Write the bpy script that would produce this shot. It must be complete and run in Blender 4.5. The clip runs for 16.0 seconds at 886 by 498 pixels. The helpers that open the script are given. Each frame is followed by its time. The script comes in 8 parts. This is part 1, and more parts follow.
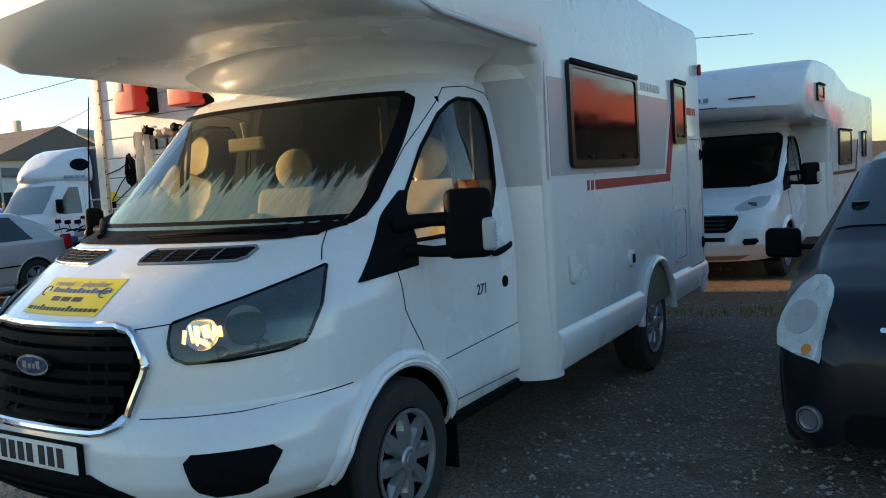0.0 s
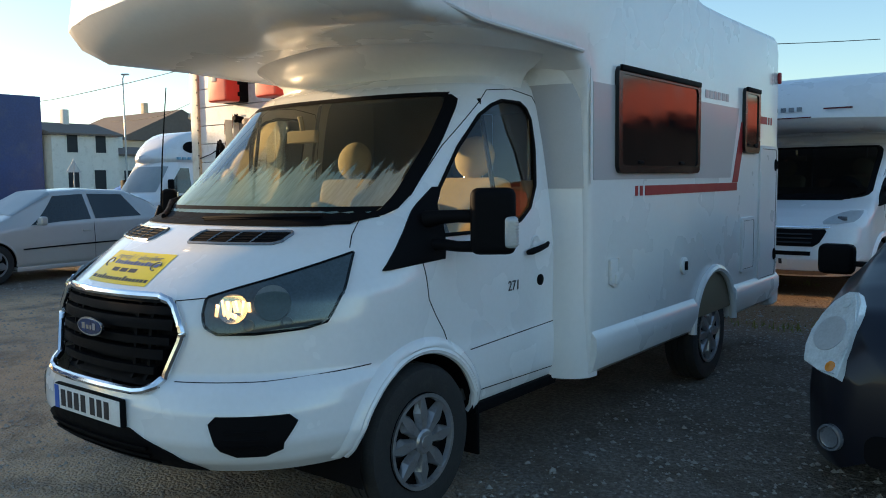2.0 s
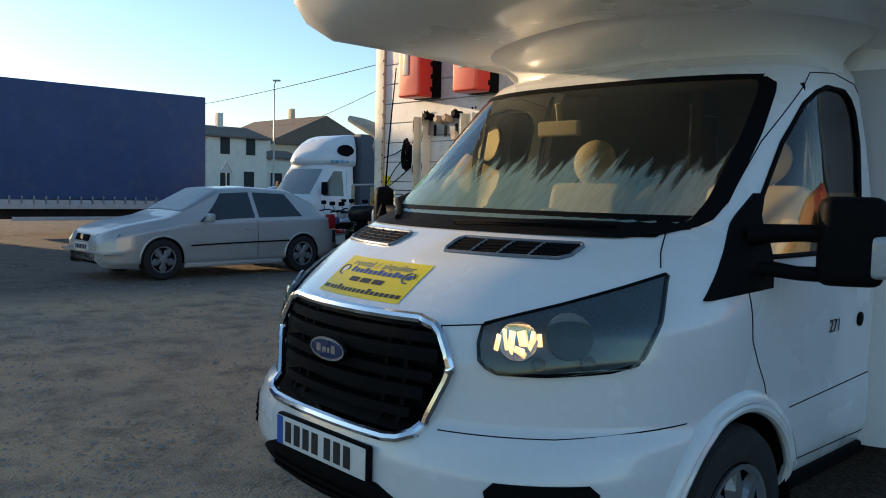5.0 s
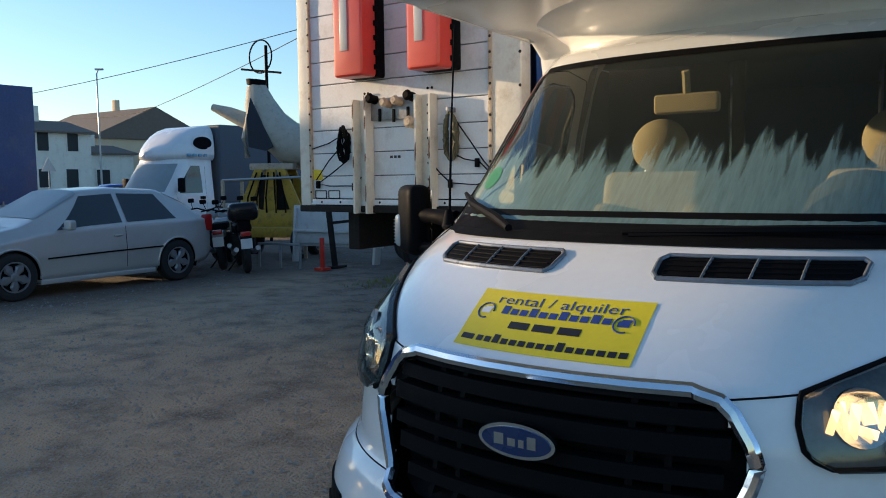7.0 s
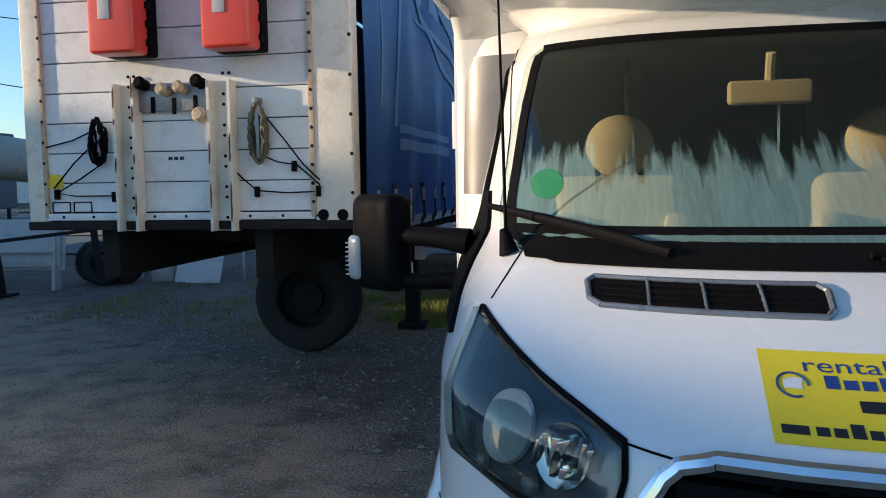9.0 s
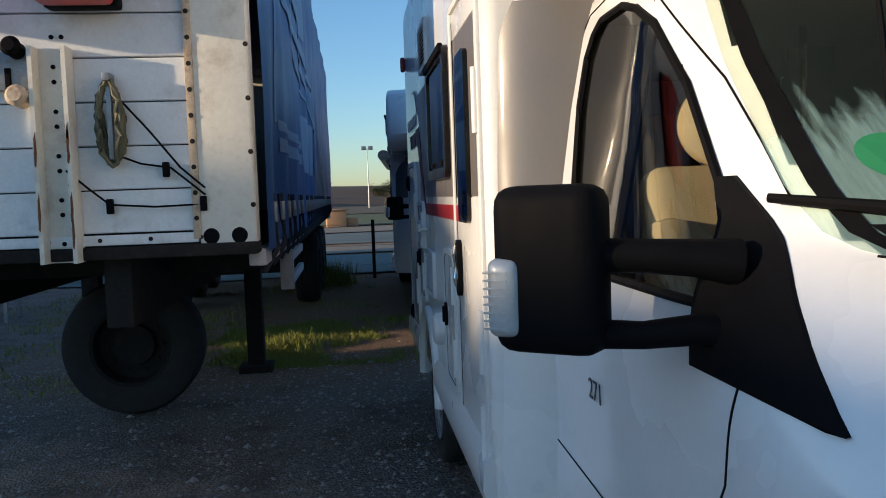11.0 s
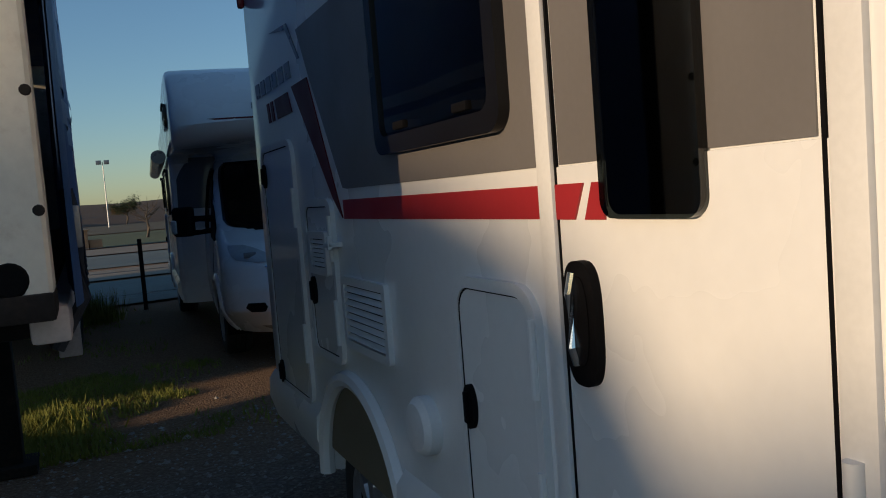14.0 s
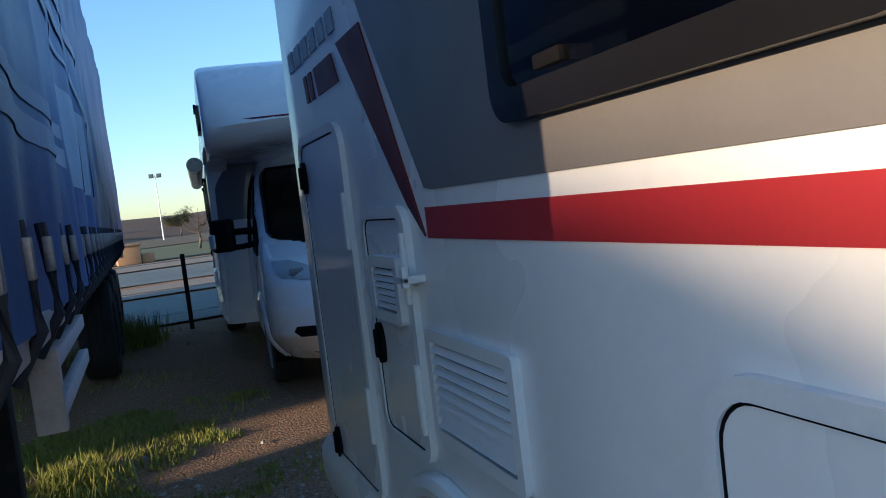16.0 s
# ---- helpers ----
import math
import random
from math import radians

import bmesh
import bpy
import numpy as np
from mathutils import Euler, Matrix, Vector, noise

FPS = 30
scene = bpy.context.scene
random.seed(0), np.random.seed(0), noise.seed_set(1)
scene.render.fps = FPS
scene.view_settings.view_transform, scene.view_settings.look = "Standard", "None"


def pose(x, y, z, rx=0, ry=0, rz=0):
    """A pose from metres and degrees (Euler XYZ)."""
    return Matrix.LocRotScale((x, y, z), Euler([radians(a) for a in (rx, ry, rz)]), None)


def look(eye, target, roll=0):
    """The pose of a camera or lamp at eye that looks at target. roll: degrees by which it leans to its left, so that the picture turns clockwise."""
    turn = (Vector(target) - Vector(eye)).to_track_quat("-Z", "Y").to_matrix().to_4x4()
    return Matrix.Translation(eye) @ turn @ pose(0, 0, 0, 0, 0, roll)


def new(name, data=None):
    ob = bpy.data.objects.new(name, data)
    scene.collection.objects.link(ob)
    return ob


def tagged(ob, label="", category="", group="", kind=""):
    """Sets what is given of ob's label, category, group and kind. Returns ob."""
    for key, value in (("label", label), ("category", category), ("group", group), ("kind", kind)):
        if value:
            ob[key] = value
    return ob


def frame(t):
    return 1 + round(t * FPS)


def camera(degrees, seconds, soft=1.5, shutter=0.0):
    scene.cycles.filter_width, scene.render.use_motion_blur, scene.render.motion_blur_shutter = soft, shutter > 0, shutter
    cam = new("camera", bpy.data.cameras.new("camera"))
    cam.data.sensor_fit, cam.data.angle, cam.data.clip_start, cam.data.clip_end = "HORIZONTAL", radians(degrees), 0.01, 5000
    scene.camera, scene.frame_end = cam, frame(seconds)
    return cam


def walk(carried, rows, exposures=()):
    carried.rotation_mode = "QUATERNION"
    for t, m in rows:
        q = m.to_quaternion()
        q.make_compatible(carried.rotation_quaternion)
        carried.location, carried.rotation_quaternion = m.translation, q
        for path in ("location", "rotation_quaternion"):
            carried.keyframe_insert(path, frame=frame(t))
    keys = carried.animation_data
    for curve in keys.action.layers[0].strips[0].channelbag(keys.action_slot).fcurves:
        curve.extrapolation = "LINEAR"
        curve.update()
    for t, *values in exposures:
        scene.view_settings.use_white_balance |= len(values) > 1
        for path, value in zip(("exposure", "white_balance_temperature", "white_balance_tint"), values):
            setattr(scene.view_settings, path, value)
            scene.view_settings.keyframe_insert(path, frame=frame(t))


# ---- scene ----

cam = camera(57.4, 16.0, soft=1.0)

PATH = [
    (0, (2.853, -1.767, 1.514), (1.836, -0.053, 1.344), -3.4),
    (0.5, (2.94, -1.74, 1.524), (1.818, -0.09, 1.381), -2.5),
    (1, (3.114, -1.71, 1.516), (1.911, -0.12, 1.361), -1.2),
    (1.5, (3.178, -1.707, 1.506), (1.956, -0.133, 1.33), -0.7),
    (2, (3.229, -1.73, 1.514), (2.004, -0.158, 1.342), -0.7),
    (2.5, (3.185, -1.749, 1.506), (1.962, -0.175, 1.346), -0.2),
    (3, (2.998, -1.749, 1.503), (1.808, -0.148, 1.349), -0.2),
    (3.5, (2.818, -1.753, 1.498), (1.66, -0.131, 1.337), 0.2),
    (4, (2.701, -1.695, 1.479), (1.497, -0.106, 1.322), 0.6),
    (4.3, (2.627, -1.594, 1.487), (1.313, -0.093, 1.348), 0.5),
    (4.5, (2.534, -1.566, 1.492), (1.148, -0.132, 1.346), 1.0),
    (5, (2.237, -1.571, 1.465), (0.781, -0.208, 1.319), 1.4),
    (5.2, (2.086, -1.597, 1.468), (0.632, -0.231, 1.325), 1.2),
    (7.3, (0.645, -1.46, 1.499), (-0.437, 0.213, 1.325), -1.5),
    (7.5, (0.489, -1.4, 1.477), (-0.54, 0.306, 1.306), -2.0),
    (8, (0.141, -1.26, 1.51), (-0.604, 0.59, 1.363), -0.6),
    (8.2, (-0.035, -1.232, 1.501), (-0.571, 0.688, 1.347), -0.6),
    (8.5, (-0.239, -1.234, 1.511), (-0.653, 0.716, 1.348), -0.7),
    (8.7, (-0.375, -1.23, 1.515), (-0.771, 0.723, 1.344), -0.7),
    (10.8, (-1.505, -0.277, 1.449), (-1.375, 1.715, 1.32), -2.5),
    (11, (-1.564, -0.169, 1.464), (-1.34, 1.814, 1.33), -2.0),
    (11.5, (-1.749, 0.084, 1.437), (-1.3, 2.027, 1.281), -1.6),
    (12, (-1.898, 0.397, 1.435), (-1.336, 2.311, 1.29), -2.3),
    (12.5, (-1.913, 0.705, 1.457), (-1.318, 2.61, 1.327), -3.1),
    (13, (-1.961, 0.966, 1.427), (-1.244, 2.828, 1.289), -3.3),
    (13.5, (-2.015, 1.344, 1.45), (-1.208, 3.167, 1.301), -4.0),
    (14, (-1.907, 1.692, 1.428), (-1.103, 3.517, 1.283), -4.5),
    (14.5, (-1.842, 1.943, 1.447), (-1.065, 3.78, 1.307), -5.1),
    (15, (-1.858, 2.227, 1.446), (-1.102, 4.072, 1.296), -5.3),
    (15.5, (-1.786, 2.507, 1.426), (-1.114, 4.385, 1.28), -5.7),
    (16, (-1.678, 2.656, 1.442), (-0.987, 4.528, 1.309), -6.9),
]
EXPOSURES = [(0.0, 0.94, 6250, 7), (2.0, 0.97, 6300, 7), (3.5, 0.85, 6050, 7), (4.5, 0.78, 6050, 7), (5.0, 0.57, 6000, 7), (8.0, 0.52, 5350, 7), (8.7, 0.55, 5200, 7), (11.0, 0.38, 5250, 7), (12.0, 0.1, 5350, 7), (12.5, -0.22, 5450, 7), (13.5, -0.42, 5600, 7), (14.5, -0.03, 5600, 7), (15.3, 0.78, 5250, 8), (16.0, 0.98, 5200, 8)]
walk(cam, [(t, look(eye, target, roll)) for t, eye, target, roll in PATH], EXPOSURES)

# ---- daylight: low warm sun, clear sky ----
SUN_ELEVATION = 9.6
SUN_WAY = (0.972, 0.233)          # the way the light travels over the ground
world = bpy.data.worlds.new("world")
scene.world = world
world.use_nodes = True
wn = world.node_tree
sky = wn.nodes.new("ShaderNodeTexSky")
sky.sky_type = "NISHITA"
sky.sun_disc = False
sky.sun_elevation = radians(SUN_ELEVATION)
sky.sun_rotation = math.atan2(-SUN_WAY[0], -SUN_WAY[1])
sky.air_density, sky.dust_density, sky.ozone_density = 1.0, 0.4, 2.1
wn.links.new(sky.outputs[0], wn.nodes["Background"].inputs[0])
wn.nodes["Background"].inputs[1].default_value = 0.15
sun = new("sun", bpy.data.lights.new("sun", "SUN"))
sun.data.energy, sun.data.angle, sun.data.color = 5.0, radians(0.8), (1.0, 0.66, 0.35)
sx, sy = SUN_WAY
sun.matrix_world = look((0, 0, 30), (sx * 30, sy * 30, 30 - 30 * math.hypot(sx, sy) * math.tan(radians(SUN_ELEVATION))))

# ---- materials ----
MATS = {}


def mat(name, color, rough=0.5, metal=0.0, vary=0.08, scale=6.0, fine=90.0, bump=0.0, coat=0.0, spec=0.5, dirt=None, dirt_amount=0.0, random_tint=0.0):
    """Plain surface with variation at two scales and fine relief, in object space metres."""
    m = bpy.data.materials.new(name)
    m.use_nodes = True
    n, l = m.node_tree.nodes, m.node_tree.links
    b = n["Principled BSDF"]
    co = n.new("ShaderNodeTexCoord")
    big, small = n.new("ShaderNodeTexNoise"), n.new("ShaderNodeTexNoise")
    big.inputs["Scale"].default_value, big.inputs["Detail"].default_value = scale, 4
    small.inputs["Scale"].default_value, small.inputs["Detail"].default_value = fine, 3
    for t in (big, small):
        l.new(co.outputs["Object"], t.inputs["Vector"])
    add = n.new("ShaderNodeMath")
    add.operation = "ADD"
    l.new(big.outputs["Fac"], add.inputs[0])
    l.new(small.outputs["Fac"], add.inputs[1])
    ramp = n.new("ShaderNodeMapRange")
    ramp.inputs[1].default_value, ramp.inputs[2].default_value = 0.6, 1.4
    ramp.inputs[3].default_value, ramp.inputs[4].default_value = 1 - vary, 1 + vary
    l.new(add.outputs[0], ramp.inputs[0])
    mul = n.new("ShaderNodeMix")
    mul.data_type, mul.blend_type = "RGBA", "MULTIPLY"
    mul.inputs[0].default_value = 1.0
    mul.inputs[6].default_value = (*color, 1)
    l.new(ramp.outputs[0], mul.inputs[7])
    out = mul.outputs[2]
    if random_tint:
        oi = n.new("ShaderNodeObjectInfo")
        rr = n.new("ShaderNodeMapRange")
        rr.inputs[3].default_value, rr.inputs[4].default_value = 1 - random_tint, 1 + random_tint
        l.new(oi.outputs["Random"], rr.inputs[0])
        m2 = n.new("ShaderNodeMix")
        m2.data_type, m2.blend_type = "RGBA", "MULTIPLY"
        m2.inputs[0].default_value = 1.0
        l.new(out, m2.inputs[6])
        l.new(rr.outputs[0], m2.inputs[7])
        out = m2.outputs[2]
    if dirt:
        dn = n.new("ShaderNodeTexNoise")
        dn.inputs["Scale"].default_value, dn.inputs["Detail"].default_value = scale * 1.7, 8
        dn.inputs["Roughness"].default_value = 0.7
        l.new(co.outputs["Object"], dn.inputs["Vector"])
        dr = n.new("ShaderNodeMapRange")
        dr.inputs[1].default_value, dr.inputs[2].default_value = 0.52, 0.72
        dr.inputs[4].default_value = dirt_amount
        l.new(dn.outputs["Fac"], dr.inputs[0])
        m3 = n.new("ShaderNodeMix")
        m3.data_type = "RGBA"
        l.new(dr.outputs[0], m3.inputs[0])
        l.new(out, m3.inputs[6])
        m3.inputs[7].default_value = (*dirt, 1)
        out = m3.outputs[2]
    l.new(out, b.inputs["Base Color"])
    rv = n.new("ShaderNodeMapRange")
    rv.inputs[1].default_value, rv.inputs[2].default_value = 0.3, 0.7
    rv.inputs[3].default_value, rv.inputs[4].default_value = max(rough - 0.06, 0.02), min(rough + 0.08, 1)
    l.new(big.outputs["Fac"], rv.inputs[0])
    l.new(rv.outputs[0], b.inputs["Roughness"])
    b.inputs["Metallic"].default_value = metal
    b.inputs["Coat Weight"].default_value = coat
    b.inputs["Coat Roughness"].default_value = 0.08
    b.inputs["Specular IOR Level"].default_value = spec
    if bump:
        bp = n.new("ShaderNodeBump")
        bp.inputs["Strength"].default_value, bp.inputs["Distance"].default_value = 0.6, bump
        l.new(add.outputs[0], bp.inputs["Height"])
        l.new(bp.outputs[0], b.inputs["Normal"])
    MATS[name] = m
    return m


def glass_mat(name, tint, rough=0.03, see=0.7, fog=None):
    """Thin tinted pane: clear part and gloss. fog: the height up to which breath has misted it."""
    m = bpy.data.materials.new(name)
    m.use_nodes = True
    n, l = m.node_tree.nodes, m.node_tree.links
    n.remove(n["Principled BSDF"])
    clear, gloss, mix = n.new("ShaderNodeBsdfTransparent"), n.new("ShaderNodeBsdfGlossy"), n.new("ShaderNodeMixShader")
    clear.inputs[0].default_value = (*[c * see for c in tint], 1)
    gloss.inputs["Roughness"].default_value = rough
    gloss.inputs[0].default_value = (1, 1, 1, 1)
    fr = n.new("ShaderNodeFresnel")
    fr.inputs[0].default_value = 1.5
    l.new(fr.outputs[0], mix.inputs[0])
    l.new(clear.outputs[0], mix.inputs[1])
    l.new(gloss.outputs[0], mix.inputs[2])
    out = mix.outputs[0]
    if fog:
        co, sep, noise_n = n.new("ShaderNodeTexCoord"), n.new("ShaderNodeSeparateXYZ"), n.new("ShaderNodeTexNoise")
        mp = n.new("ShaderNodeMapping")
        mp.inputs["Scale"].default_value = (34, 2.5, 4.0)
        l.new(co.outputs["Object"], sep.inputs[0])
        l.new(co.outputs["Object"], mp.inputs[0])
        l.new(mp.outputs[0], noise_n.inputs["Vector"])
        noise_n.inputs["Scale"].default_value, noise_n.inputs["Detail"].default_value = 1.0, 5
        hi = n.new("ShaderNodeMath")
        hi.operation = "MULTIPLY_ADD"
        hi.inputs[1].default_value, hi.inputs[2].default_value = 0.40, fog - 0.20
        l.new(noise_n.outputs["Fac"], hi.inputs[0])
        sub = n.new("ShaderNodeMath")
        sub.operation = "SUBTRACT"
        l.new(hi.outputs[0], sub.inputs[0])
        l.new(sep.outputs[2], sub.inputs[1])
        rg = n.new("ShaderNodeMapRange")
        rg.inputs[1].default_value, rg.inputs[2].default_value = -0.01, 0.05
        rg.inputs[3].default_value, rg.inputs[4].default_value = 0.02, 0.40
        l.new(sub.outputs[0], rg.inputs[0])
        mist, m2 = n.new("ShaderNodeBsdfDiffuse"), n.new("ShaderNodeMixShader")
        tr = n.new("ShaderNodeBsdfTranslucent")
        tr.inputs[0].default_value = (0.8, 0.85, 0.82, 1)
        # teal puts the blue-green reflection on the pane into the mist's colour
        mist.inputs[0].default_value = (0.42, 0.66, 0.66, 1)
        m3 = n.new("ShaderNodeMixShader")
        m3.inputs[0].default_value = 0.25
        l.new(mist.outputs[0], m3.inputs[1])
        l.new(tr.outputs[0], m3.inputs[2])
        # thinner and thicker patches where drops have run
        run, runr, dens = n.new("ShaderNodeTexNoise"), n.new("ShaderNodeMapRange"), n.new("ShaderNodeMath")
        run.inputs["Scale"].default_value, run.inputs["Detail"].default_value = 2.2, 6
        run.inputs["Roughness"].default_value = 0.7
        l.new(mp.outputs[0], run.inputs["Vector"])
        runr.inputs[1].default_value, runr.inputs[2].default_value = 0.35, 0.62
        runr.inputs[3].default_value, runr.inputs[4].default_value = 0.78, 1.08
        l.new(run.outputs["Fac"], runr.inputs[0])
        dens.operation = "MULTIPLY"
        l.new(rg.outputs[0], dens.inputs[0])
        l.new(runr.outputs[0], dens.inputs[1])
        l.new(dens.outputs[0], m2.inputs[0])
        l.new(out, m2.inputs[1])
        l.new(m3.outputs[0], m2.inputs[2])
        out = m2.outputs[0]
    l.new(out, n["Material Output"].inputs[0])
    MATS[name] = m
    return m


WHITE = mat("white gelcoat", (0.80, 0.80, 0.79), 0.28, vary=0.03, scale=1.5, fine=30, coat=0.5, dirt=(0.55, 0.52, 0.46), dirt_amount=0.07)
CABWHITE = mat("white car paint", (0.80, 0.81, 0.82), 0.25, vary=0.03, scale=2, fine=40, coat=0.8, dirt=(0.5, 0.48, 0.44), dirt_amount=0.06)
TRIMWHITE = mat("white plastic trim", (0.72, 0.72, 0.71), 0.4, vary=0.05, scale=8, bump=0.0003)
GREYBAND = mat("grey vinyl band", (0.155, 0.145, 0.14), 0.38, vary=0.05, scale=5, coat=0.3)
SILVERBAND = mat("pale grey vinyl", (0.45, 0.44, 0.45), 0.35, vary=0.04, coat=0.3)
RED = mat("red vinyl stripe", (0.32, 0.022, 0.026), 0.42, vary=0.05, coat=0.15, spec=0.35)
DARKRED = mat("wine vinyl stripe", (0.11, 0.012, 0.014), 0.45, vary=0.05, coat=0.08, spec=0.25)
BLACK = mat("black plastic", (0.006, 0.006, 0.007), 0.6, vary=0.2, scale=20, fine=300, bump=0.0006, spec=0.05)
GLOSSBLACK = mat("gloss black", (0.008, 0.008, 0.009), 0.22, vary=0.1, coat=0.15, spec=0.3)
RUBBER = mat("tyre rubber", (0.018, 0.018, 0.018), 0.8, vary=0.25, scale=10, fine=120, bump=0.002, dirt=(0.06, 0.055, 0.047), dirt_amount=0.35)
CHROME = mat("chrome", (0.75, 0.76, 0.78), 0.12, metal=1.0, vary=0.04)
ALLOY = mat("silver wheel paint", (0.36, 0.36, 0.37), 0.35, metal=0.7, vary=0.1, scale=12, dirt=(0.12, 0.10, 0.09), dirt_amount=0.4)
STEEL = mat("worn steel", (0.30, 0.30, 0.31), 0.45, metal=0.8, vary=0.2, scale=8, bump=0.001, dirt=(0.16, 0.08, 0.04), dirt_amount=0.5)
YELLOW = mat("yellow sticker", (0.78, 0.62, 0.02), 0.45, vary=0.05, scale=9)
INK = mat("blue print", (0.03, 0.06, 0.25), 0.5)
BLACKINK = mat("black print", (0.015, 0.015, 0.02), 0.5)
WHITEINK = mat("white print", (0.75, 0.77, 0.80), 0.5)
PLATE = mat("number plate", (0.78, 0.78, 0.76), 0.35, vary=0.04, dirt=(0.4, 0.36, 0.3), dirt_amount=0.3)
PLATEBLUE = mat("plate band blue", (0.02, 0.10, 0.45), 0.4)
BEIGE = mat("beige upholstery", (0.42, 0.33, 0.19), 0.9, vary=0.12, scale=14, fine=200, bump=0.002)
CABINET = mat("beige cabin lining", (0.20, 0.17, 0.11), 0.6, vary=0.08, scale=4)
WOODIN = mat("warm cabin wood", (0.42, 0.20, 0.07), 0.45, vary=0.2, scale=6)
DASH = mat("dark dashboard", (0.03, 0.03, 0.032), 0.7, vary=0.2, scale=15, bump=0.001)
AMBER = mat("amber lens", (0.7, 0.25, 0.03), 0.2, vary=0.1, coat=0.5)
SHADELENS = mat("shaded lamp lens", (0.10, 0.13, 0.15), 0.5, vary=0.15, scale=20, coat=0.3)
LENS = mat("clear lamp lens", (0.42, 0.45, 0.47), 0.35, metal=0.1, vary=0.12, scale=20, coat=0.8)
LAMPGLASS = mat("smoked lamp housing", (0.12, 0.14, 0.175), 0.18, metal=0.2, vary=0.25, scale=9, coat=0.7)
LAMPDARK = mat("lamp housing", (0.16, 0.18, 0.21), 0.3, metal=0.3, vary=0.2, scale=12, coat=0.3)
WINGLASS = glass_mat("clear pane", (0.86, 0.95, 0.90), see=0.8)
SCREEN = glass_mat("misted windscreen", (0.85, 0.95, 0.86), see=0.70, fog=1.575)
ACRYL = mat("dark acrylic pane", (0.008, 0.008, 0.010), 0.06, vary=0.1, scale=3, coat=0.2)
SMOKED = glass_mat("smoked acrylic pane", (0.75, 0.72, 0.62), see=0.62)
DARKPANE = glass_mat("dark tinted pane", (0.30, 0.34, 0.34), see=0.5)


# ---- building helpers ----
def part(name, bm, material, parent=None, label="", smooth=True, angle=35):
    me = bpy.data.meshes.new(name)
    bmesh.ops.recalc_face_normals(bm, faces=bm.faces)
    bm.to_mesh(me)
    bm.free()
    for m in material if isinstance(material, (list, tuple)) else (material,):
        me.materials.append(m)
    if smooth:
        for p in me.polygons:
            p.use_smooth = True
        me.set_sharp_from_angle(angle=radians(angle))
    ob = new(name, me)
    if parent:
        ob.parent = parent
    if label:
        ob["label"] = label
    return ob


def thing(name, label, category, group="", m=None, kind=""):
    e = new(name)
    e.empty_display_size = 0.2
    tagged(e, label, category, group, kind)
    if m is not None:
        e.matrix_world = m
    return e


def box(bm, x0, x1, y0, y1, z0, z1, bevel=0.0, seg=2, m=None):
    r = bmesh.ops.create_cube(bm, size=1)
    vs = r["verts"]
    for v in vs:
        v.co = Vector(((x0 + x1) / 2 + v.co.x * (x1 - x0), (y0 + y1) / 2 + v.co.y * (y1 - y0), (z0 + z1) / 2 + v.co.z * (z1 - z0)))
    if m is not None:
        bmesh.ops.transform(bm, matrix=m, verts=vs)
    if bevel:
        es = list({e for v in vs for e in v.link_edges})
        bmesh.ops.bevel(bm, geom=es, offset=bevel, segments=seg, affect="EDGES", profile=0.6)
    return bm


def B():
    return bmesh.new()


def cyl(bm, p0, p1, r0, r1=None, seg=20, cap=True):
    p0, p1 = Vector(p0), Vector(p1)
    r1 = r0 if r1 is None else r1
    d = p1 - p0
    q = d.to_track_quat("Z", "Y").to_matrix().to_4x4()
    bmesh.ops.create_cone(bm, cap_ends=cap, segments=seg, radius1=r0, radius2=r1, depth=d.length, matrix=Matrix.Translation((p0 + p1) / 2) @ q)
    return bm


def tube(bm, pts, r, seg=8):
    pts = [Vector(p) for p in pts]
    rings = []
    for i, p in enumerate(pts):
        d = (pts[min(i + 1, len(pts) - 1)] - pts[max(i - 1, 0)]).normalized()
        q = d.to_track_quat("Z", "Y")
        rr = r[i] if isinstance(r, (list, tuple)) else r
        rings.append([bm.verts.new(p + q @ Vector((math.cos(a) * rr, math.sin(a) * rr, 0))) for a in [2 * math.pi * k / seg for k in range(seg)]])
    for a, b in zip(rings, rings[1:]):
        for k in range(seg):
            bm.faces.new((a[k], a[(k + 1) % seg], b[(k + 1) % seg], b[k]))
    bm.faces.new(rings[0][::-1])
    bm.faces.new(rings[-1])
    return bm


def grid(bm, rows, close=False):
    """A skin over rows of points."""
    vs = [[bm.verts.new(p) for p in r] for r in rows]
    for a, b in zip(vs, vs[1:]):
        n = len(a)
        for k in range(n if close else n - 1):
            bm.faces.new((a[k], a[(k + 1) % n], b[(k + 1) % n], b[k]))
    return vs


def lathe(bm, prof, axis_m, seg=32):
    """Turns (radius, height) points about the local z axis."""
    rows = []
    for r, h in prof:
        rows.append([axis_m @ Vector((r * math.cos(2 * math.pi * k / seg), r * math.sin(2 * math.pi * k / seg), h)) for k in range(seg)])
    grid(bm, rows, close=True)
    return bm


def slab(bm, poly, m, t):
    """A flat plate of outline poly (2D), thickness t along local z, at m."""
    a = [bm.verts.new(m @ Vector((x, y, 0))) for x, y in poly]
    b = [bm.verts.new(m @ Vector((x, y, t))) for x, y in poly]
    bm.faces.new(a[::-1])
    bm.faces.new(b)
    n = len(a)
    for k in range(n):
        bm.faces.new((a[k], a[(k + 1) % n], b[(k + 1) % n], b[k]))
    return bm


def rounded(w, h, r, seg=6, x0=0.0, y0=0.0):
    pts = []
    for cx, cy, a0 in ((w - r, h - r, 0), (r, h - r, 90), (r, r, 180), (w - r, r, 270)):
        for k in range(seg + 1):
            a = radians(a0 + 90 * k / seg)
            pts.append((x0 + cx + r * math.cos(a), y0 + cy + r * math.sin(a)))
    return pts


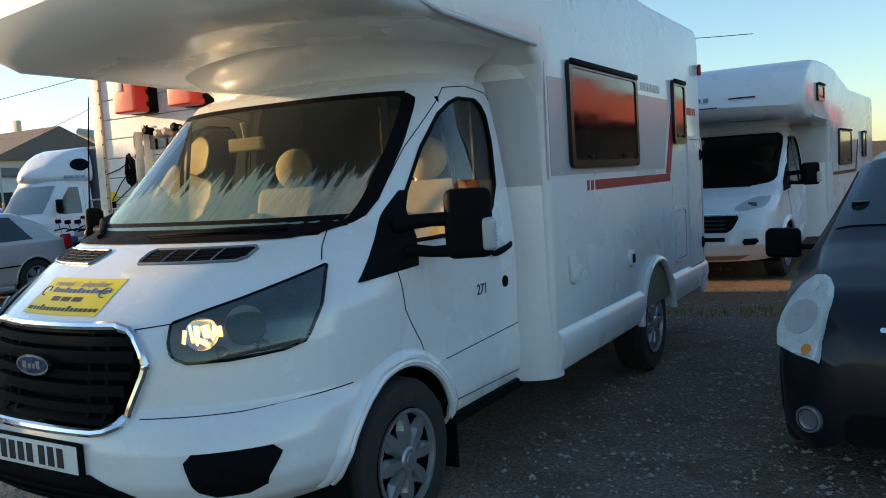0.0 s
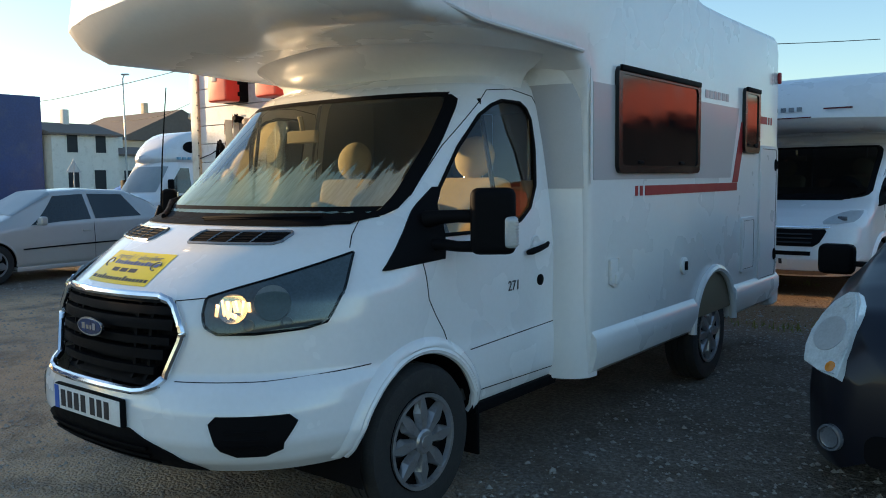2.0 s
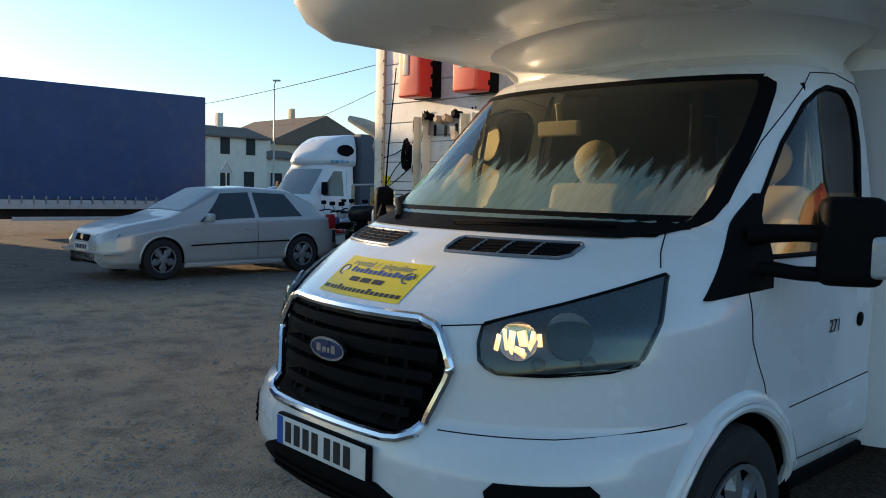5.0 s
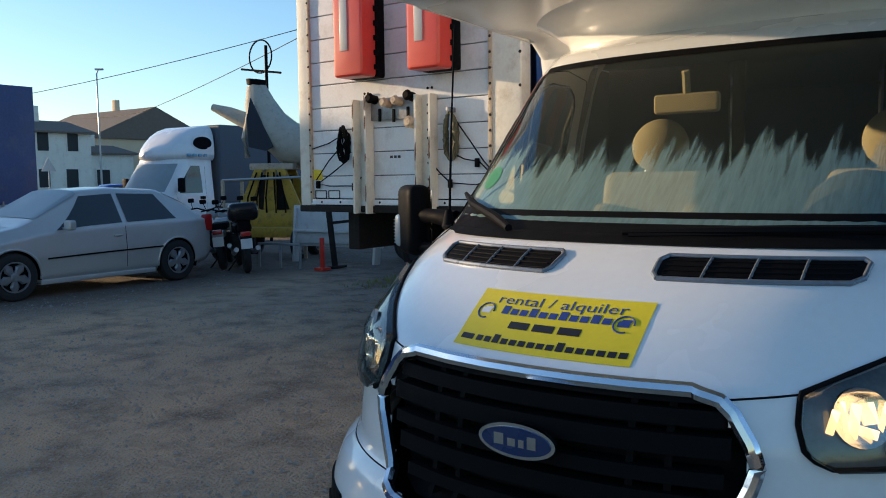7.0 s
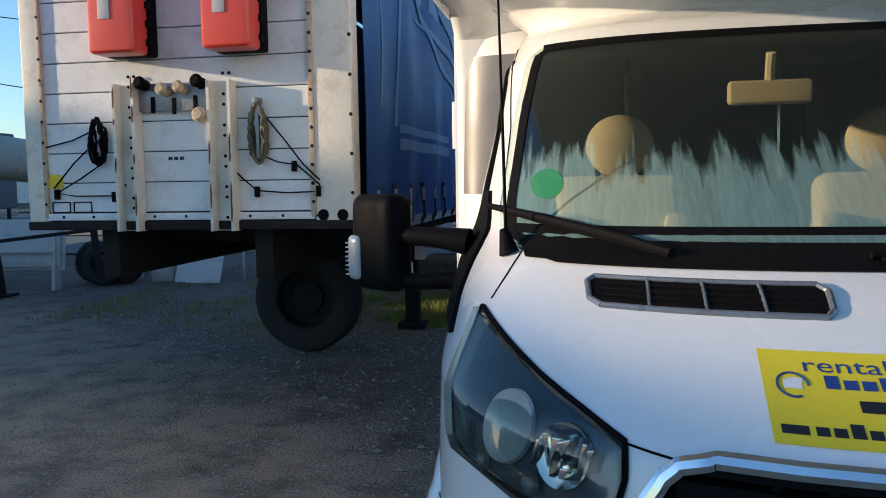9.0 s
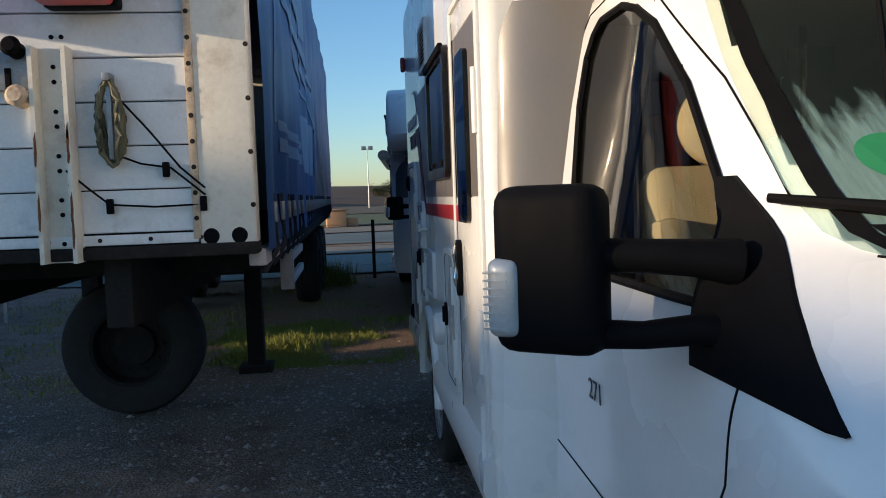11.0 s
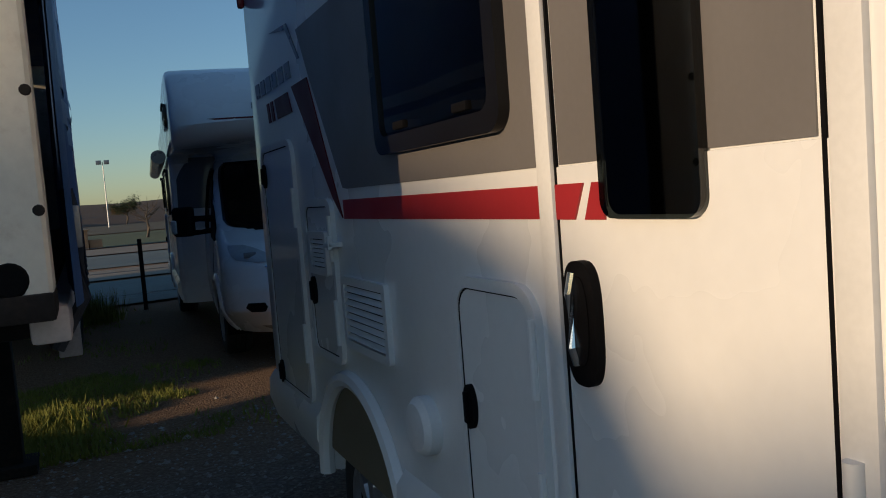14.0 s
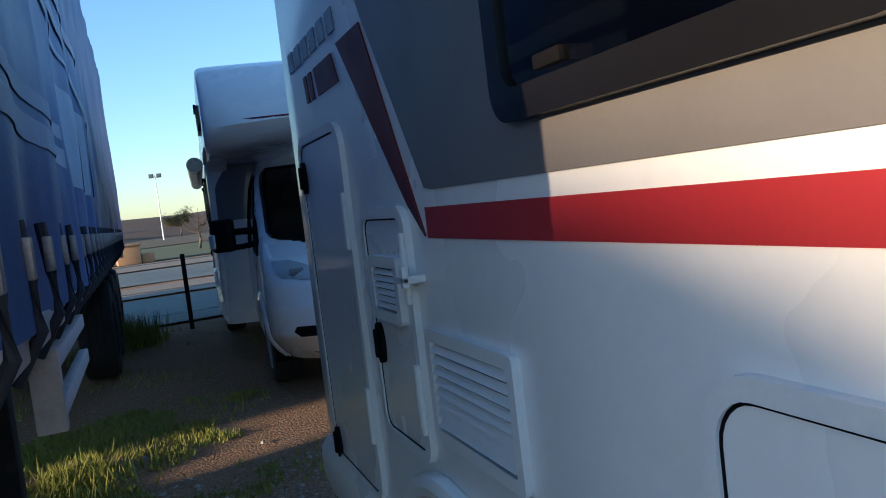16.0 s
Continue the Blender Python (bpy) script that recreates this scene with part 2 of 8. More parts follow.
def ring_slab(bm, outer, inner, m, t):
    """A frame between two outlines with equal point counts."""
    n = len(outer)
    v = [[bm.verts.new(m @ Vector((x, y, z))) for x, y in o] for o, z in ((outer, 0), (outer, t), (inner, t), (inner, 0))]
    for i in range(4):
        a, b = v[i], v[(i + 1) % 4]
        for k in range(n):
            bm.faces.new((a[k], a[(k + 1) % n], b[(k + 1) % n], b[k]))
    return bm


def lerp_table(tab, x):
    if x <= tab[0][0]:
        return tab[0][1:]
    for a, b in zip(tab, tab[1:]):
        if x <= b[0]:
            u = (x - a[0]) / (b[0] - a[0])
            return tuple(p + (q - p) * u for p, q in zip(a[1:], b[1:]))
    return tab[-1][1:]


def text_mesh(bm, words, size, m, depth=0.001):
    """Lettering in the built-in font, turned into mesh faces."""
    c = bpy.data.curves.new("lettering", "FONT")
    c.body, c.size, c.align_x, c.align_y, c.extrude = words, size, "CENTER", "CENTER", depth
    c.resolution_u = 3
    ob = bpy.data.objects.new("lettering", c)
    me = bpy.data.meshes.new_from_object(ob)
    me.transform(m)
    bm.from_mesh(me)
    bpy.data.objects.remove(ob)
    bpy.data.curves.remove(c)
    bpy.data.meshes.remove(me)
    return bm


# ---- ground ----
def ground_material():
    m = bpy.data.materials.new("gravel lot")
    m.use_nodes = True
    n, l = m.node_tree.nodes, m.node_tree.links
    b = n["Principled BSDF"]
    co = n.new("ShaderNodeTexCoord")

    def noise_tex(scale, detail=6, rough=0.6):
        t = n.new("ShaderNodeTexNoise")
        t.inputs["Scale"].default_value, t.inputs["Detail"].default_value, t.inputs["Roughness"].default_value = scale, detail, rough
        l.new(co.outputs["Object"], t.inputs["Vector"])
        return t

    def mix(fac, a, bcol):
        x = n.new("ShaderNodeMix")
        x.data_type = "RGBA"
        l.new(fac, x.inputs[0])
        for s, v in ((6, a), (7, bcol)):
            if isinstance(v, tuple):
                x.inputs[s].default_value = (*v, 1)
            else:
                l.new(v, x.inputs[s])
        return x.outputs[2]

    def rng(src, lo, hi):
        r = n.new("ShaderNodeMapRange")
        r.inputs[1].default_value, r.inputs[2].default_value = lo, hi
        l.new(src, r.inputs[0])
        return r.outputs[0]
    patch, mid, fine = noise_tex(0.35), noise_tex(2.5), noise_tex(38, 4)
    vor = n.new("ShaderNodeTexVoronoi")
    vor.inputs["Scale"].default_value = 55
    l.new(co.outputs["Object"], vor.inputs["Vector"])
    c = mix(rng(patch.outputs["Fac"], 0.42, 0.62), (0.60, 0.41, 0.24), (0.46, 0.345, 0.23))
    c = mix(rng(mid.outputs["Fac"], 0.46, 0.68), c, (0.23, 0.17, 0.115))
    c = mix(rng(fine.outputs["Fac"], 0.52, 0.72), c, (0.44, 0.39, 0.33))
    c = mix(rng(vor.outputs["Distance"], 0.22, 0.0), c, (0.50, 0.46, 0.40))
    # tan dirt on the open lot, dark grey gravel east; north, trailer shade coloured in
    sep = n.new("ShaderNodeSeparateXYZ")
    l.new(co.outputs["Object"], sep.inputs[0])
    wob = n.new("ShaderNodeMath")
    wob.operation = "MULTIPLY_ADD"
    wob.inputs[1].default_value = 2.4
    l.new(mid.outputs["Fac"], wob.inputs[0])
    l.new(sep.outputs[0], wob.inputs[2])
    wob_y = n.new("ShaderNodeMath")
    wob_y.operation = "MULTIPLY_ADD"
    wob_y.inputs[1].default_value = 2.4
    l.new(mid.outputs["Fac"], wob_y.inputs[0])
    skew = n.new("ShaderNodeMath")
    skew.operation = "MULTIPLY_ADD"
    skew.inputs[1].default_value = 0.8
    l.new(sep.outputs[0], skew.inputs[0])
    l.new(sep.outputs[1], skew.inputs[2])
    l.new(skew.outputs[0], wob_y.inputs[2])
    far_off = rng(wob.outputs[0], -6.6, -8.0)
    # north mask puts the shade round the trailer into the ground colour
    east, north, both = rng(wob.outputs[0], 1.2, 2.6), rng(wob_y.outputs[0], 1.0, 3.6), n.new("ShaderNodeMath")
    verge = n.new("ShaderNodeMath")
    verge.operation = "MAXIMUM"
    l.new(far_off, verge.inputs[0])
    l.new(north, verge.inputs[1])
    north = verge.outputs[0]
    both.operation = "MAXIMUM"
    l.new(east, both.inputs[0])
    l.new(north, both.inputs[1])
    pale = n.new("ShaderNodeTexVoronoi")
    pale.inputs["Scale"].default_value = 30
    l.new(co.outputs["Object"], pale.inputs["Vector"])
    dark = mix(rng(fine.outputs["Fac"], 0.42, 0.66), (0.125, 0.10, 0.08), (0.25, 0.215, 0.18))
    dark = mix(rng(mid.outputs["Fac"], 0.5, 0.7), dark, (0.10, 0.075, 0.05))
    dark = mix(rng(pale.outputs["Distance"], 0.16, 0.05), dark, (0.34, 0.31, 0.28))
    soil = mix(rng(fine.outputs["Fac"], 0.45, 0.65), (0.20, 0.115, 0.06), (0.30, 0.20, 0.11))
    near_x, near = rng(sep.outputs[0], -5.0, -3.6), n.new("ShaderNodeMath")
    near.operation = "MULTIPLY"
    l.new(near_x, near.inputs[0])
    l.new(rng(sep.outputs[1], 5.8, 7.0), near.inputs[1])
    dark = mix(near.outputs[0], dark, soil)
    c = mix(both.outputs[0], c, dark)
    l.new(c, b.inputs["Base Color"])
    b.inputs["Roughness"].default_value = 0.95
    add = n.new("ShaderNodeMath")
    add.operation = "MULTIPLY_ADD"
    add.inputs[1].default_value = -0.6
    l.new(vor.outputs["Distance"], add.inputs[0])
    l.new(fine.outputs["Fac"], add.inputs[2])
    bp = n.new("ShaderNodeBump")
    bp.inputs["Strength"].default_value, bp.inputs["Distance"].default_value = 0.9, 0.028
    l.new(add.outputs[0], bp.inputs["Height"])
    l.new(bp.outputs[0], b.inputs["Normal"])
    return m


GRAVEL = ground_material()
bm = B()
xs = sorted({*[-900, -400, -200, -100, -60], *[-40 + 0.8 * k for k in range(76)], *[25, 40, 80, 200, 500, 900]})
ys = sorted({*[-900, -400, -150, -60, -30], *[-14 + 0.8 * k for k in range(56)], *[35, 45, 60, 90, 150, 300, 600, 1200]})


def ground_z(x, y):
    if x < -39 or x > 24 or y < -13 or y > 32:
        return -0.02
    return 0.018 * noise.noise((x * 0.35, y * 0.35, 3.1)) + 0.012 * noise.noise((x * 1.1, y * 1.1, 7.7)) - 0.005


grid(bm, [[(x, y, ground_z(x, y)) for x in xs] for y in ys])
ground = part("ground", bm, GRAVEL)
tagged(ground, "bare gravel and dirt lot with worn patches", "ground", kind="structure")


# ---- motorhomes ----
WHEEL_R = 0.345


def tyre_and_cover(parent, x, y, side, r=WHEEL_R, w=0.23, spokes=8, rim_r=0.215, material=None, label="silver wheel cover with pointed spokes"):
    """One wheel, outer face towards side (+1 or -1)."""
    m = Matrix.Translation((x, y, r)) @ Matrix.Rotation(radians(90 * side), 4, "Y")
    bm = B()
    h = w / 2
    lathe(bm, [(rim_r, -h), (r * 0.82, -h * 1.02), (r * 0.95, -h * 0.93), (r, -h * 0.7), (r, -h * 0.42), (r - 0.008, -h * 0.40), (r - 0.008, -h * 0.34), (r + 0.001, -h * 0.32), (r + 0.001, -h * 0.05), (r - 0.008, -h * 0.03), (r - 0.008, h * 0.03), (r + 0.001, h * 0.05), (r + 0.001, h * 0.32), (r - 0.008, h * 0.34), (r - 0.008, h * 0.40), (r, h * 0.42), (r, h * 0.7), (r * 0.95, h * 0.93), (r * 0.82, h * 1.02), (rim_r * 1.03, h * 0.9), (rim_r, h * 0.6), (rim_r, -h)], m, 48)
    t = part("tyre", bm, RUBBER, parent, "dusty black tyre")
    bm = B()
    lathe(bm, [(rim_r, h * 0.55), (rim_r, h * 0.92), (rim_r * 0.94, h * 0.95), (rim_r * 0.88, h * 0.55), (0.03, h * 0.5), (0, h * 0.5)], m, 40)
    rim = part("rim", bm, BLACK, t)
    bm = B()
    lathe(bm, [(rim_r * 1.0, h * 0.9), (rim_r * 1.01, h * 1.0), (rim_r * 0.93, h * 1.0), (rim_r * 0.90, h * 0.8)], m, 40)
    lathe(bm, [(0.058, h * 0.62), (0.058, h * 0.98), (0.048, h * 1.06), (0.030, h * 1.07), (0.028, h * 1.10), (0.0, h * 1.11)], m, 24)
    part("wheel_cover", bm, material or ALLOY, t, label)
    bm = B()
    a0, a1, a2 = 0.05, rim_r * 0.62, rim_r * 0.95
    wi = 2.2 / spokes * 0.2
    ring = [[Vector((r_, q * w_, z_)) for q, z_ in ((-1, h * 0.72), (-0.6, h * zt), (0.6, h * zt), (1, h * 0.72))] for r_, w_, zt in ((a0, wi * 0.40, 0.98), (a1 * 0.7, wi * 0.55, 1.0), (a1, wi * 0.75, 1.0), (a2, wi * 0.32, 0.94))]
    grid(bm, ring)
    me = bpy.data.meshes.new("spoke")
    bm.to_mesh(me)
    bm.free()
    me.materials.append(material or ALLOY)
    for k in range(spokes):
        sp = new("spoke", me)
        sp.parent = t
        sp.matrix_local = m @ Matrix.Rotation(2 * math.pi * k / spokes, 4, "Z")
    return t


def band(bm, fn, v0, v1, z0, z1, nv, nz, off, t=0.004):
    """A plate that lies on the skin fn(v, z) with its edge turned down."""
    rows = []
    for j in range(nz + 1):
        z = z0 + (z1 - z0) * j / nz
        rows.append([fn(v0 + (v1 - v0) * i / nv, z, off) for i in range(nv + 1)])
    grid(bm, rows)
    return bm


class Cab:
    """Skin of a van cab as level outlines: (z, half width, front, nose depth, roundness)."""

    def __init__(self, levels, rear, smooth_levels=True):
        self.levels, self.rear = levels, rear

    def row(self, z):
        return lerp_table(self.levels, z)

    def at(self, v, z, off=0.0):
        """v: -1 to 1 round the nose from one side's front edge to the other's; beyond runs along the sides to the rear."""
        s, f, L, n = self.row(z)
        s += off
        f -= off
        if abs(v) <= 1:
            a = v * math.pi / 2
            x = s * math.copysign(abs(math.sin(a)) ** (2 / n), v)
            y = f + (L + off) * (1 - abs(math.cos(a)) ** (2 / n))
        else:
            x = math.copysign(s, v)
            y = f + L + off + (abs(v) - 1) * (self.rear - f - L - off)
        return Vector((x, y, z))

    def v_at_y(self, y, z, side):
        """The v of the place on the flank with that y."""
        s, f, L, n = self.row(z)
        if y >= f + L:
            return side * (1 + (y - f - L) / (self.rear - f - L))
        c = max(0.0, 1 - (y - f) / L) ** (n / 2)
        return side * math.acos(min(1, c)) / (math.pi / 2)

    def v_at_x(self, x, z):
        s, f, L, n = self.row(z)
        return math.copysign(math.asin(min(1, (abs(x) / s)) ** (n / 2)) / (math.pi / 2), x)

    def flank(self, side, off=0.0):
        """Point on the flank above (y, z)."""
        def fn(y, z, o=off):
            return self.at(self.v_at_y(y, z, side), z, o)
        return fn

    def front(self, off=0.0):
        def fn(x, z, o=off):
            return self.at(self.v_at_x(x, z), z, o)
        return fn


def patch(bm, fn, poly, off, n=14, thick=0.0):
    """A filled patch on a skin: poly gives (z, a_min, a_max) levels, fn(a, z, off) the skin. thick: rim turned in."""
    rows = []
    zs = [p[0] for p in poly]
    steps = max(6, int((zs[-1] - zs[0]) / 0.025))
    for j in range(steps + 1):
        z = zs[0] + (zs[-1] - zs[0]) * j / steps
        a0, a1 = lerp_table(poly, z)
        rows.append([fn(a0 + (a1 - a0) * i / n, z, off) for i in range(n + 1)])
    vs = grid(bm, rows)
    if thick:
        ring = [(0, i) for i in range(n + 1)] + [(j, n) for j in range(1, steps + 1)] + [(steps, i) for i in range(n - 1, -1, -1)] + [(j, 0) for j in range(steps - 1, 0, -1)]
        outer = []
        for j, i in ring:
            z = zs[0] + (zs[-1] - zs[0]) * j / steps
            a0, a1 = lerp_table(poly, z)
            outer.append((vs[j][i], bm.verts.new(fn(a0 + (a1 - a0) * i / n, z, off - thick))))
        for k in range(len(outer)):
            p, q = outer[k], outer[(k + 1) % len(outer)]
            bm.faces.new((p[0], q[0], q[1], p[1]))
    return bm


def cab_skin(cab, arch_y, arch_r, z0, z1, holes, nz=84):
    """The painted skin with the wheel arches and the window openings left open."""
    bm = B()
    vs = sorted({*[k / 40 for k in range(-40, 41)], *[s * (1 + k / 26) for s in (-1, 1) for k in range(1, 27)]})
    zs = [z0 + (z1 - z0) * j / nz for j in range(nz + 1)]
    rows = []
    for z in zs:
        row = []
        for v in vs:
            p = cab.at(v, z)
            d = Vector((p.y - arch_y, p.z - WHEEL_R))
            if abs(p.x) > 0.6 and abs(d.length - arch_r) < 0.03 and p.y > arch_y - arch_r - 0.05:
                d = d.normalized() * arch_r
                p = Vector((p.x, arch_y + d.x, WHEEL_R + d.y))
            row.append(bm.verts.new(p))
        rows.append(row)
    for j in range(nz):
        for i in range(len(vs) - 1):
            q = (rows[j][i], rows[j][i + 1], rows[j + 1][i + 1], rows[j + 1][i])
            c = (q[0].co + q[1].co + q[2].co + q[3].co) / 4
            if abs(c.x) > 0.6 and math.hypot(c.y - arch_y, c.z - WHEEL_R) < arch_r - 0.004:
                continue
            if any(h(c) for h in holes):
                continue
            bm.faces.new(q)
    loose = [v for v in bm.verts if not v.link_faces]
    bmesh.ops.delete(bm, geom=loose, context="VERTS")
    return bm


def hab_profile(zb, zr, ya, rear, za, tip, hump, wheel_y, wheel_r):
    """Side outline of the living box with its over-cab bunk, (y, z), from the rear bottom round the front."""
    p = [(rear - 0.02, zb + 0.06), (rear - 0.35, zb - 0.02)]
    for k in range(0, 13):
        a = math.pi * k / 12
        p.append((wheel_y + wheel_r * math.cos(a), WHEEL_R + 0.06 + wheel_r * math.sin(a)))
    p += [(wheel_y - wheel_r - 0.25, zb), (ya + 0.10, zb), (ya, zb + 0.05), (ya - 0.02, 0.9), (ya - 0.02, za - 0.25), (ya - 0.06, za - 0.08), (ya - 0.18, za)]
    p += [(ya - 0.6, za - 0.005), (ya - 1.0, za + 0.01), (tip + 0.25, za + 0.01), (tip + 0.08, za + 0.07), (tip, za + 0.16), (tip + 0.03, za + 0.33), (tip + 0.14, za + 0.50), (tip + 0.34, za + 0.66), (tip + 0.65, za + 0.76)]
    p += [(tip + 1.1, hump), (ya - 0.1, hump + 0.01), (ya + 0.5, hump - 0.02), (ya + 0.95, hump - 0.11), (ya + 1.35, zr + 0.07), (ya + 1.7, zr + 0.01), (ya + 2.1, zr), (rear - 0.14, zr), (rear - 0.05, zr - 0.04), (rear - 0.01, zr - 0.13), (rear, zr - 0.5), (rear + 0.02, zb + 0.5), (rear + 0.02, zb + 0.2)]
    return p


def hab_shell(half, prof, front_of):
    bm = B()
    n = len(prof)
    rear_y = max(q[0] for q in prof)
    stations = [(-half, 0.05), (-half + 0.004, 0.028), (-half + 0.018, 0.010), (-half + 0.045, 0.0), (-half * 0.85, 0), (-half * 0.6, 0), (-half * 0.3, 0), (0, 0), (half * 0.3, 0), (half * 0.6, 0), (half * 0.85, 0), (half - 0.045, 0.0), (half - 0.018, 0.010), (half - 0.004, 0.028), (half, 0.05)]
    # inward normals of the outline
    nor = []
    for i in range(n):
        a, b = Vector(prof[i - 1]), Vector(prof[(i + 1) % n])
        d = (b - a).normalized()
        nor.append(Vector((d.y, -d.x)))
    area = sum(prof[i][0] * prof[(i + 1) % n][1] - prof[(i + 1) % n][0] * prof[i][1] for i in range(n))
    sgn = -1 if area > 0 else 1
    rows = []
    for x, inset in stations:
        r = []
        for (y, z), q in zip(prof, nor):
            yy, zz = y + sgn * q.x * inset, z + sgn * q.y * inset
            if y < front_of:
                yy += 0.20 * (front_of - y) / front_of * (abs(x) / half) ** 3.5
                if z < 2.36:
                    zz += 0.05 * (1 - abs(x) / half) * min(1, (front_of - y) / 0.3)
            if y > rear_y - 0.4 and x < -half * 0.8:
                yy -= 0.30 * min(1.0, (-x / half - 0.8) / 0.15) ** 2
            r.append((x, yy, zz))
        rows.append(r)
    vs = grid(bm, rows, close=True)
    bm.faces.new(vs[0][::-1])
    bm.faces.new(vs[-1])
    # passage between the cab and the living room
    gone = []
    for f in bm.faces:
        c = f.calc_center_median()
        if abs(c.x) < half * 0.8 and front_of + 0.1 < c.y < front_of + 0.27 and 0.85 < c.z < 2.12:
            gone.append(f)
    bmesh.ops.delete(bm, geom=gone, context="FACES")
    return bm


def wall_m(side, half, y, z):
    """Local x runs towards +y, local y up, local z out of the side wall."""
    if side > 0:
        return Matrix(((0, 0, 1, half), (1, 0, 0, y), (0, 1, 0, z), (0, 0, 0, 1)))
    return Matrix(((0, 0, -1, -half), (1, 0, 0, y), (0, 1, 0, z), (0, 0, 0, 1)))


def side_window(parent, side, half, y0, y1, z0, z1, name="window", glass=None, frame_t=0.028):
    m = wall_m(side, half, y0, z0)
    w, h = y1 - y0, z1 - z0
    bm = B()
    ring_slab(bm, rounded(w, h, 0.05), rounded(w - 0.09, h - 0.09, 0.035, x0=0.045, y0=0.045), m, frame_t)
    fr = part(name, bm, GLOSSBLACK, parent, "dark framed hinged window")
    bm = B()
    slab(bm, rounded(w - 0.085, h - 0.085, 0.035, x0=0.0425, y0=0.0425), m @ Matrix.Translation((0, 0, 0.012)), 0.008)
    part("pane", bm, glass or ACRYL, fr, "tinted acrylic pane")
    bm = B()
    box(bm, 0.02, w - 0.02, h - 0.03, h + 0.004, 0.02, 0.04, 0.006, m=m)
    part("hinge_rail", bm, BLACK, fr)
    for k in (0.25, 0.75):
        bm = B()
        box(bm, w * k - 0.035, w * k + 0.035, 0.055, 0.075, 0.004, 0.028, 0.004, m=m)
        part("catch", bm, BLACK, fr)
    return fr


def side_hatch(parent, side, half, y0, y1, z0, z1, name, label, r=0.06, hinge="front", lock=True, extra=None):
    m = wall_m(side, half, y0, z0)
    w, h = y1 - y0, z1 - z0
    bm = B()
    ring_slab(bm, rounded(w, h, r), rounded(w - 0.05, h - 0.05, r * 0.7, x0=0.025, y0=0.025), m, 0.016)
    fr = part(name, bm, TRIMWHITE, parent, label)
    bm = B()
    slab(bm, rounded(w - 0.056, h - 0.056, r * 0.66, x0=0.028, y0=0.028), m, 0.010)
    part("door_panel", bm, WHITE, fr)
    bm = B()
    ring_slab(bm, rounded(w - 0.048, h - 0.048, r * 0.7, x0=0.024, y0=0.024), rounded(w - 0.058, h - 0.058, r * 0.66, x0=0.029, y0=0.029), m, 0.0115)
    part("seal", bm, BLACK, fr)
    hx = 0.012 if hinge == "front" else w - 0.012
    for k in (0.22, 0.72):
        bm = B()
        cyl(bm, m @ Vector((hx, h * k - 0.05, 0.018)), m @ Vector((hx, h * k + 0.10, 0.018)), 0.009, seg=10)
        part("hinge", bm, TRIMWHITE, fr)
    if lock:
        for k in (lock if isinstance(lock, tuple) else (0.5,)):
            bm = B()
            lx = w - 0.06 if hinge == "front" else 0.06
            mm = m @ Matrix.Translation((lx, h * k, 0.008))
            slab(bm, [(0.026 * math.cos(a), 0.05 * math.sin(a)) for a in [math.pi * j / 10 for j in range(20)]], mm, 0.014)
            box(bm, -0.007, 0.007, -0.035, 0.035, 0.012, 0.024, 0.004, m=mm)
            part("lock", bm, BLACK, fr, "black twist lock")
    return fr


def louvre(parent, side, half, y0, y1, z0, z1, slats, name="vent_grille", material=None):
    m = wall_m(side, half, y0, z0)
    w, h = y1 - y0, z1 - z0
    bm = B()
    ring_slab(bm, rounded(w, h, 0.012, 3), rounded(w - 0.05, h - 0.05, 0.006, 3, x0=0.025, y0=0.025), m, 0.016)
    fr = part(name, bm, material or TRIMWHITE, parent, "white slatted vent grille")
    bm = B()
    slab(bm, rounded(w - 0.045, h - 0.045, 0.006, 3, x0=0.0225, y0=0.0225), m @ Matrix.Translation((0, 0, 0.002)), 0.002)
    part("backing", bm, BLACK, fr)
    for k in range(slats):
        bm = B()
        yy = 0.028 + (h - 0.056) * (k + 0.5) / slats
        mm = m @ Matrix.Translation((w / 2, yy, 0.010)) @ Matrix.Rotation(radians(-35), 4, "X")
        box(bm, -(w - 0.055) / 2, (w - 0.055) / 2, -(h - 0.05) / slats * 0.38, (h - 0.05) / slats * 0.38, -0.002, 0.002, m=mm)
        part("slat", bm, material or TRIMWHITE, fr)
    return fr


def decal(parent, side, half, poly, material, name, label="", t=0.0035):
    """A flat vinyl shape on the wall, poly in (y, z)."""
    bm = B()
    slab(bm, poly, wall_m(side, half, 0, 0), t)
    return part(name, bm, material, parent, label, smooth=False)


def seat(parent, x, y, z):
    bm = B()
    box(bm, x - 0.25, x + 0.25, y - 0.25, y + 0.28, z - 0.25, z, 0.06, 3)
    s = part("seat", bm, BEIGE, parent, "beige cab seat with headrest")
    bm = B()
    m = Matrix.Translation((x, y + 0.27, z)) @ Matrix.Rotation(radians(-12), 4, "X")
    box(bm, -0.25, 0.25, -0.07, 0.07, -0.02, 0.58, 0.068, 4, m=m)
    for sgn in (-1, 1):
        box(bm, sgn * 0.21 - 0.05, sgn * 0.21 + 0.05, -0.12, 0.05, 0.05, 0.42, 0.04, 2, m=m)
    part("backrest", bm, BEIGE, s)
    bm = B()
    bmesh.ops.create_uvsphere(bm, u_segments=24, v_segments=16, radius=1.0, matrix=m @ Matrix.Translation((0, -0.01, 0.70)) @ Matrix.Diagonal((0.132, 0.078, 0.125, 1)))
    part("headrest", bm, BEIGE, s)
    for sgn in (-1, 1):
        bm = B()
        cyl(bm, m @ Vector((sgn * 0.06, 0, 0.5)), m @ Vector((sgn * 0.06, 0, 0.62)), 0.008, seg=8)
        part("headrest_post", bm, CHROME, s)


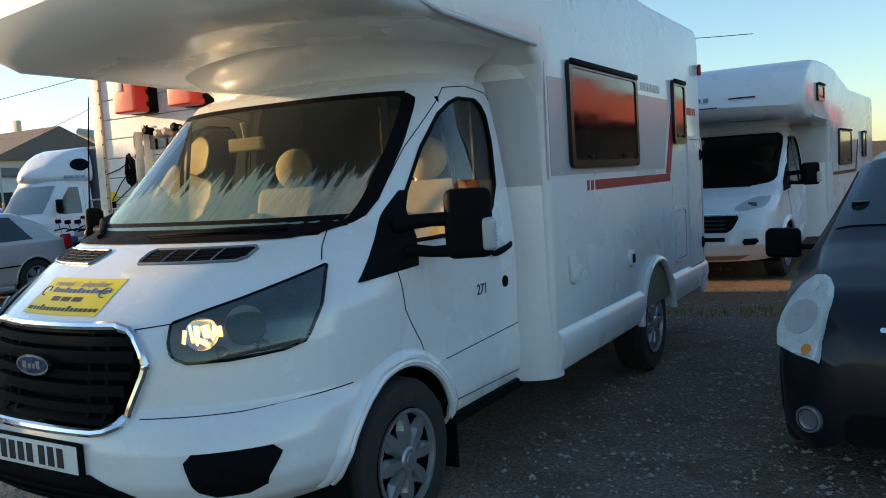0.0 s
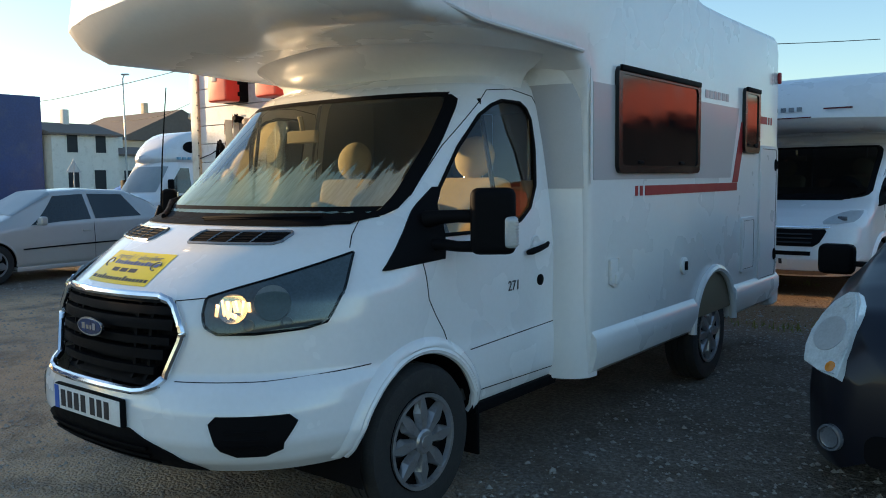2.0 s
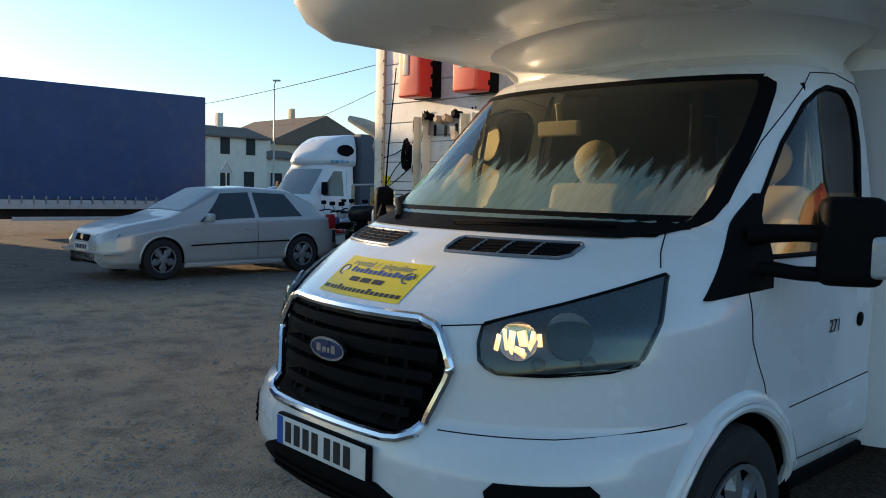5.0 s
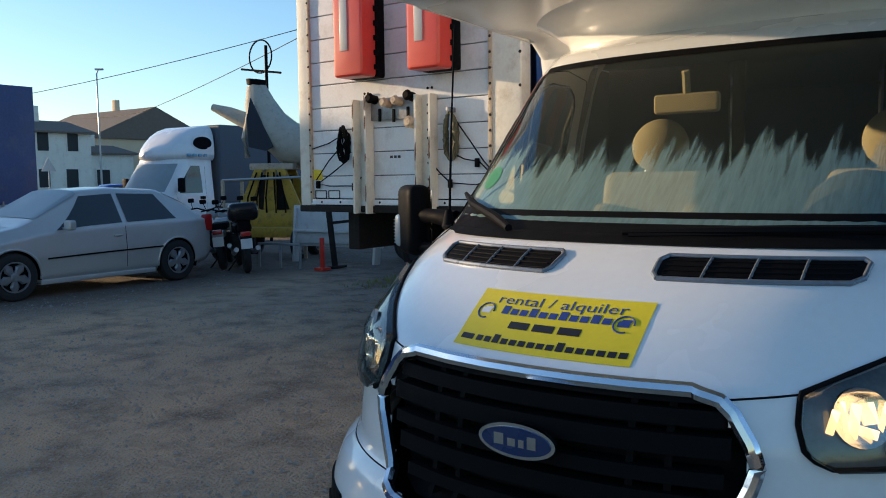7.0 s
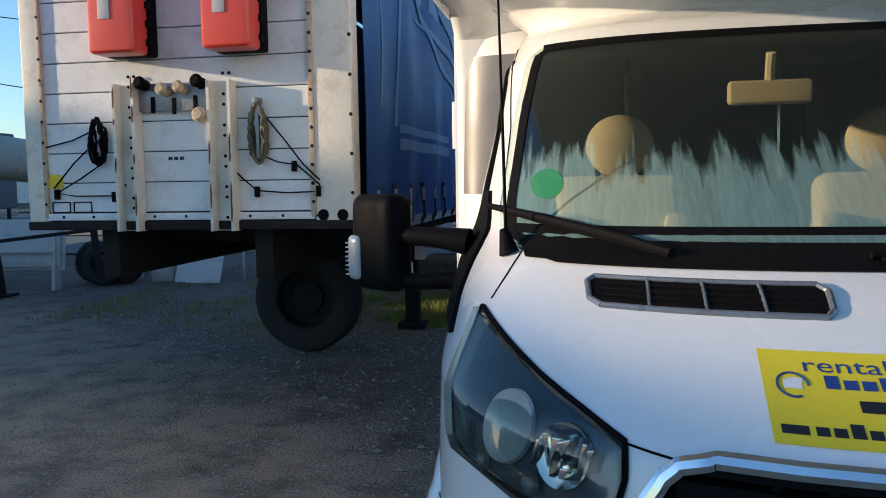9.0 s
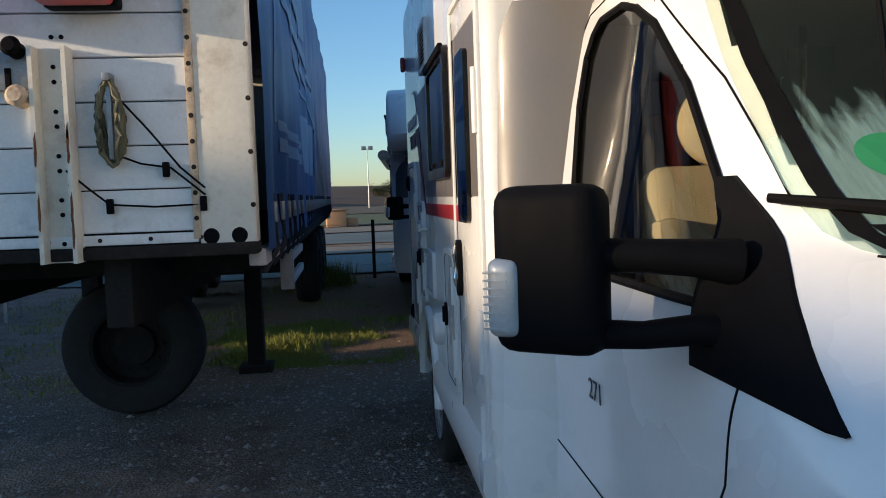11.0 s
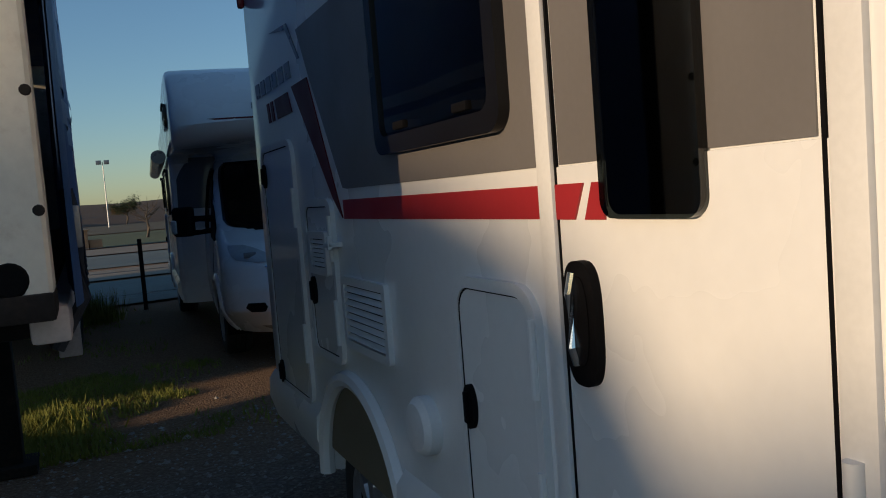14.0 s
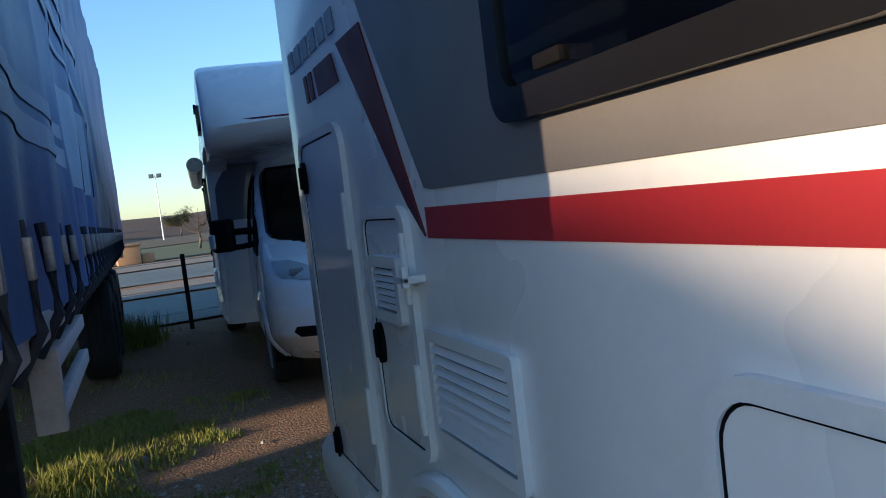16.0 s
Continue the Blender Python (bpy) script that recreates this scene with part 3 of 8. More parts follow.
def mirror(parent, cab, side, base_y=0.98, long_arm=True):
    """Two-armed black door mirror with a clear indicator."""
    s = side
    m = Matrix.Translation((s * 1.215, 1.215, 1.325)) @ Matrix.Rotation(radians(36 * s), 4, "Z")
    bm = B()
    box(bm, -0.10, 0.10, -0.055, 0.045, -0.145, 0.15, 0.045, 4, m=m)
    head = part("door_mirror", bm, BLACK, parent, "black two-armed door mirror")
    bm = B()
    box(bm, -0.08, 0.08, 0.044, 0.05, -0.02, 0.13, 0.0, m=m)
    box(bm, -0.08, 0.08, 0.044, 0.05, -0.125, -0.035, 0.0, m=m)
    part("mirror_glass", bm, CHROME, head)
    bm = B()
    box(bm, s * 0.075 - 0.028, s * 0.075 + 0.034, -0.066, 0.03, -0.115, 0.025, 0.024, 4, m=m)
    ind = part("indicator", bm, LENS, head, "clear ribbed indicator lens")
    for k in range(8):
        bm = B()
        box(bm, s * 0.085 - 0.02, s * 0.085 + 0.0255, -0.0672, -0.03, -0.10 + k * 0.014, -0.0965 + k * 0.014, m=m)
        part("rib", bm, LENS, ind)
    for z0, z1, r in ((1.345, 1.35, 0.032), (1.225, 1.215, 0.027)):
        bm = B()
        tube(bm, [(s * 0.93, 1.10, z0 - 0.01), (s * 1.0, 1.11, z0), (s * 1.08, 1.14, z1), (s * 1.18, 1.19, z1)], [r * 1.25, r, r * 0.9, r], 12)
        part("arm", bm, BLACK, head)
    bm = B()
    fl = cab.flank(s)
    patch(bm, lambda a, z, o: fl(a, z, o), [(1.13, 0.80, 0.83), (1.15, 0.825, 1.16), (1.25, 0.93, 1.18), (1.40, 1.10, 1.20), (1.48, 1.21, 1.245)], 0.012, 10, 0.02)
    part("mirror_base", bm, BLACK, head, "black triangular mirror foot panel")


def seam(parent, fn, pts, r=0.0024, name="panel_gap", n=8):
    """A dark gap line through (a, z) points of a skin."""
    q = []
    for a, b in zip(pts, pts[1:]):
        for k in range(n):
            u = k / n
            q.append(fn(a[0] + (b[0] - a[0]) * u, a[1] + (b[1] - a[1]) * u, 0.0006))
    q.append(fn(pts[-1][0], pts[-1][1], 0.0006))
    bm = B()
    tube(bm, q, r, 6)
    return part(name, bm, BLACK, parent)


TRANSIT = [(0.36, 0.90, 0.09, 0.85, 2.6), (0.42, 0.95, 0.02, 0.88, 2.65), (0.50, 0.98, -0.015, 0.9, 2.65), (0.62, 0.985, -0.015, 0.92, 2.6), (0.70, 0.982, 0.005, 0.92, 2.45), (0.74, 0.975, 0.035, 0.93, 2.25), (0.95, 0.98, 0.055, 0.95, 2.2), (1.05, 0.982, 0.085, 0.95, 2.15), (1.10, 0.982, 0.155, 0.95, 2.15), (1.16, 0.98, 0.235, 0.95, 2.15), (1.22, 0.975, 0.325, 0.93, 2.2), (1.28, 0.97, 0.45, 0.92, 2.3), (1.33, 0.965, 0.585, 0.90, 2.45), (1.37, 0.96, 0.70, 0.86, 2.6), (1.50, 0.945, 0.865, 0.76, 2.6), (1.70, 0.915, 1.10, 0.62, 2.6), (1.90, 0.875, 1.325, 0.47, 2.6), (2.00, 0.845, 1.45, 0.42, 2.6), (2.06, 0.80, 1.60, 0.40, 2.5)]
DUCATO = [(0.28, 0.90, 0.12, 0.85, 2.6), (0.36, 0.96, 0.03, 0.88, 2.6), (0.50, 0.99, 0.0, 0.6, 2.9), (0.70, 1.0, 0.02, 0.58, 2.9), (0.90, 1.0, 0.08, 0.56, 2.9), (1.0, 0.995, 0.14, 0.56, 2.9), (1.10, 0.99, 0.28, 0.56, 2.9), (1.18, 0.985, 0.46, 0.54, 2.9), (1.24, 0.98, 0.60, 0.52, 2.9), (1.50, 0.95, 0.90, 0.46, 2.9), (1.75, 0.91, 1.20, 0.42, 2.8), (1.92, 0.86, 1.45, 0.42, 2.6), (2.0, 0.80, 1.55, 0.4, 2.5)]


def cab_shell(parent, cab, arch_y, z0, ztop, screen, side_glass, screen_mat, mouth=None):
    """Painted skin, windscreen, side windows and seams. screen, side_glass: levels of (z, a, b)."""
    def in_screen(c):
        return screen[0][0] < c.z < screen[-1][0] and c.y < 1.75 and abs(c.x) < lerp_table(screen, c.z)[1] - 0.01

    def in_side(c):
        if not side_glass[0][0] < c.z < side_glass[-1][0] or abs(c.x) < 0.7:
            return False
        a, b = lerp_table(side_glass, c.z)
        return a < c.y < b
    def in_mouth(c):
        if mouth is None or not mouth[0][0] < c.z < mouth[-1][0] or c.y > 0.35:
            return False
        a, b = lerp_table(mouth, c.z)
        return a < c.x < b
    bm = cab_skin(cab, arch_y, 0.405, z0, ztop, [in_screen, in_side, in_mouth])
    skin = part("cab_body", bm, CABWHITE, parent, "white painted van cab", angle=50)
    fr = cab.front()
    bm = B()
    patch(bm, fr, [(z, a - 0.012, b + 0.012) for z, a, b in screen], 0.004, 26)
    ws = part("windscreen", bm, screen_mat, parent, "misted windscreen")
    ws.visible_shadow = False
    bm = B()
    zs, ze = screen[0][0], screen[-1][0]
    for s in (-1, 1):
        patch(bm, fr, [(z, s * b - (0.038 if s > 0 else -0.012), s * b + (0.012 if s > 0 else 0.038)) for z, a, b in screen], 0.007, 3)
    patch(bm, fr, [(zs - 0.012, screen[0][1], screen[0][2]), (zs + 0.062, screen[0][1] - 0.04, screen[0][2] + 0.04)], 0.0075, 26)
    patch(bm, fr, [(ze - 0.014, screen[-1][1], screen[-1][2]), (ze + 0.012, screen[-1][1], screen[-1][2])], 0.0075, 26)
    part("screen_border", bm, BLACK, ws, "black printed border")
    for s in (-1, 1):
        fl = cab.flank(s)
        bm = B()
        patch(bm, fl, [(z, a - 0.01, b + 0.01) for z, a, b in side_glass], -0.004, 8)
        w = part("side_window", bm, WINGLASS, parent, "clear cab door window")
        w.visible_shadow = False
        bm = B()
        edge = [(a, z) for z, a, b in side_glass] + [(b, z) for z, a, b in side_glass[::-1]]
        edge.append(edge[0])
        q = []
        for p0, p1 in zip(edge, edge[1:]):
            for k in range(10):
                u = k / 10
                q.append(fl(p0[0] + (p1[0] - p0[0]) * u, p0[1] + (p1[1] - p0[1]) * u, 0.002))
        q.append(q[0])
        tube(bm, q, 0.010, 6)
        part("window_seal", bm, BLACK, w)
        bm = B()
        yy = side_glass[3][1] + 0.52 * (side_glass[3][2] - side_glass[3][1])
        tube(bm, [fl(yy, side_glass[0][0], -0.002), fl(yy, side_glass[-1][0], -0.002)], 0.012, 6)
        part("window_divider", bm, BLACK, w)
        # wheel arch lip and inner liner
        bm = B()
        arc = []
        for k in range(-14, 105):
            a = radians(90 + (k - 45) * 1.75)
            y, z = arch_y - 0.412 * math.cos(a), WHEEL_R + 0.412 * math.sin(a)
            if z > z0 + 0.02:
                arc.append(fl(y, z, 0.004))
        tube(bm, arc, 0.020, 8)
        part("wheel_arch", bm, CABWHITE, parent)
        bm = B()
        rows = []
        for rad, o in ((0.404, 0.012), (0.43, 0.022), (0.452, 0.016), (0.468, 0.002), (0.472, -0.004)):
            row = []
            for k in range(-6, 97):
                a = radians(90 + (k - 45) * 1.75)
                y, z = arch_y - rad * math.cos(a), WHEEL_R + rad * math.sin(a)
                row.append(fl(y, max(z, z0 + 0.02), o))
            rows.append(row)
        grid(bm, rows)
        part("arch_flare", bm, CABWHITE, parent)
        bm = B()
        rows = [[(s * x, arch_y - 0.40 * math.cos(radians(a)), WHEEL_R + 0.40 * math.sin(radians(a))) for a in range(-15, 196, 15)] for x in (0.55, 0.97)]
        grid(bm, rows)
        box(bm, s * 0.55 - 0.005, s * 0.55 + 0.005, arch_y - 0.41, arch_y + 0.41, 0.25, 0.76)
        part("arch_liner", bm, BLACK, parent)
    return skin


def motorhome(name, label, levels, half, rear, tip, za, zr, hump, ya, wheel_y, screen, side_glass, mouth=None, group="motorhomes"):
    mh = thing(name, label, "motorhome", group)
    cab = Cab(levels, ya)
    body = part("living_box", hab_shell(half, hab_profile(0.44, zr, ya, rear, za, tip, hump, wheel_y, 0.42), ya - 0.25), WHITE, mh, "white moulded living box with over-cab bunk", angle=40)
    cab_shell(mh, cab, 1.0, levels[0][0], levels[-1][0], screen, side_glass, SCREEN if half < 1.2 else DARKPANE, mouth)
    # fairing between cab roof and bunk, and the cab roof itself
    bm = B()
    top = levels[-1][0]
    rows = []
    for z, off in ((top - 0.06, 0.0), (top - 0.01, 0.012), (top + 0.03, 0.04), (top + 0.07, 0.10), (za + 0.02, 0.2), (za + 0.08, 0.26)):
        zz = min(z, top)
        rows.append([cab.at(v, zz, off) + Vector((0, 0, z - zz)) for v in [k / 14 for k in range(-20, 21)]])
    grid(bm, rows)
    part("fairing", bm, WHITE, mh, "white fairing under the bunk", angle=60)
    # rounded pillar panels between cab and box
    for s in (-1, 1):
        bm = B()
        rows = []
        for z in [0.40 + k * 0.1 for k in range(18)] + [za + 0.03]:
            xi = cab.row(min(max(z, levels[0][0]), top))[0]
            r = []
            for k in range(9):
                a = radians(90 * k / 8)
                r.append((s * (xi - 0.03 + (half - 0.006 - xi + 0.03) * math.sin(a)), ya + 0.10 - 0.20 * math.cos(a) ** 0.8, z))
            rows.append(r)
        grid(bm, rows)
        part("pillar_panel", bm, WHITE, mh, "white rounded corner panel")
        bm = B()
        rows = []
        for z in (1.455, 1.7, 2.02):
            xi = cab.row(z)[0]
            rows.append([(s * (xi - 0.03 + (half - 0.006 - xi + 0.03) * math.sin(radians(90 * k / 8)) + 0.004), ya + 0.097 - 0.20 * math.cos(radians(90 * k / 8)) ** 0.8, z) for k in range(9)])
        grid(bm, rows)
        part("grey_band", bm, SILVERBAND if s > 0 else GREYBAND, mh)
    # underbody, floor and cabin interior
    bm = B()
    box(bm, -0.5, 0.5, 0.35, ya, 0.30, 0.45)
    box(bm, -0.55, 0.55, ya, rear - 0.1, 0.28, 0.46)
    cyl(bm, (-0.9, wheel_y, 0.345), (0.9, wheel_y, 0.345), 0.05)
    cyl(bm, (-0.9, 1.0, 0.345), (0.9, 1.0, 0.345), 0.05)
    part("chassis", bm, BLACK, mh)
    bm = B()
    box(bm, -0.93, 0.93, 0.9, ya - 0.02, 0.44, 0.50)
    box(bm, -1.05, 1.05, ya, ya + 0.03, 0.5, 0.75)
    part("cab_floor", bm, DASH, mh)
    for s in (-1, 1):
        for y in (1.0, wheel_y):
            tyre_and_cover(mh, s * (0.87 if y == 1.0 else half - 0.14), y, s)
        # flared sill and rear arch
        bm = B()
        arc = []
        for k in range(0, 37):
            a = math.pi * k / 36
            arc.append((s * (half + 0.002), wheel_y - 0.428 * math.cos(a), WHEEL_R + 0.06 + 0.428 * math.sin(a)))
        tube(bm, arc, 0.03, 8)
        part("rear_wheel_arch", bm, WHITE, mh)
        bm = B()
        rows = [[(s * x, wheel_y - 0.412 * math.cos(radians(a)), WHEEL_R + 0.06 + 0.412 * math.sin(radians(a))) for a in range(8, 173, 12)] for x in (half - 0.48, half - 0.006)]
        grid(bm, rows)
        box(bm, s * (half - 0.48) - 0.005, s * (half - 0.48) + 0.005, wheel_y - 0.40, wheel_y + 0.40, 0.44, 0.82)
        part("arch_liner", bm, BLACK, mh)
        for y0, y1 in ((ya + 0.02, wheel_y - 0.42), (wheel_y + 0.42, rear if s > 0 else rear - 0.30)):
            bm = B()
            rows = []
            for y in (y0, y1):
                rows.append([(s * (half + o), y, z) for o, z in ((0.0, 0.66), (0.03, 0.62), (0.035, 0.54), (0.005, 0.44), (-0.05, 0.40), (-0.05, 0.5))])
            v = grid(bm, rows)
            bm.faces.new(v[0])
            bm.faces.new(v[1][::-1])
            part("side_skirt", bm, WHITE, mh, "white moulded sill")
        bm = B()
        tube(bm, [(s * (half - 0.1), ya + 0.0, za - 0.03), (s * (half + 0.004), ya - 0.10, za + 0.01), (s * (half + 0.006), 1.2, za + 0.035), (s * (half - 0.02), tip + 0.38, za + 0.10), (s * (half - 0.06), tip + 0.24, za + 0.22)], 0.012, 8)
        part("bunk_trim", bm, TRIMWHITE, mh)
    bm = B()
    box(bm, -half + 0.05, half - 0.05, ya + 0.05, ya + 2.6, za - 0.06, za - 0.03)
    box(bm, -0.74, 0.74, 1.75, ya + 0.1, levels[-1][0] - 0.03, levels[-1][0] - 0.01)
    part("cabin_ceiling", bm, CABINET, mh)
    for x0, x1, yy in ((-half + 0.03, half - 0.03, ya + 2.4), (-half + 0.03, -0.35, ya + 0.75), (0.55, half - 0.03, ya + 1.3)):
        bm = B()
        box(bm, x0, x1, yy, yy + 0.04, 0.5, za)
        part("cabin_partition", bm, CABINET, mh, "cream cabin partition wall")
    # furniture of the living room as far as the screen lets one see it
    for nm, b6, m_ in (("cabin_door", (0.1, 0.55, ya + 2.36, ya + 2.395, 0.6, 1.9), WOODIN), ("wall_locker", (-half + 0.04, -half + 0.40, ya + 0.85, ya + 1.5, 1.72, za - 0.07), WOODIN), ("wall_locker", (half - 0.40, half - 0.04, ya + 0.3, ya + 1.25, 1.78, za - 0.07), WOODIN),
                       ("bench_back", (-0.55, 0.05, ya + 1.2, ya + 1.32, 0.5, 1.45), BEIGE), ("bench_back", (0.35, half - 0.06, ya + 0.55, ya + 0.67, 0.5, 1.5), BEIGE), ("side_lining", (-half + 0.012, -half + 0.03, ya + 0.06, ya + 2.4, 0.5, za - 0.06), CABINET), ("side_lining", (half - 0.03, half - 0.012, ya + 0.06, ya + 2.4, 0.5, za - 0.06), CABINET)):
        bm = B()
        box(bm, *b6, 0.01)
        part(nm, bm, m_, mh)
    for x in (-0.42, 0.30):
        bm = B()
        tube(bm, [(x, ya + 0.75, 0.5), (x, ya + 0.75, za - 0.07)], 0.016, 8)
        part("grab_pole", bm, CHROME, mh, "chrome grab pole")
    bm = B()
    fr = cab.front()
    rows = [[fr(x * 0.93, screen[0][0] - 0.02, -0.02) for x in [k / 10 * screen[0][2] for k in range(-10, 11)]], [Vector((k / 10 * 0.88, 1.28, 1.36)) for k in range(-10, 11)], [Vector((k / 10 * 0.88, 1.34, 1.25)) for k in range(-10, 11)], [Vector((k / 10 * 0.86, 1.25, 0.8)) for k in range(-10, 11)]]
    grid(bm, rows)
    part("dashboard", bm, DASH, mh)
    for x in (-0.48, 0.48):
        seat(mh, x, 1.70, 0.95)
    bm = B()
    cyl(bm, (0.48, 1.30, 1.30), (0.48, 1.38, 1.36), 0.19, seg=24)
    part("steering_wheel", bm, DASH, mh)
    bm = B()
    box(bm, -0.20, 0.03, 1.28, 1.315, 1.715, 1.785, 0.016, 3)
    tube(bm, [(-0.085, 1.30, 1.77), (-0.085, 1.29, 1.83), (-0.085, 1.28, 1.86)], 0.014, 8)
    part("inside_mirror", bm, BEIGE, mh)
    return mh, cab


T_SCREEN = [(1.335, -0.74, 0.74), (1.35, -0.785, 0.785), (1.38, -0.815, 0.815), (1.45, -0.825, 0.825), (1.70, -0.81, 0.81), (1.88, -0.785, 0.785), (1.92, -0.77, 0.77), (1.938, -0.735, 0.735)]
T_GLASS = [(1.26, 1.17, 1.69), (1.30, 1.165, 1.83), (1.36, 1.17, 1.93), (1.47, 1.24, 2.0), (1.67, 1.42, 2.04), (1.83, 1.60, 2.05), (1.885, 1.70, 2.02), (1.915, 1.80, 1.97)]
GR = [(0.69, -0.37, 0.33), (0.71, -0.43, 0.39), (0.90, -0.51, 0.46), (0.93, -0.51, 0.46), (1.03, -0.45, 0.395), (1.058, -0.38, 0.33)]
mh, cab = motorhome("motorhome", "white over-cab motorhome on a van cab, parked on gravel", TRANSIT, 1.155, 5.75, 0.42, 2.17, 2.70, 3.02, 2.24, 4.2, T_SCREEN, T_GLASS, GR)
HALF = 1.155


# ---- details of the parked motorhome ----
def skin_tube(parent, fn, pts, r, material, name, label="", closed=True, off=0.0, n=6, seg=8):
    q = []
    pp = list(pts) + ([pts[0]] if closed else [])
    for a, b in zip(pp, pp[1:]):
        for k in range(n):
            u = k / n
            q.append(fn(a[0] + (b[0] - a[0]) * u, a[1] + (b[1] - a[1]) * u, off))
    q.append(fn(pp[-1][0], pp[-1][1], off))
    bm = B()
    tube(bm, q, r, seg)
    return part(name, bm, material, parent, label)


BADGEBLUE = mat("deep blue enamel", (0.012, 0.03, 0.11), 0.25, coat=0.5)
fr = cab.front()
bm = B()
patch(bm, fr, [(z, a - 0.02, b + 0.02) for z, a, b in GR], -0.055, 24)
grille = part("grille", bm, BLACK, mh, "black slatted grille with chrome surround")
outline = [(-0.335, 0.687), (-0.385, 0.694), (-0.425, 0.712), (-0.44, 0.74), (-0.50, 0.87), (-0.512, 0.915), (-0.50, 0.955), (-0.462, 1.015), (-0.435, 1.04), (-0.38, 1.056), (0.33, 1.056), (0.385, 1.04), (0.412, 1.015), (0.45, 0.955), (0.462, 0.915), (0.45, 0.87), (0.40, 0.74), (0.385, 0.712), (0.345, 0.694), (0.295, 0.687)]
skin_tube(grille, fr, outline, 0.017, CHROME, "grille_surround", "chrome grille surround", off=0.012)
for z, h, w in ((0.745, 0.030, 0.34), (0.805, 0.040, 0.38), (0.865, 0.030, 0.405), (0.925, 0.042, 0.415), (0.985, 0.032, 0.40), (1.03, 0.02, 0.36)):
    bm = B()
    patch(bm, fr, [(z, -w - 0.045, w), (z + h, -w - 0.045, w)], 0.004, 24, 0.045)
    part("slat", bm, BLACK, grille)
for x in (-0.3, -0.22, 0.22, 0.3):
    bm = B()
    patch(bm, fr, [(0.72, x - 0.008, x + 0.008), (1.04, x - 0.008, x + 0.008)], -0.012, 3, 0.03)
    part("upright_bar", bm, BLACK, grille)
bm = B()
c = fr(-0.02, 0.915, 0.03)
mm = Matrix.Translation(c) @ Matrix.Rotation(radians(90), 4, "X")
slab(bm, [(0.098 * math.cos(a), 0.04 * math.sin(a)) for a in [2 * math.pi * k / 40 for k in range(40)]], mm, 0.012)
badge = part("badge", bm, CHROME, grille, "oval blue badge with chrome rim")
bm = B()
slab(bm, [(0.088 * math.cos(a), 0.032 * math.sin(a)) for a in [2 * math.pi * k / 40 for k in range(40)]], mm, 0.0145)
part("badge_field", bm, BADGEBLUE, badge)
bm = B()
for x0, x1, z0, z1 in ((-0.055, -0.03, -0.012, 0.014), (-0.02, 0.0, -0.012, 0.006), (0.008, 0.022, -0.012, 0.006), (0.03, 0.052, -0.012, 0.016)):
    box(bm, x0, x1, z0, z1, 0.0145, 0.0158, m=mm)
part("badge_mark", bm, CHROME, badge)

# number plate
bm = B()
box(bm, -0.265, 0.265, -0.030, -0.006, 0.535, 0.65, 0.006)
pl = part("number_plate", bm, BLACK, mh, "white number plate in a black holder")
bm = B()
box(bm, -0.258, 0.258, -0.034, -0.0305, 0.541, 0.644, 0.003)
pf = part("plate_face", bm, PLATE, pl)
bm = B()
box(bm, -0.257, -0.222, -0.036, -0.0345, 0.542, 0.643)
part("plate_band", bm, PLATEBLUE, pf)
for k in range(7):
    bm = B()
    x = -0.185 + k * 0.055 + (0.018 if k > 3 else 0)
    box(bm, x - 0.018, x + 0.018, -0.0362, -0.0345, 0.556, 0.629)
    part("plate_bar", bm, BLACKINK, pf)

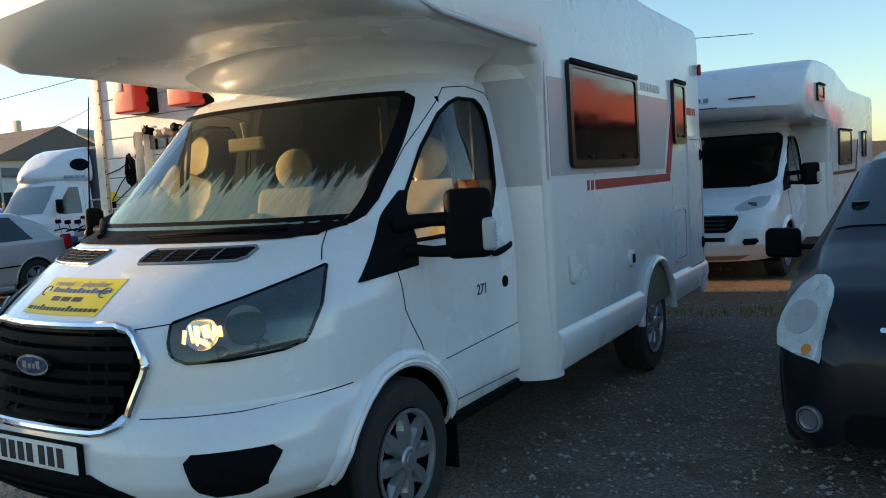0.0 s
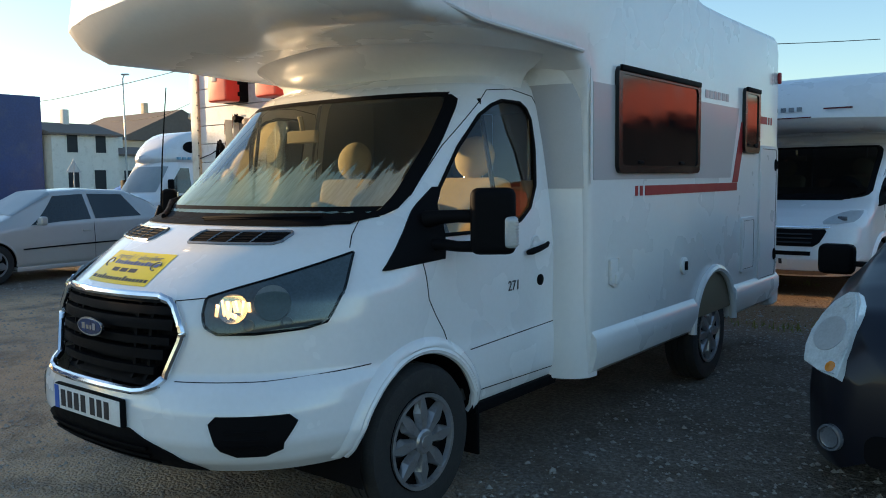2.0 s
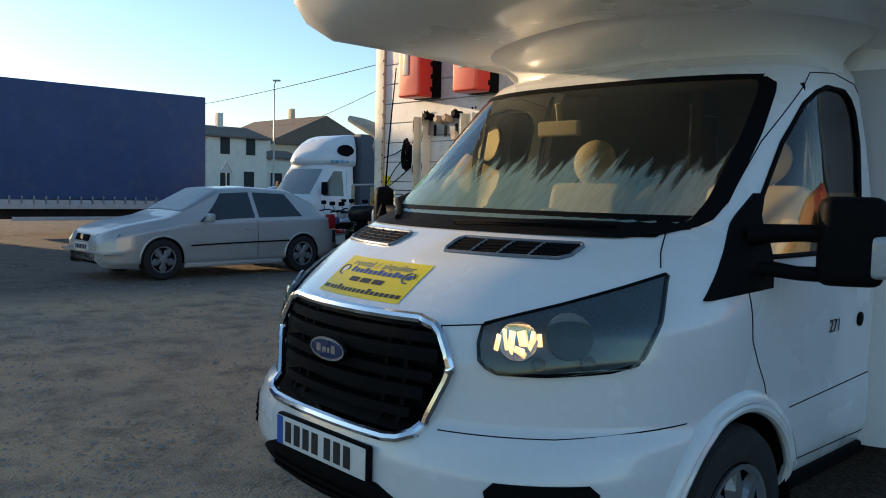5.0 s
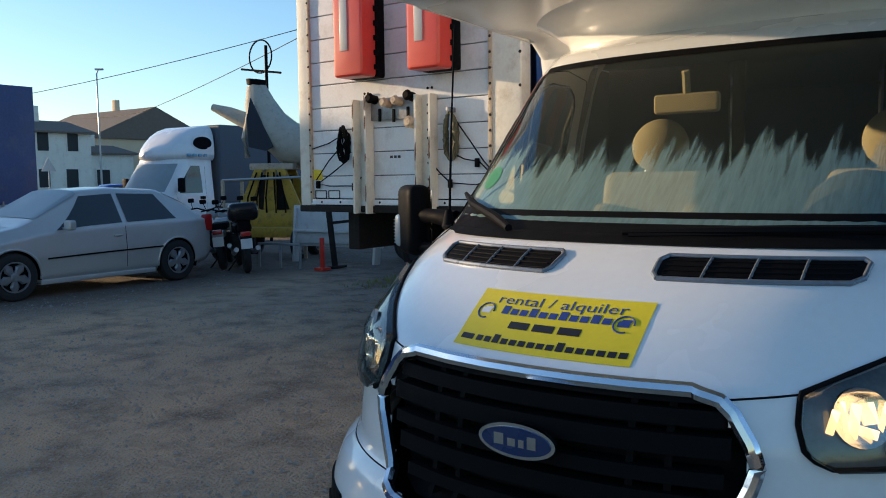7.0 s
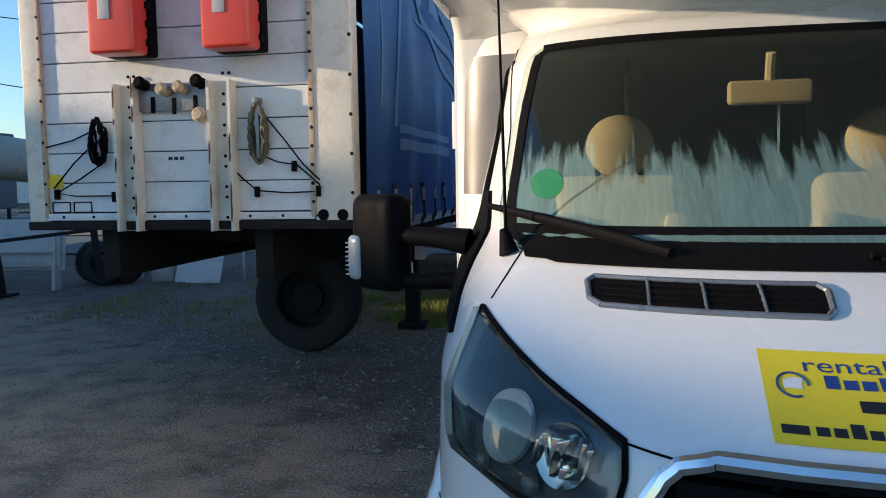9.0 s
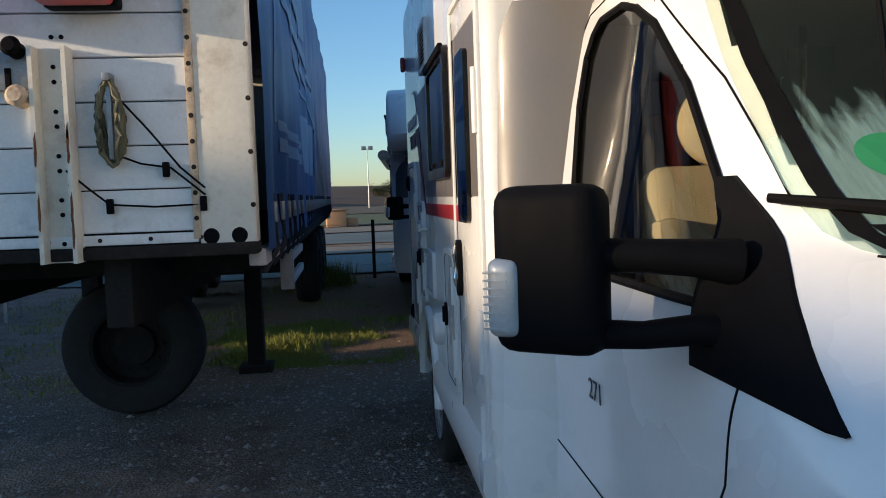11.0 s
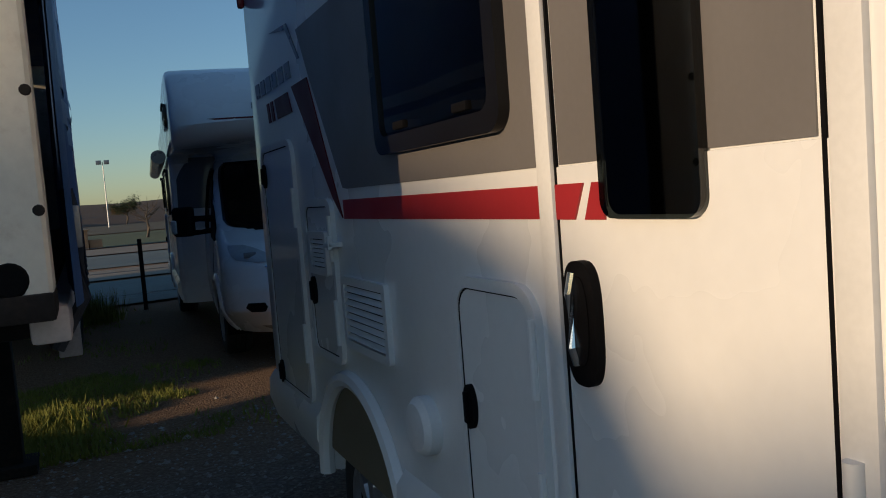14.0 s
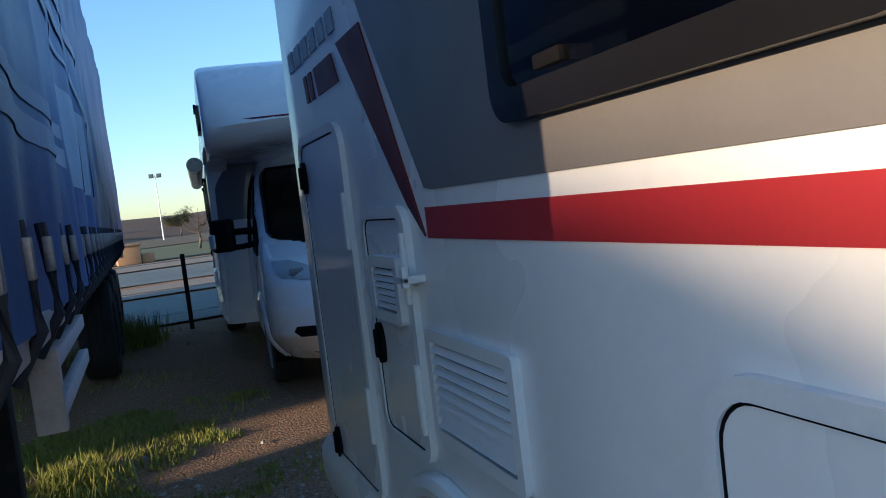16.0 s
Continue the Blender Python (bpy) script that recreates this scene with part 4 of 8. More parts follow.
# lower bumper mouth and lamp recesses
LOW = [(0.362, -0.57, 0.54), (0.40, -0.56, 0.53), (0.44, -0.52, 0.49), (0.48, -0.44, 0.41), (0.515, -0.36, 0.33), (0.535, -0.30, 0.28)]
bm = B()
patch(bm, fr, LOW, 0.008, 28, 0.01)
mouth = part("bumper_intake", bm, BLACK, mh, "black lower bumper intake")
for z in (0.385, 0.42, 0.455):
    bm = B()
    patch(bm, fr, [(z, -0.36, 0.36), (z + 0.014, -0.36, 0.36)], 0.022, 26, 0.014)
    part("intake_bar", bm, BLACK, mouth)
for s in (-1, 1):
    lv = [(0.448, 0.71, 0.79), (0.455, 0.685, 0.825), (0.475, 0.67, 0.84), (0.55, 0.645, 0.868), (0.595, 0.635, 0.88), (0.607, 0.642, 0.875), (0.613, 0.66, 0.86)]
    bm = B()
    patch(bm, fr, [(z, min(s * a, s * b), max(s * a, s * b)) for z, a, b in lv], 0.006, 12, 0.008)
    fog = part("fog_recess", bm, BLACK, mh, "black blanked fog lamp recess")
    for k in range(3):
        bm = B()
        z = 0.49 + k * 0.03
        patch(bm, fr, [(z, min(s * 0.69, s * 0.81), max(s * 0.69, s * 0.81)), (z + 0.008, min(s * 0.69, s * 0.81), max(s * 0.69, s * 0.81))], 0.012, 8, 0.006)
        part("recess_bar", bm, BLACK, fog)
    # headlight: dark housing, reflector bowls and clear cover
    lv = [(0.915, 0.59, 0.30), (0.93, 0.56, 0.45), (0.95, 0.54, 0.525), (1.0, 0.525, 0.56), (1.058, 0.525, 0.605), (1.09, 0.60, 0.63), (1.123, 0.68, 0.655), (1.17, 0.77, 0.69), (1.212, 0.835, 0.722)]
    rows = []
    for z, xi, yo in lv:
        v0, v1 = cab.v_at_x(s * xi, z), cab.v_at_y(yo, z, s)
        rows.append((z, min(v0, v1), max(v0, v1)))
    bm = B()
    patch(bm, cab.at, rows, 0.006, 16, 0.012)
    hl = part("headlight", bm, LAMPGLASS, mh, "headlight in a dark swept-back housing")
    # second bowl darker left, paler right: each side's light put into its colour
    for (x, z, r, m_) in ((0.625, 1.015, 0.062, CHROME), (0.735, 1.035, 0.074, SHADELENS if s > 0 else LENS), (0.685, 0.952, 0.022, LAMPDARK), (0.785, 0.958, 0.024, LAMPDARK)):
        bm = B()
        p = fr(s * x, z, 0.015)
        d = (fr(s * x + 0.02, z, 0) - fr(s * x - 0.02, z, 0)).cross(fr(s * x, z + 0.02, 0) - fr(s * x, z - 0.02, 0)).normalized()
        if d.y > 0:
            d = -d
        lathe(bm, [(r, -0.008), (r * 0.97, 0.001), (r * 0.8, -0.002), (r * 0.45, -0.006), (0.0, -0.007)], Matrix.Translation(p) @ d.to_track_quat("Z", "Y").to_matrix().to_4x4(), 24)
        part("reflector", bm, m_, hl)
    # facets in the bowl; emission on the left imitates a sunlit reflection
    bm = B()
    for dx, dz, w_, h_, tilt in ((-0.046, -0.006, 0.008, 0.026, 14), (-0.028, 0.004, 0.005, 0.032, -9), (-0.012, -0.004, 0.010, 0.036, 6), (0.010, 0.010, 0.014, 0.022, -16), (0.012, -0.026, 0.018, 0.010, 10), (0.034, 0.0, 0.006, 0.034, 12), (0.052, 0.006, 0.008, 0.020, -8)):
        mm = Matrix.Translation(fr(s * 0.622 + dx, 1.015 + dz, 0.020)) @ Matrix.Rotation(radians(tilt), 4, "Y")
        box(bm, -w_, w_, -0.003, 0.003, -h_, h_, 0.002, m=mm)
    bulb = bpy.data.materials.get("warm painted glint")
    if bulb is None:
        bulb = bpy.data.materials.new("warm painted glint")
        bulb.use_nodes = True
        bs = bulb.node_tree.nodes["Principled BSDF"]
        bs.inputs["Emission Color"].default_value = (1.0, 0.50, 0.18, 1)
        bs.inputs["Emission Strength"].default_value = 1.6
    part("bulb", bm, bulb if s > 0 else CHROME, hl, "glowing facets for a sunlit glint in the reflector" if s > 0 else "")
    bm = B()
    patch(bm, cab.at, rows, 0.027, 16, 0.022)
    cov = part("cover", bm, WINGLASS, hl, "clear lamp cover")
    cov.visible_shadow = False
    skin_tube(hl, cab.at, [(a, z) for z, a, b in rows] + [(b, z) for z, a, b in rows[::-1]], 0.006, BLACK, "lamp_gap", off=0.004)
    # bonnet vents
    vz = [(1.250, 0.155, 0.56), (1.260, 0.14, 0.585), (1.288, 0.135, 0.59), (1.297, 0.15, 0.575)]
    lv = [(z, min(s * a, s * b), max(s * a, s * b)) for z, a, b in vz]
    bm = B()
    patch(bm, fr, lv, 0.006, 14, 0.008)
    ven = part("bonnet_vent", bm, BLACK, mh, "black bonnet vent grille")
    skin_tube(ven, fr, [(a, z) for z, a, b in lv] + [(b, z) for z, a, b in lv[::-1]], 0.007, LAMPDARK, "vent_frame", off=0.006)
    for k in range(4):
        z = 1.258 + k * 0.010
        skin_tube(ven, fr, [(s * 0.16, z), (s * 0.56, z)], 0.0028, BLACK, "vent_slat", closed=False, off=0.008)
    for x in (0.255, 0.36, 0.465):
        skin_tube(ven, fr, [(s * x, 1.251), (s * x, 1.296)], 0.004, LAMPDARK, "vent_rib", closed=False, off=0.008)
    # door, its seams and handle
    fl = cab.flank(s)
    seam(mh, fl, [(1.02, 1.147), (1.05, 0.98), (1.10, 0.90), (1.16, 0.82), (1.19, 0.76)])
    seam(mh, fl, [(2.19, 0.46), (2.20, 0.7), (2.20, 0.76), (2.17, 0.95), (2.20, 1.1), (2.20, 1.4), (2.18, 1.85), (2.12, 1.96), (1.92, 1.985), (1.71, 1.965), (1.53, 1.82), (1.344, 1.672), (1.202, 1.539), (1.10, 1.44)])
    seam(mh, fl, [(1.36, 0.70), (2.2, 0.728)])
    seam(mh, fl, [(1.42, 0.485), (2.19, 0.468)])
    seam(mh, cab.at, [(cab.v_at_x(s * 0.45, 0.728), 0.728), (cab.v_at_x(s * 0.75, 0.73), 0.73), (cab.v_at_y(0.70, 0.752, s), 0.752)])
    seam(mh, fr, [(s * 0.40, 1.04), (s * 0.53, 1.055)])
    seam(mh, cab.at, [(cab.v_at_y(0.72, 1.23, s), 1.23), (cab.v_at_y(0.78, 1.29, s), 1.29), (cab.v_at_y(0.86, 1.345, s), 1.345), (cab.v_at_x(s * 0.80, 1.352), 1.352)])
    bm = B()
    tube(bm, [fl(1.845, 1.128, 0.020), fl(1.87, 1.132, 0.030), fl(1.94, 1.142, 0.034), fl(2.02, 1.155, 0.030), fl(2.055, 1.165, 0.020)], [0.012, 0.017, 0.016, 0.014, 0.010], 10)
    h = part("door_handle", bm, BLACK, mh, "black cab door handle")
    bm = B()
    lathe(bm, [(0.048, 0.0), (0.044, 0.004), (0.02, -0.002), (0, -0.004)], Matrix.Translation(fl(1.955, 1.165, 0.001)) @ Matrix.Rotation(radians(90 * s), 4, "Y"), 24)
    part("handle_cup", bm, CABWHITE, h)
    if s > 0:
        bm = B()
        lathe(bm, [(0.030, 0.0), (0.030, 0.007), (0.022, 0.010), (0, 0.010)], Matrix.Translation(fl(2.0, 0.97, 0.0)) @ Matrix.Rotation(radians(90 * s), 4, "Y"), 24)
        part("filler_cap", bm, BLACK, mh, "round black filler cap")
    bm = B()
    text_mesh(bm, "271", 0.074, Matrix.Identity(4), 0.0008)
    for v in bm.verts:
        yy, zz = (1.74 + v.co.x * s * 1.0), 0.965 + v.co.y
        v.co = fl(yy, zz, 0.004 + v.co.z)
    part("fleet_number", bm, BLACKINK, mh, "black number 271 on the cab door", smooth=False)
    bm = B()
    q0 = fl(1.52, 0.42, 0.0)
    box(bm, s * 0.84 if s > 0 else -0.97, s * 0.97 if s > 0 else -0.84, 1.42, 2.2, 0.36, 0.42, 0.02)
    part("sill_step", bm, BLACK, mh, "black sill step")
    bm = B()
    box(bm, s * 0.87 - 0.1, s * 0.87 + 0.1, 1.43, 1.445, 0.16, 0.44, 0.004)
    part("mud_flap", bm, BLACK, mh)
    mirror(mh, cab, s)
    # washer trim along the windscreen base, wiper
bm = B()
patch(bm, fr, [(1.318, -0.66, 0.66), (1.340, -0.76, 0.76)], 0.010, 30, 0.01)
part("scuttle", bm, BLACK, mh, "black scuttle trim")
for pts in ([(-0.85, 1.44), (-0.68, 1.41), (-0.50, 1.37), (-0.40, 1.345)], [(-0.02, 1.345), (0.20, 1.352), (0.40, 1.356), (0.60, 1.36)]):
    bm = B()
    q = [fr(x, z, 0.03) for x, z in pts]
    tube(bm, q, [0.008, 0.014, 0.016, 0.012], 8)
    w = part("wiper", bm, BLACK, mh, "black wiper arm")
    bm = B()
    tube(bm, [fr(x + 0.02, z - 0.008, 0.014) for x, z in pts[:3]], 0.007, 6)
    part("blade", bm, BLACK, w)
bm = B()
p0 = cab.at(cab.v_at_y(0.86, 1.325, -1), 1.325, 0.004)
cyl(bm, p0, p0 + Vector((-0.015, 0.02, 0.06)), 0.026, 0.012, 14)
tube(bm, [p0 + Vector((-0.01, 0.02, 0.04)), p0 + Vector((-0.02, 0.05, 0.35)), p0 + Vector((-0.035, 0.10, 0.72))], [0.005, 0.004, 0.003], 6)
part("aerial", bm, BLACK, mh, "thin black whip aerial")

# bonnet sticker with its lettering
Z0, Z1, X0, X1 = 1.083, 1.203, -0.292, 0.190


def on_bonnet(u, w, off):
    """u, w from 0 to 1 across and up the sticker."""
    return fr(X0 + (X1 - X0) * u, Z0 + (Z1 - Z0) * w, off)


bm = B()
grid(bm, [[on_bonnet(i / 20, j / 8, 0.003) for i in range(21)] for j in range(9)])
st = part("bonnet_sticker", bm, YELLOW, mh, "yellow rental sticker with blue and black print")


def sticker_bars(name, material, boxes):
    for u0, u1, w0, w1 in boxes:
        bm = B()
        k = max(2, int((u1 - u0) * 30))
        grid(bm, [[on_bonnet(u0 + (u1 - u0) * i / k, w, 0.0045) for i in range(k + 1)] for w in (w0, (w0 + w1) / 2, w1)])
        part(name, bm, material, st, smooth=False)


bm = B()
text_mesh(bm, "rental / alquiler", 0.038, Matrix.Identity(4), 0.0)
bmesh.ops.triangulate(bm, faces=bm.faces)
for v in bm.verts:
    v.co = on_bonnet(0.51 + v.co.x * 1.55 / 0.482, 0.84 + v.co.y * 1.1 / 0.19, 0.0045)
part("sticker_words", bm, INK, st, "blue words rental / alquiler", smooth=False)
sticker_bars("blue_bar", INK, [(0.20 + 0.058 * k, 0.245 + 0.058 * k, 0.60, 0.60 + (0.10 if k % 3 else 0.14)) for k in range(11)])
sticker_bars("black_bar", BLACKINK, [(0.29, 0.41, 0.37, 0.49), (0.435, 0.555, 0.37, 0.49), (0.58, 0.70, 0.37, 0.49)])
sticker_bars("black_bar", BLACKINK, [(0.03, 0.115, 0.11, 0.20)] + [(0.135 + 0.053 * k, 0.176 + 0.053 * k, 0.11, 0.20 + (0.05 if k in (2, 9) else 0)) for k in range(16)])
for u in (0.095, 0.89):
    bm = B()
    q = [on_bonnet(u + 0.05 * math.cos(a), 0.62 + 0.13 * math.sin(a), 0.0045) for a in [2 * math.pi * k / 28 for k in range(24)]]
    tube(bm, q, 0.0022, 5)
    part("print_ring", bm, INK, st)
    sticker_bars("van_print", WHITEINK if u < 0.5 else INK, [(u - 0.03, u + 0.03, 0.58, 0.67), (u - 0.015, u + 0.035, 0.66, 0.70)])
# round green sticker inside the windscreen
bm = B()
for k in range(1):
    q = [fr(-0.70 + 0.045 * math.cos(a), 1.50 + 0.04 * math.sin(a), 0.0055) for a in [2 * math.pi * j / 24 for j in range(24)]]
    bm.faces.new([bm.verts.new(p) for p in q])
GREEN = mat("green sticker", (0.03, 0.19, 0.08), 0.5)
part("round_sticker", bm, GREEN, mh, "round green windscreen sticker", smooth=False)

# left wall
H = HALF
side_window(mh, 1, H, 2.53, 3.80, 1.535, 2.145)
side_window(mh, 1, H, 4.76, 5.14, 1.69, 2.20)
decal(mh, 1, H, [(2.27, 1.50), (4.50, 1.50), (4.68, 2.03), (2.27, 2.03)], SILVERBAND, "grey_band", "grey vinyl band")
decal(mh, 1, H, [(2.95, 1.40), (4.66, 1.40), (4.66, 1.46), (2.95, 1.46)], RED, "red_stripe")
decal(mh, 1, H, [(2.875, 1.40), (2.915, 1.40), (2.915, 1.46), (2.875, 1.46)], RED, "red_stripe")
decal(mh, 1, H, [(2.81, 1.40), (2.845, 1.40), (2.845, 1.46), (2.81, 1.46)], RED, "red_stripe")
decal(mh, 1, H, [(4.55, 1.462), (4.67, 1.462), (4.86, 1.93), (4.74, 1.93)], RED, "red_stripe", t=0.0045)
decal(mh, 1, H, [(5.15, 1.94), (5.40, 1.94), (5.40, 2.0), (5.15, 2.0)], RED, "red_stripe")
decal(mh, 1, H, [(5.44, 1.94), (5.47, 1.94), (5.47, 2.0), (5.44, 2.0)], RED, "red_stripe")
decal(mh, 1, H, [(5.51, 1.94), (5.54, 1.94), (5.54, 2.0), (5.51, 2.0)], RED, "red_stripe")
decal(mh, 1, H, [(2.235, 1.48), (2.26, 1.48), (2.26, 2.10), (2.235, 2.10)], TRIMWHITE, "white_line")
for k in range(6):
    decal(mh, 1, H, [(3.95 + 0.085 * k, 2.065), (4.01 + 0.085 * k, 2.065), (4.01 + 0.085 * k, 2.12), (3.95 + 0.085 * k, 2.12)], SILVERBAND, "name_bar")
side_hatch(mh, 1, H, 5.20, 5.70, 0.62, 1.76, "locker_door", "tall white locker door", hinge="front", lock=(0.18, 0.86))
side_hatch(mh, 1, H, 4.76, 5.10, 0.74, 1.18, "service_hatch", "small white service hatch", r=0.03, lock=False)
for y, z, r, m_ in ((3.58, 0.91, 0.058, BLACK), (2.53, 0.93, 0.05, TRIMWHITE)):
    bm = B()
    lathe(bm, [(r, 0.0), (r, 0.016), (r * 0.8, 0.022), (r * 0.3, 0.022), (0, 0.02)], Matrix.Translation((H, y, z)) @ Matrix.Rotation(radians(90), 4, "Y"), 28)
    cp = part("wall_socket", bm, TRIMWHITE, mh, "round white wall fitting with cap")
    bm = B()
    box(bm, H + 0.018, H + 0.03, y - 0.025, y + 0.025, z - 0.03, z + 0.03, 0.008)
    part("cap", bm, m_, cp)
bm = B()
box(bm, H, H + 0.02, 2.46, 2.56, 0.90, 1.05, 0.018, 3)
part("vent_cover", bm, TRIMWHITE, mh)
for s in (-1, 1):
    for y, z in ((5.70 if s > 0 else 5.38, 2.35),):
        bm = B()
        box(bm, min(s * H, s * (H + 0.03)), max(s * H, s * (H + 0.03)), y - 0.02, y + 0.02, z - 0.05, z + 0.05, 0.014)
        part("marker_lamp", bm, RED, mh, "small red marker lamp")

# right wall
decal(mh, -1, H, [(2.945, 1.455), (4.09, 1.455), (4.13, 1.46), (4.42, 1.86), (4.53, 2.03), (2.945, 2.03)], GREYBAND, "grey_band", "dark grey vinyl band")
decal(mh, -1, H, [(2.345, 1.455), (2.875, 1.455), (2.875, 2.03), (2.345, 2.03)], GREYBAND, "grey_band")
decal(mh, -1, H, [(2.945, 1.362), (4.14, 1.362), (4.14, 1.422), (2.945, 1.422)], RED, "red_stripe", "red vinyl stripe")
decal(mh, -1, H, [(2.83, 1.362), (2.885, 1.362), (2.885, 1.422), (2.80, 1.422)], RED, "red_stripe", t=0.009)
decal(mh, -1, H, [(2.745, 1.362), (2.80, 1.362), (2.775, 1.422), (2.745, 1.422)], RED, "red_stripe", t=0.009)
decal(mh, -1, H, [(4.155, 1.365), (4.245, 1.43), (4.66, 1.85), (4.44, 1.85)], DARKRED, "wine_stripe", "wine red slanting stripe", t=0.0042)
decal(mh, -1, H, [(4.68, 1.76), (4.92, 1.76), (4.95, 1.84), (4.73, 1.84)], DARKRED, "wine_stripe")
for k in range(2):
    decal(mh, -1, H, [(4.97 + 0.07 * k, 1.76), (5.01 + 0.07 * k, 1.76), (5.03 + 0.07 * k, 1.84), (4.99 + 0.07 * k, 1.84)], DARKRED, "wine_stripe")
for k in range(6):
    decal(mh, -1, H, [(4.66 + 0.11 * k, 1.885), (4.735 + 0.11 * k, 1.885), (4.745 + 0.11 * k, 1.945), (4.67 + 0.11 * k, 1.945)], LAMPDARK, "name_bar")
decal(mh, -1, H, [(4.52, 1.93), (4.545, 1.93), (4.68, 2.06), (4.95, 2.10), (4.66, 2.08)], LAMPDARK, "name_swoosh")
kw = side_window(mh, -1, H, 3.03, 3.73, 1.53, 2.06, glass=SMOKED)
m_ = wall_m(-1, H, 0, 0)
# dark sheet on the wall in place of the shaded room behind
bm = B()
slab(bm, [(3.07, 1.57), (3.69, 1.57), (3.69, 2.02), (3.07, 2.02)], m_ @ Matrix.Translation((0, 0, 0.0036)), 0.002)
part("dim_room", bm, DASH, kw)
bm = B()
slab(bm, rounded(0.19, 0.42, 0.05, x0=3.085, y0=1.60), m_ @ Matrix.Translation((0, 0, 0.0060)), 0.002)
part("blind", bm, BEIGE, kw, "beige blind edge behind the pane")
for y0, y1, z0, z1 in ((3.10, 3.125, 1.63, 1.74), (3.60, 3.61, 1.60, 2.0), (3.53, 3.536, 1.60, 2.0)):
    bm = B()
    box(bm, y0, y1, z0, z1, 0.0085, 0.0105, m=m_)
    part("stay", bm, STEEL, kw)
# entrance door
bm = B()
box(bm, -H - 0.012, -H + 0.002, 2.276, 2.324, 0.52, 2.16, 0.005)
box(bm, -H - 0.012, -H + 0.002, 2.891, 2.939, 0.52, 2.16, 0.005)
box(bm, -H - 0.012, -H + 0.002, 2.30, 2.915, 2.135, 2.16, 0.004)
ed = part("entrance_door_frame", bm, TRIMWHITE, mh, "white entrance door frame")
for z0, z1 in ((0.54, 1.452), (2.035, 2.13)):
    bm = B()
    box(bm, -H - 0.005, -H, 2.325, 2.89, z0, z1, 0.002)
    part("door_panel", bm, WHITE, ed)
for z in (1.75, 1.0, 0.70):
    bm = B()
    cyl(bm, (-H - 0.016, 2.305, z - 0.10), (-H - 0.016, 2.305, z + 0.10), 0.012, seg=12)
    part("hinge", bm, TRIMWHITE, ed)
for y in (2.333, 2.884):
    bm = B()
    box(bm, -H - 0.0065, -H - 0.001, y - 0.003, y + 0.003, 0.54, 2.10)
    part("door_gap", bm, BLACK, ed)
m_ = wall_m(-1, H, 2.515, 1.365)
bm = B()
slab(bm, rounded(0.225, 0.585, 0.03), m_ @ Matrix.Translation((0, 0, 0.004)), 0.016)
dw = part("door_window", bm, DARKPANE, ed, "narrow dark door window")
bm = B()
slab(bm, rounded(0.215, 0.575, 0.028, x0=0.005, y0=0.005), m_ @ Matrix.Translation((0, 0, 0.0005)), 0.007)
part("window_backing", bm, BLACK, dw)
m_ = wall_m(-1, H, 2.77, 1.09)
bm = B()
slab(bm, [(0.045 + 0.045 * math.copysign(abs(math.cos(a)) ** 0.7, math.cos(a)), 0.10 + 0.105 * math.copysign(abs(math.sin(a)) ** 0.6, math.sin(a))) for a in [2 * math.pi * k / 32 for k in range(32)]], m_ @ Matrix.Translation((0, 0, 0.004)), 0.018)
hd = part("door_handle", bm, BLACK, ed, "black entrance door handle plate")
bm = B()
slab(bm, [(0.045 + 0.028 * math.copysign(abs(math.cos(a)) ** 0.7, math.cos(a)), 0.105 + 0.075 * math.sin(a)) for a in [2 * math.pi * k / 24 for k in range(24)]], m_ @ Matrix.Translation((0, 0, 0.0225)), 0.002)
part("finger_cup", bm, GLOSSBLACK, hd)
bm = B()
tube(bm, [m_ @ Vector((0.060, 0.03, 0.020)), m_ @ Vector((0.061, 0.06, 0.028)), m_ @ Vector((0.061, 0.15, 0.028)), m_ @ Vector((0.058, 0.185, 0.021))], 0.009, 10)
part("lever", bm, CHROME, hd, "silver pull lever")
side_hatch(mh, -1, H, 2.97, 3.34, 0.66, 1.24, "garage_hatch", "white garage hatch with black lock", r=0.08, hinge="front", lock=True)
louvre(mh, -1, H, 3.79, 4.20, 0.95, 1.18, 8)
louvre(mh, -1, H, 3.84, 4.20, 2.10, 2.34, 8)
fh = side_hatch(mh, -1, H, 4.25, 4.60, 0.87, 1.43, "fridge_hatch", "white hatch with slatted vent", r=0.05, hinge="front", lock=(0.42,))
louvre(fh, -1, H + 0.010, 4.31, 4.53, 1.17, 1.32, 6, name="hatch_vent")
bm = B()
box(bm, -H - 0.05, -H, 4.19, 4.25, 1.272, 1.288, 0.004)
box(bm, -H - 0.05, -H - 0.035, 4.19, 4.21, 1.265, 1.31, 0.004)
part("hatch_catch", bm, TRIMWHITE, mh)
side_hatch(mh, -1, H, 4.71, 5.27, 0.63, 1.67, "locker_door", "tall white locker door", r=0.08, hinge="front", lock=(0.06, 0.88))
bm = B()
lathe(bm, [(0.075, 0.0), (0.075, 0.03), (0.06, 0.045), (0.0, 0.05)], Matrix.Translation((-H, 3.56, 0.84)) @ Matrix.Rotation(radians(-90), 4, "Y"), 28)
part("filler_cap", bm, TRIMWHITE, mh, "round white filler cap")
# rear bumper
bm = B()
box(bm, -H + 0.10, H + 0.01, 5.62, 5.84, 0.36, 0.62, 0.05, 3)
part("rear_bumper", bm, WHITE, mh, "white moulded rear bumper")


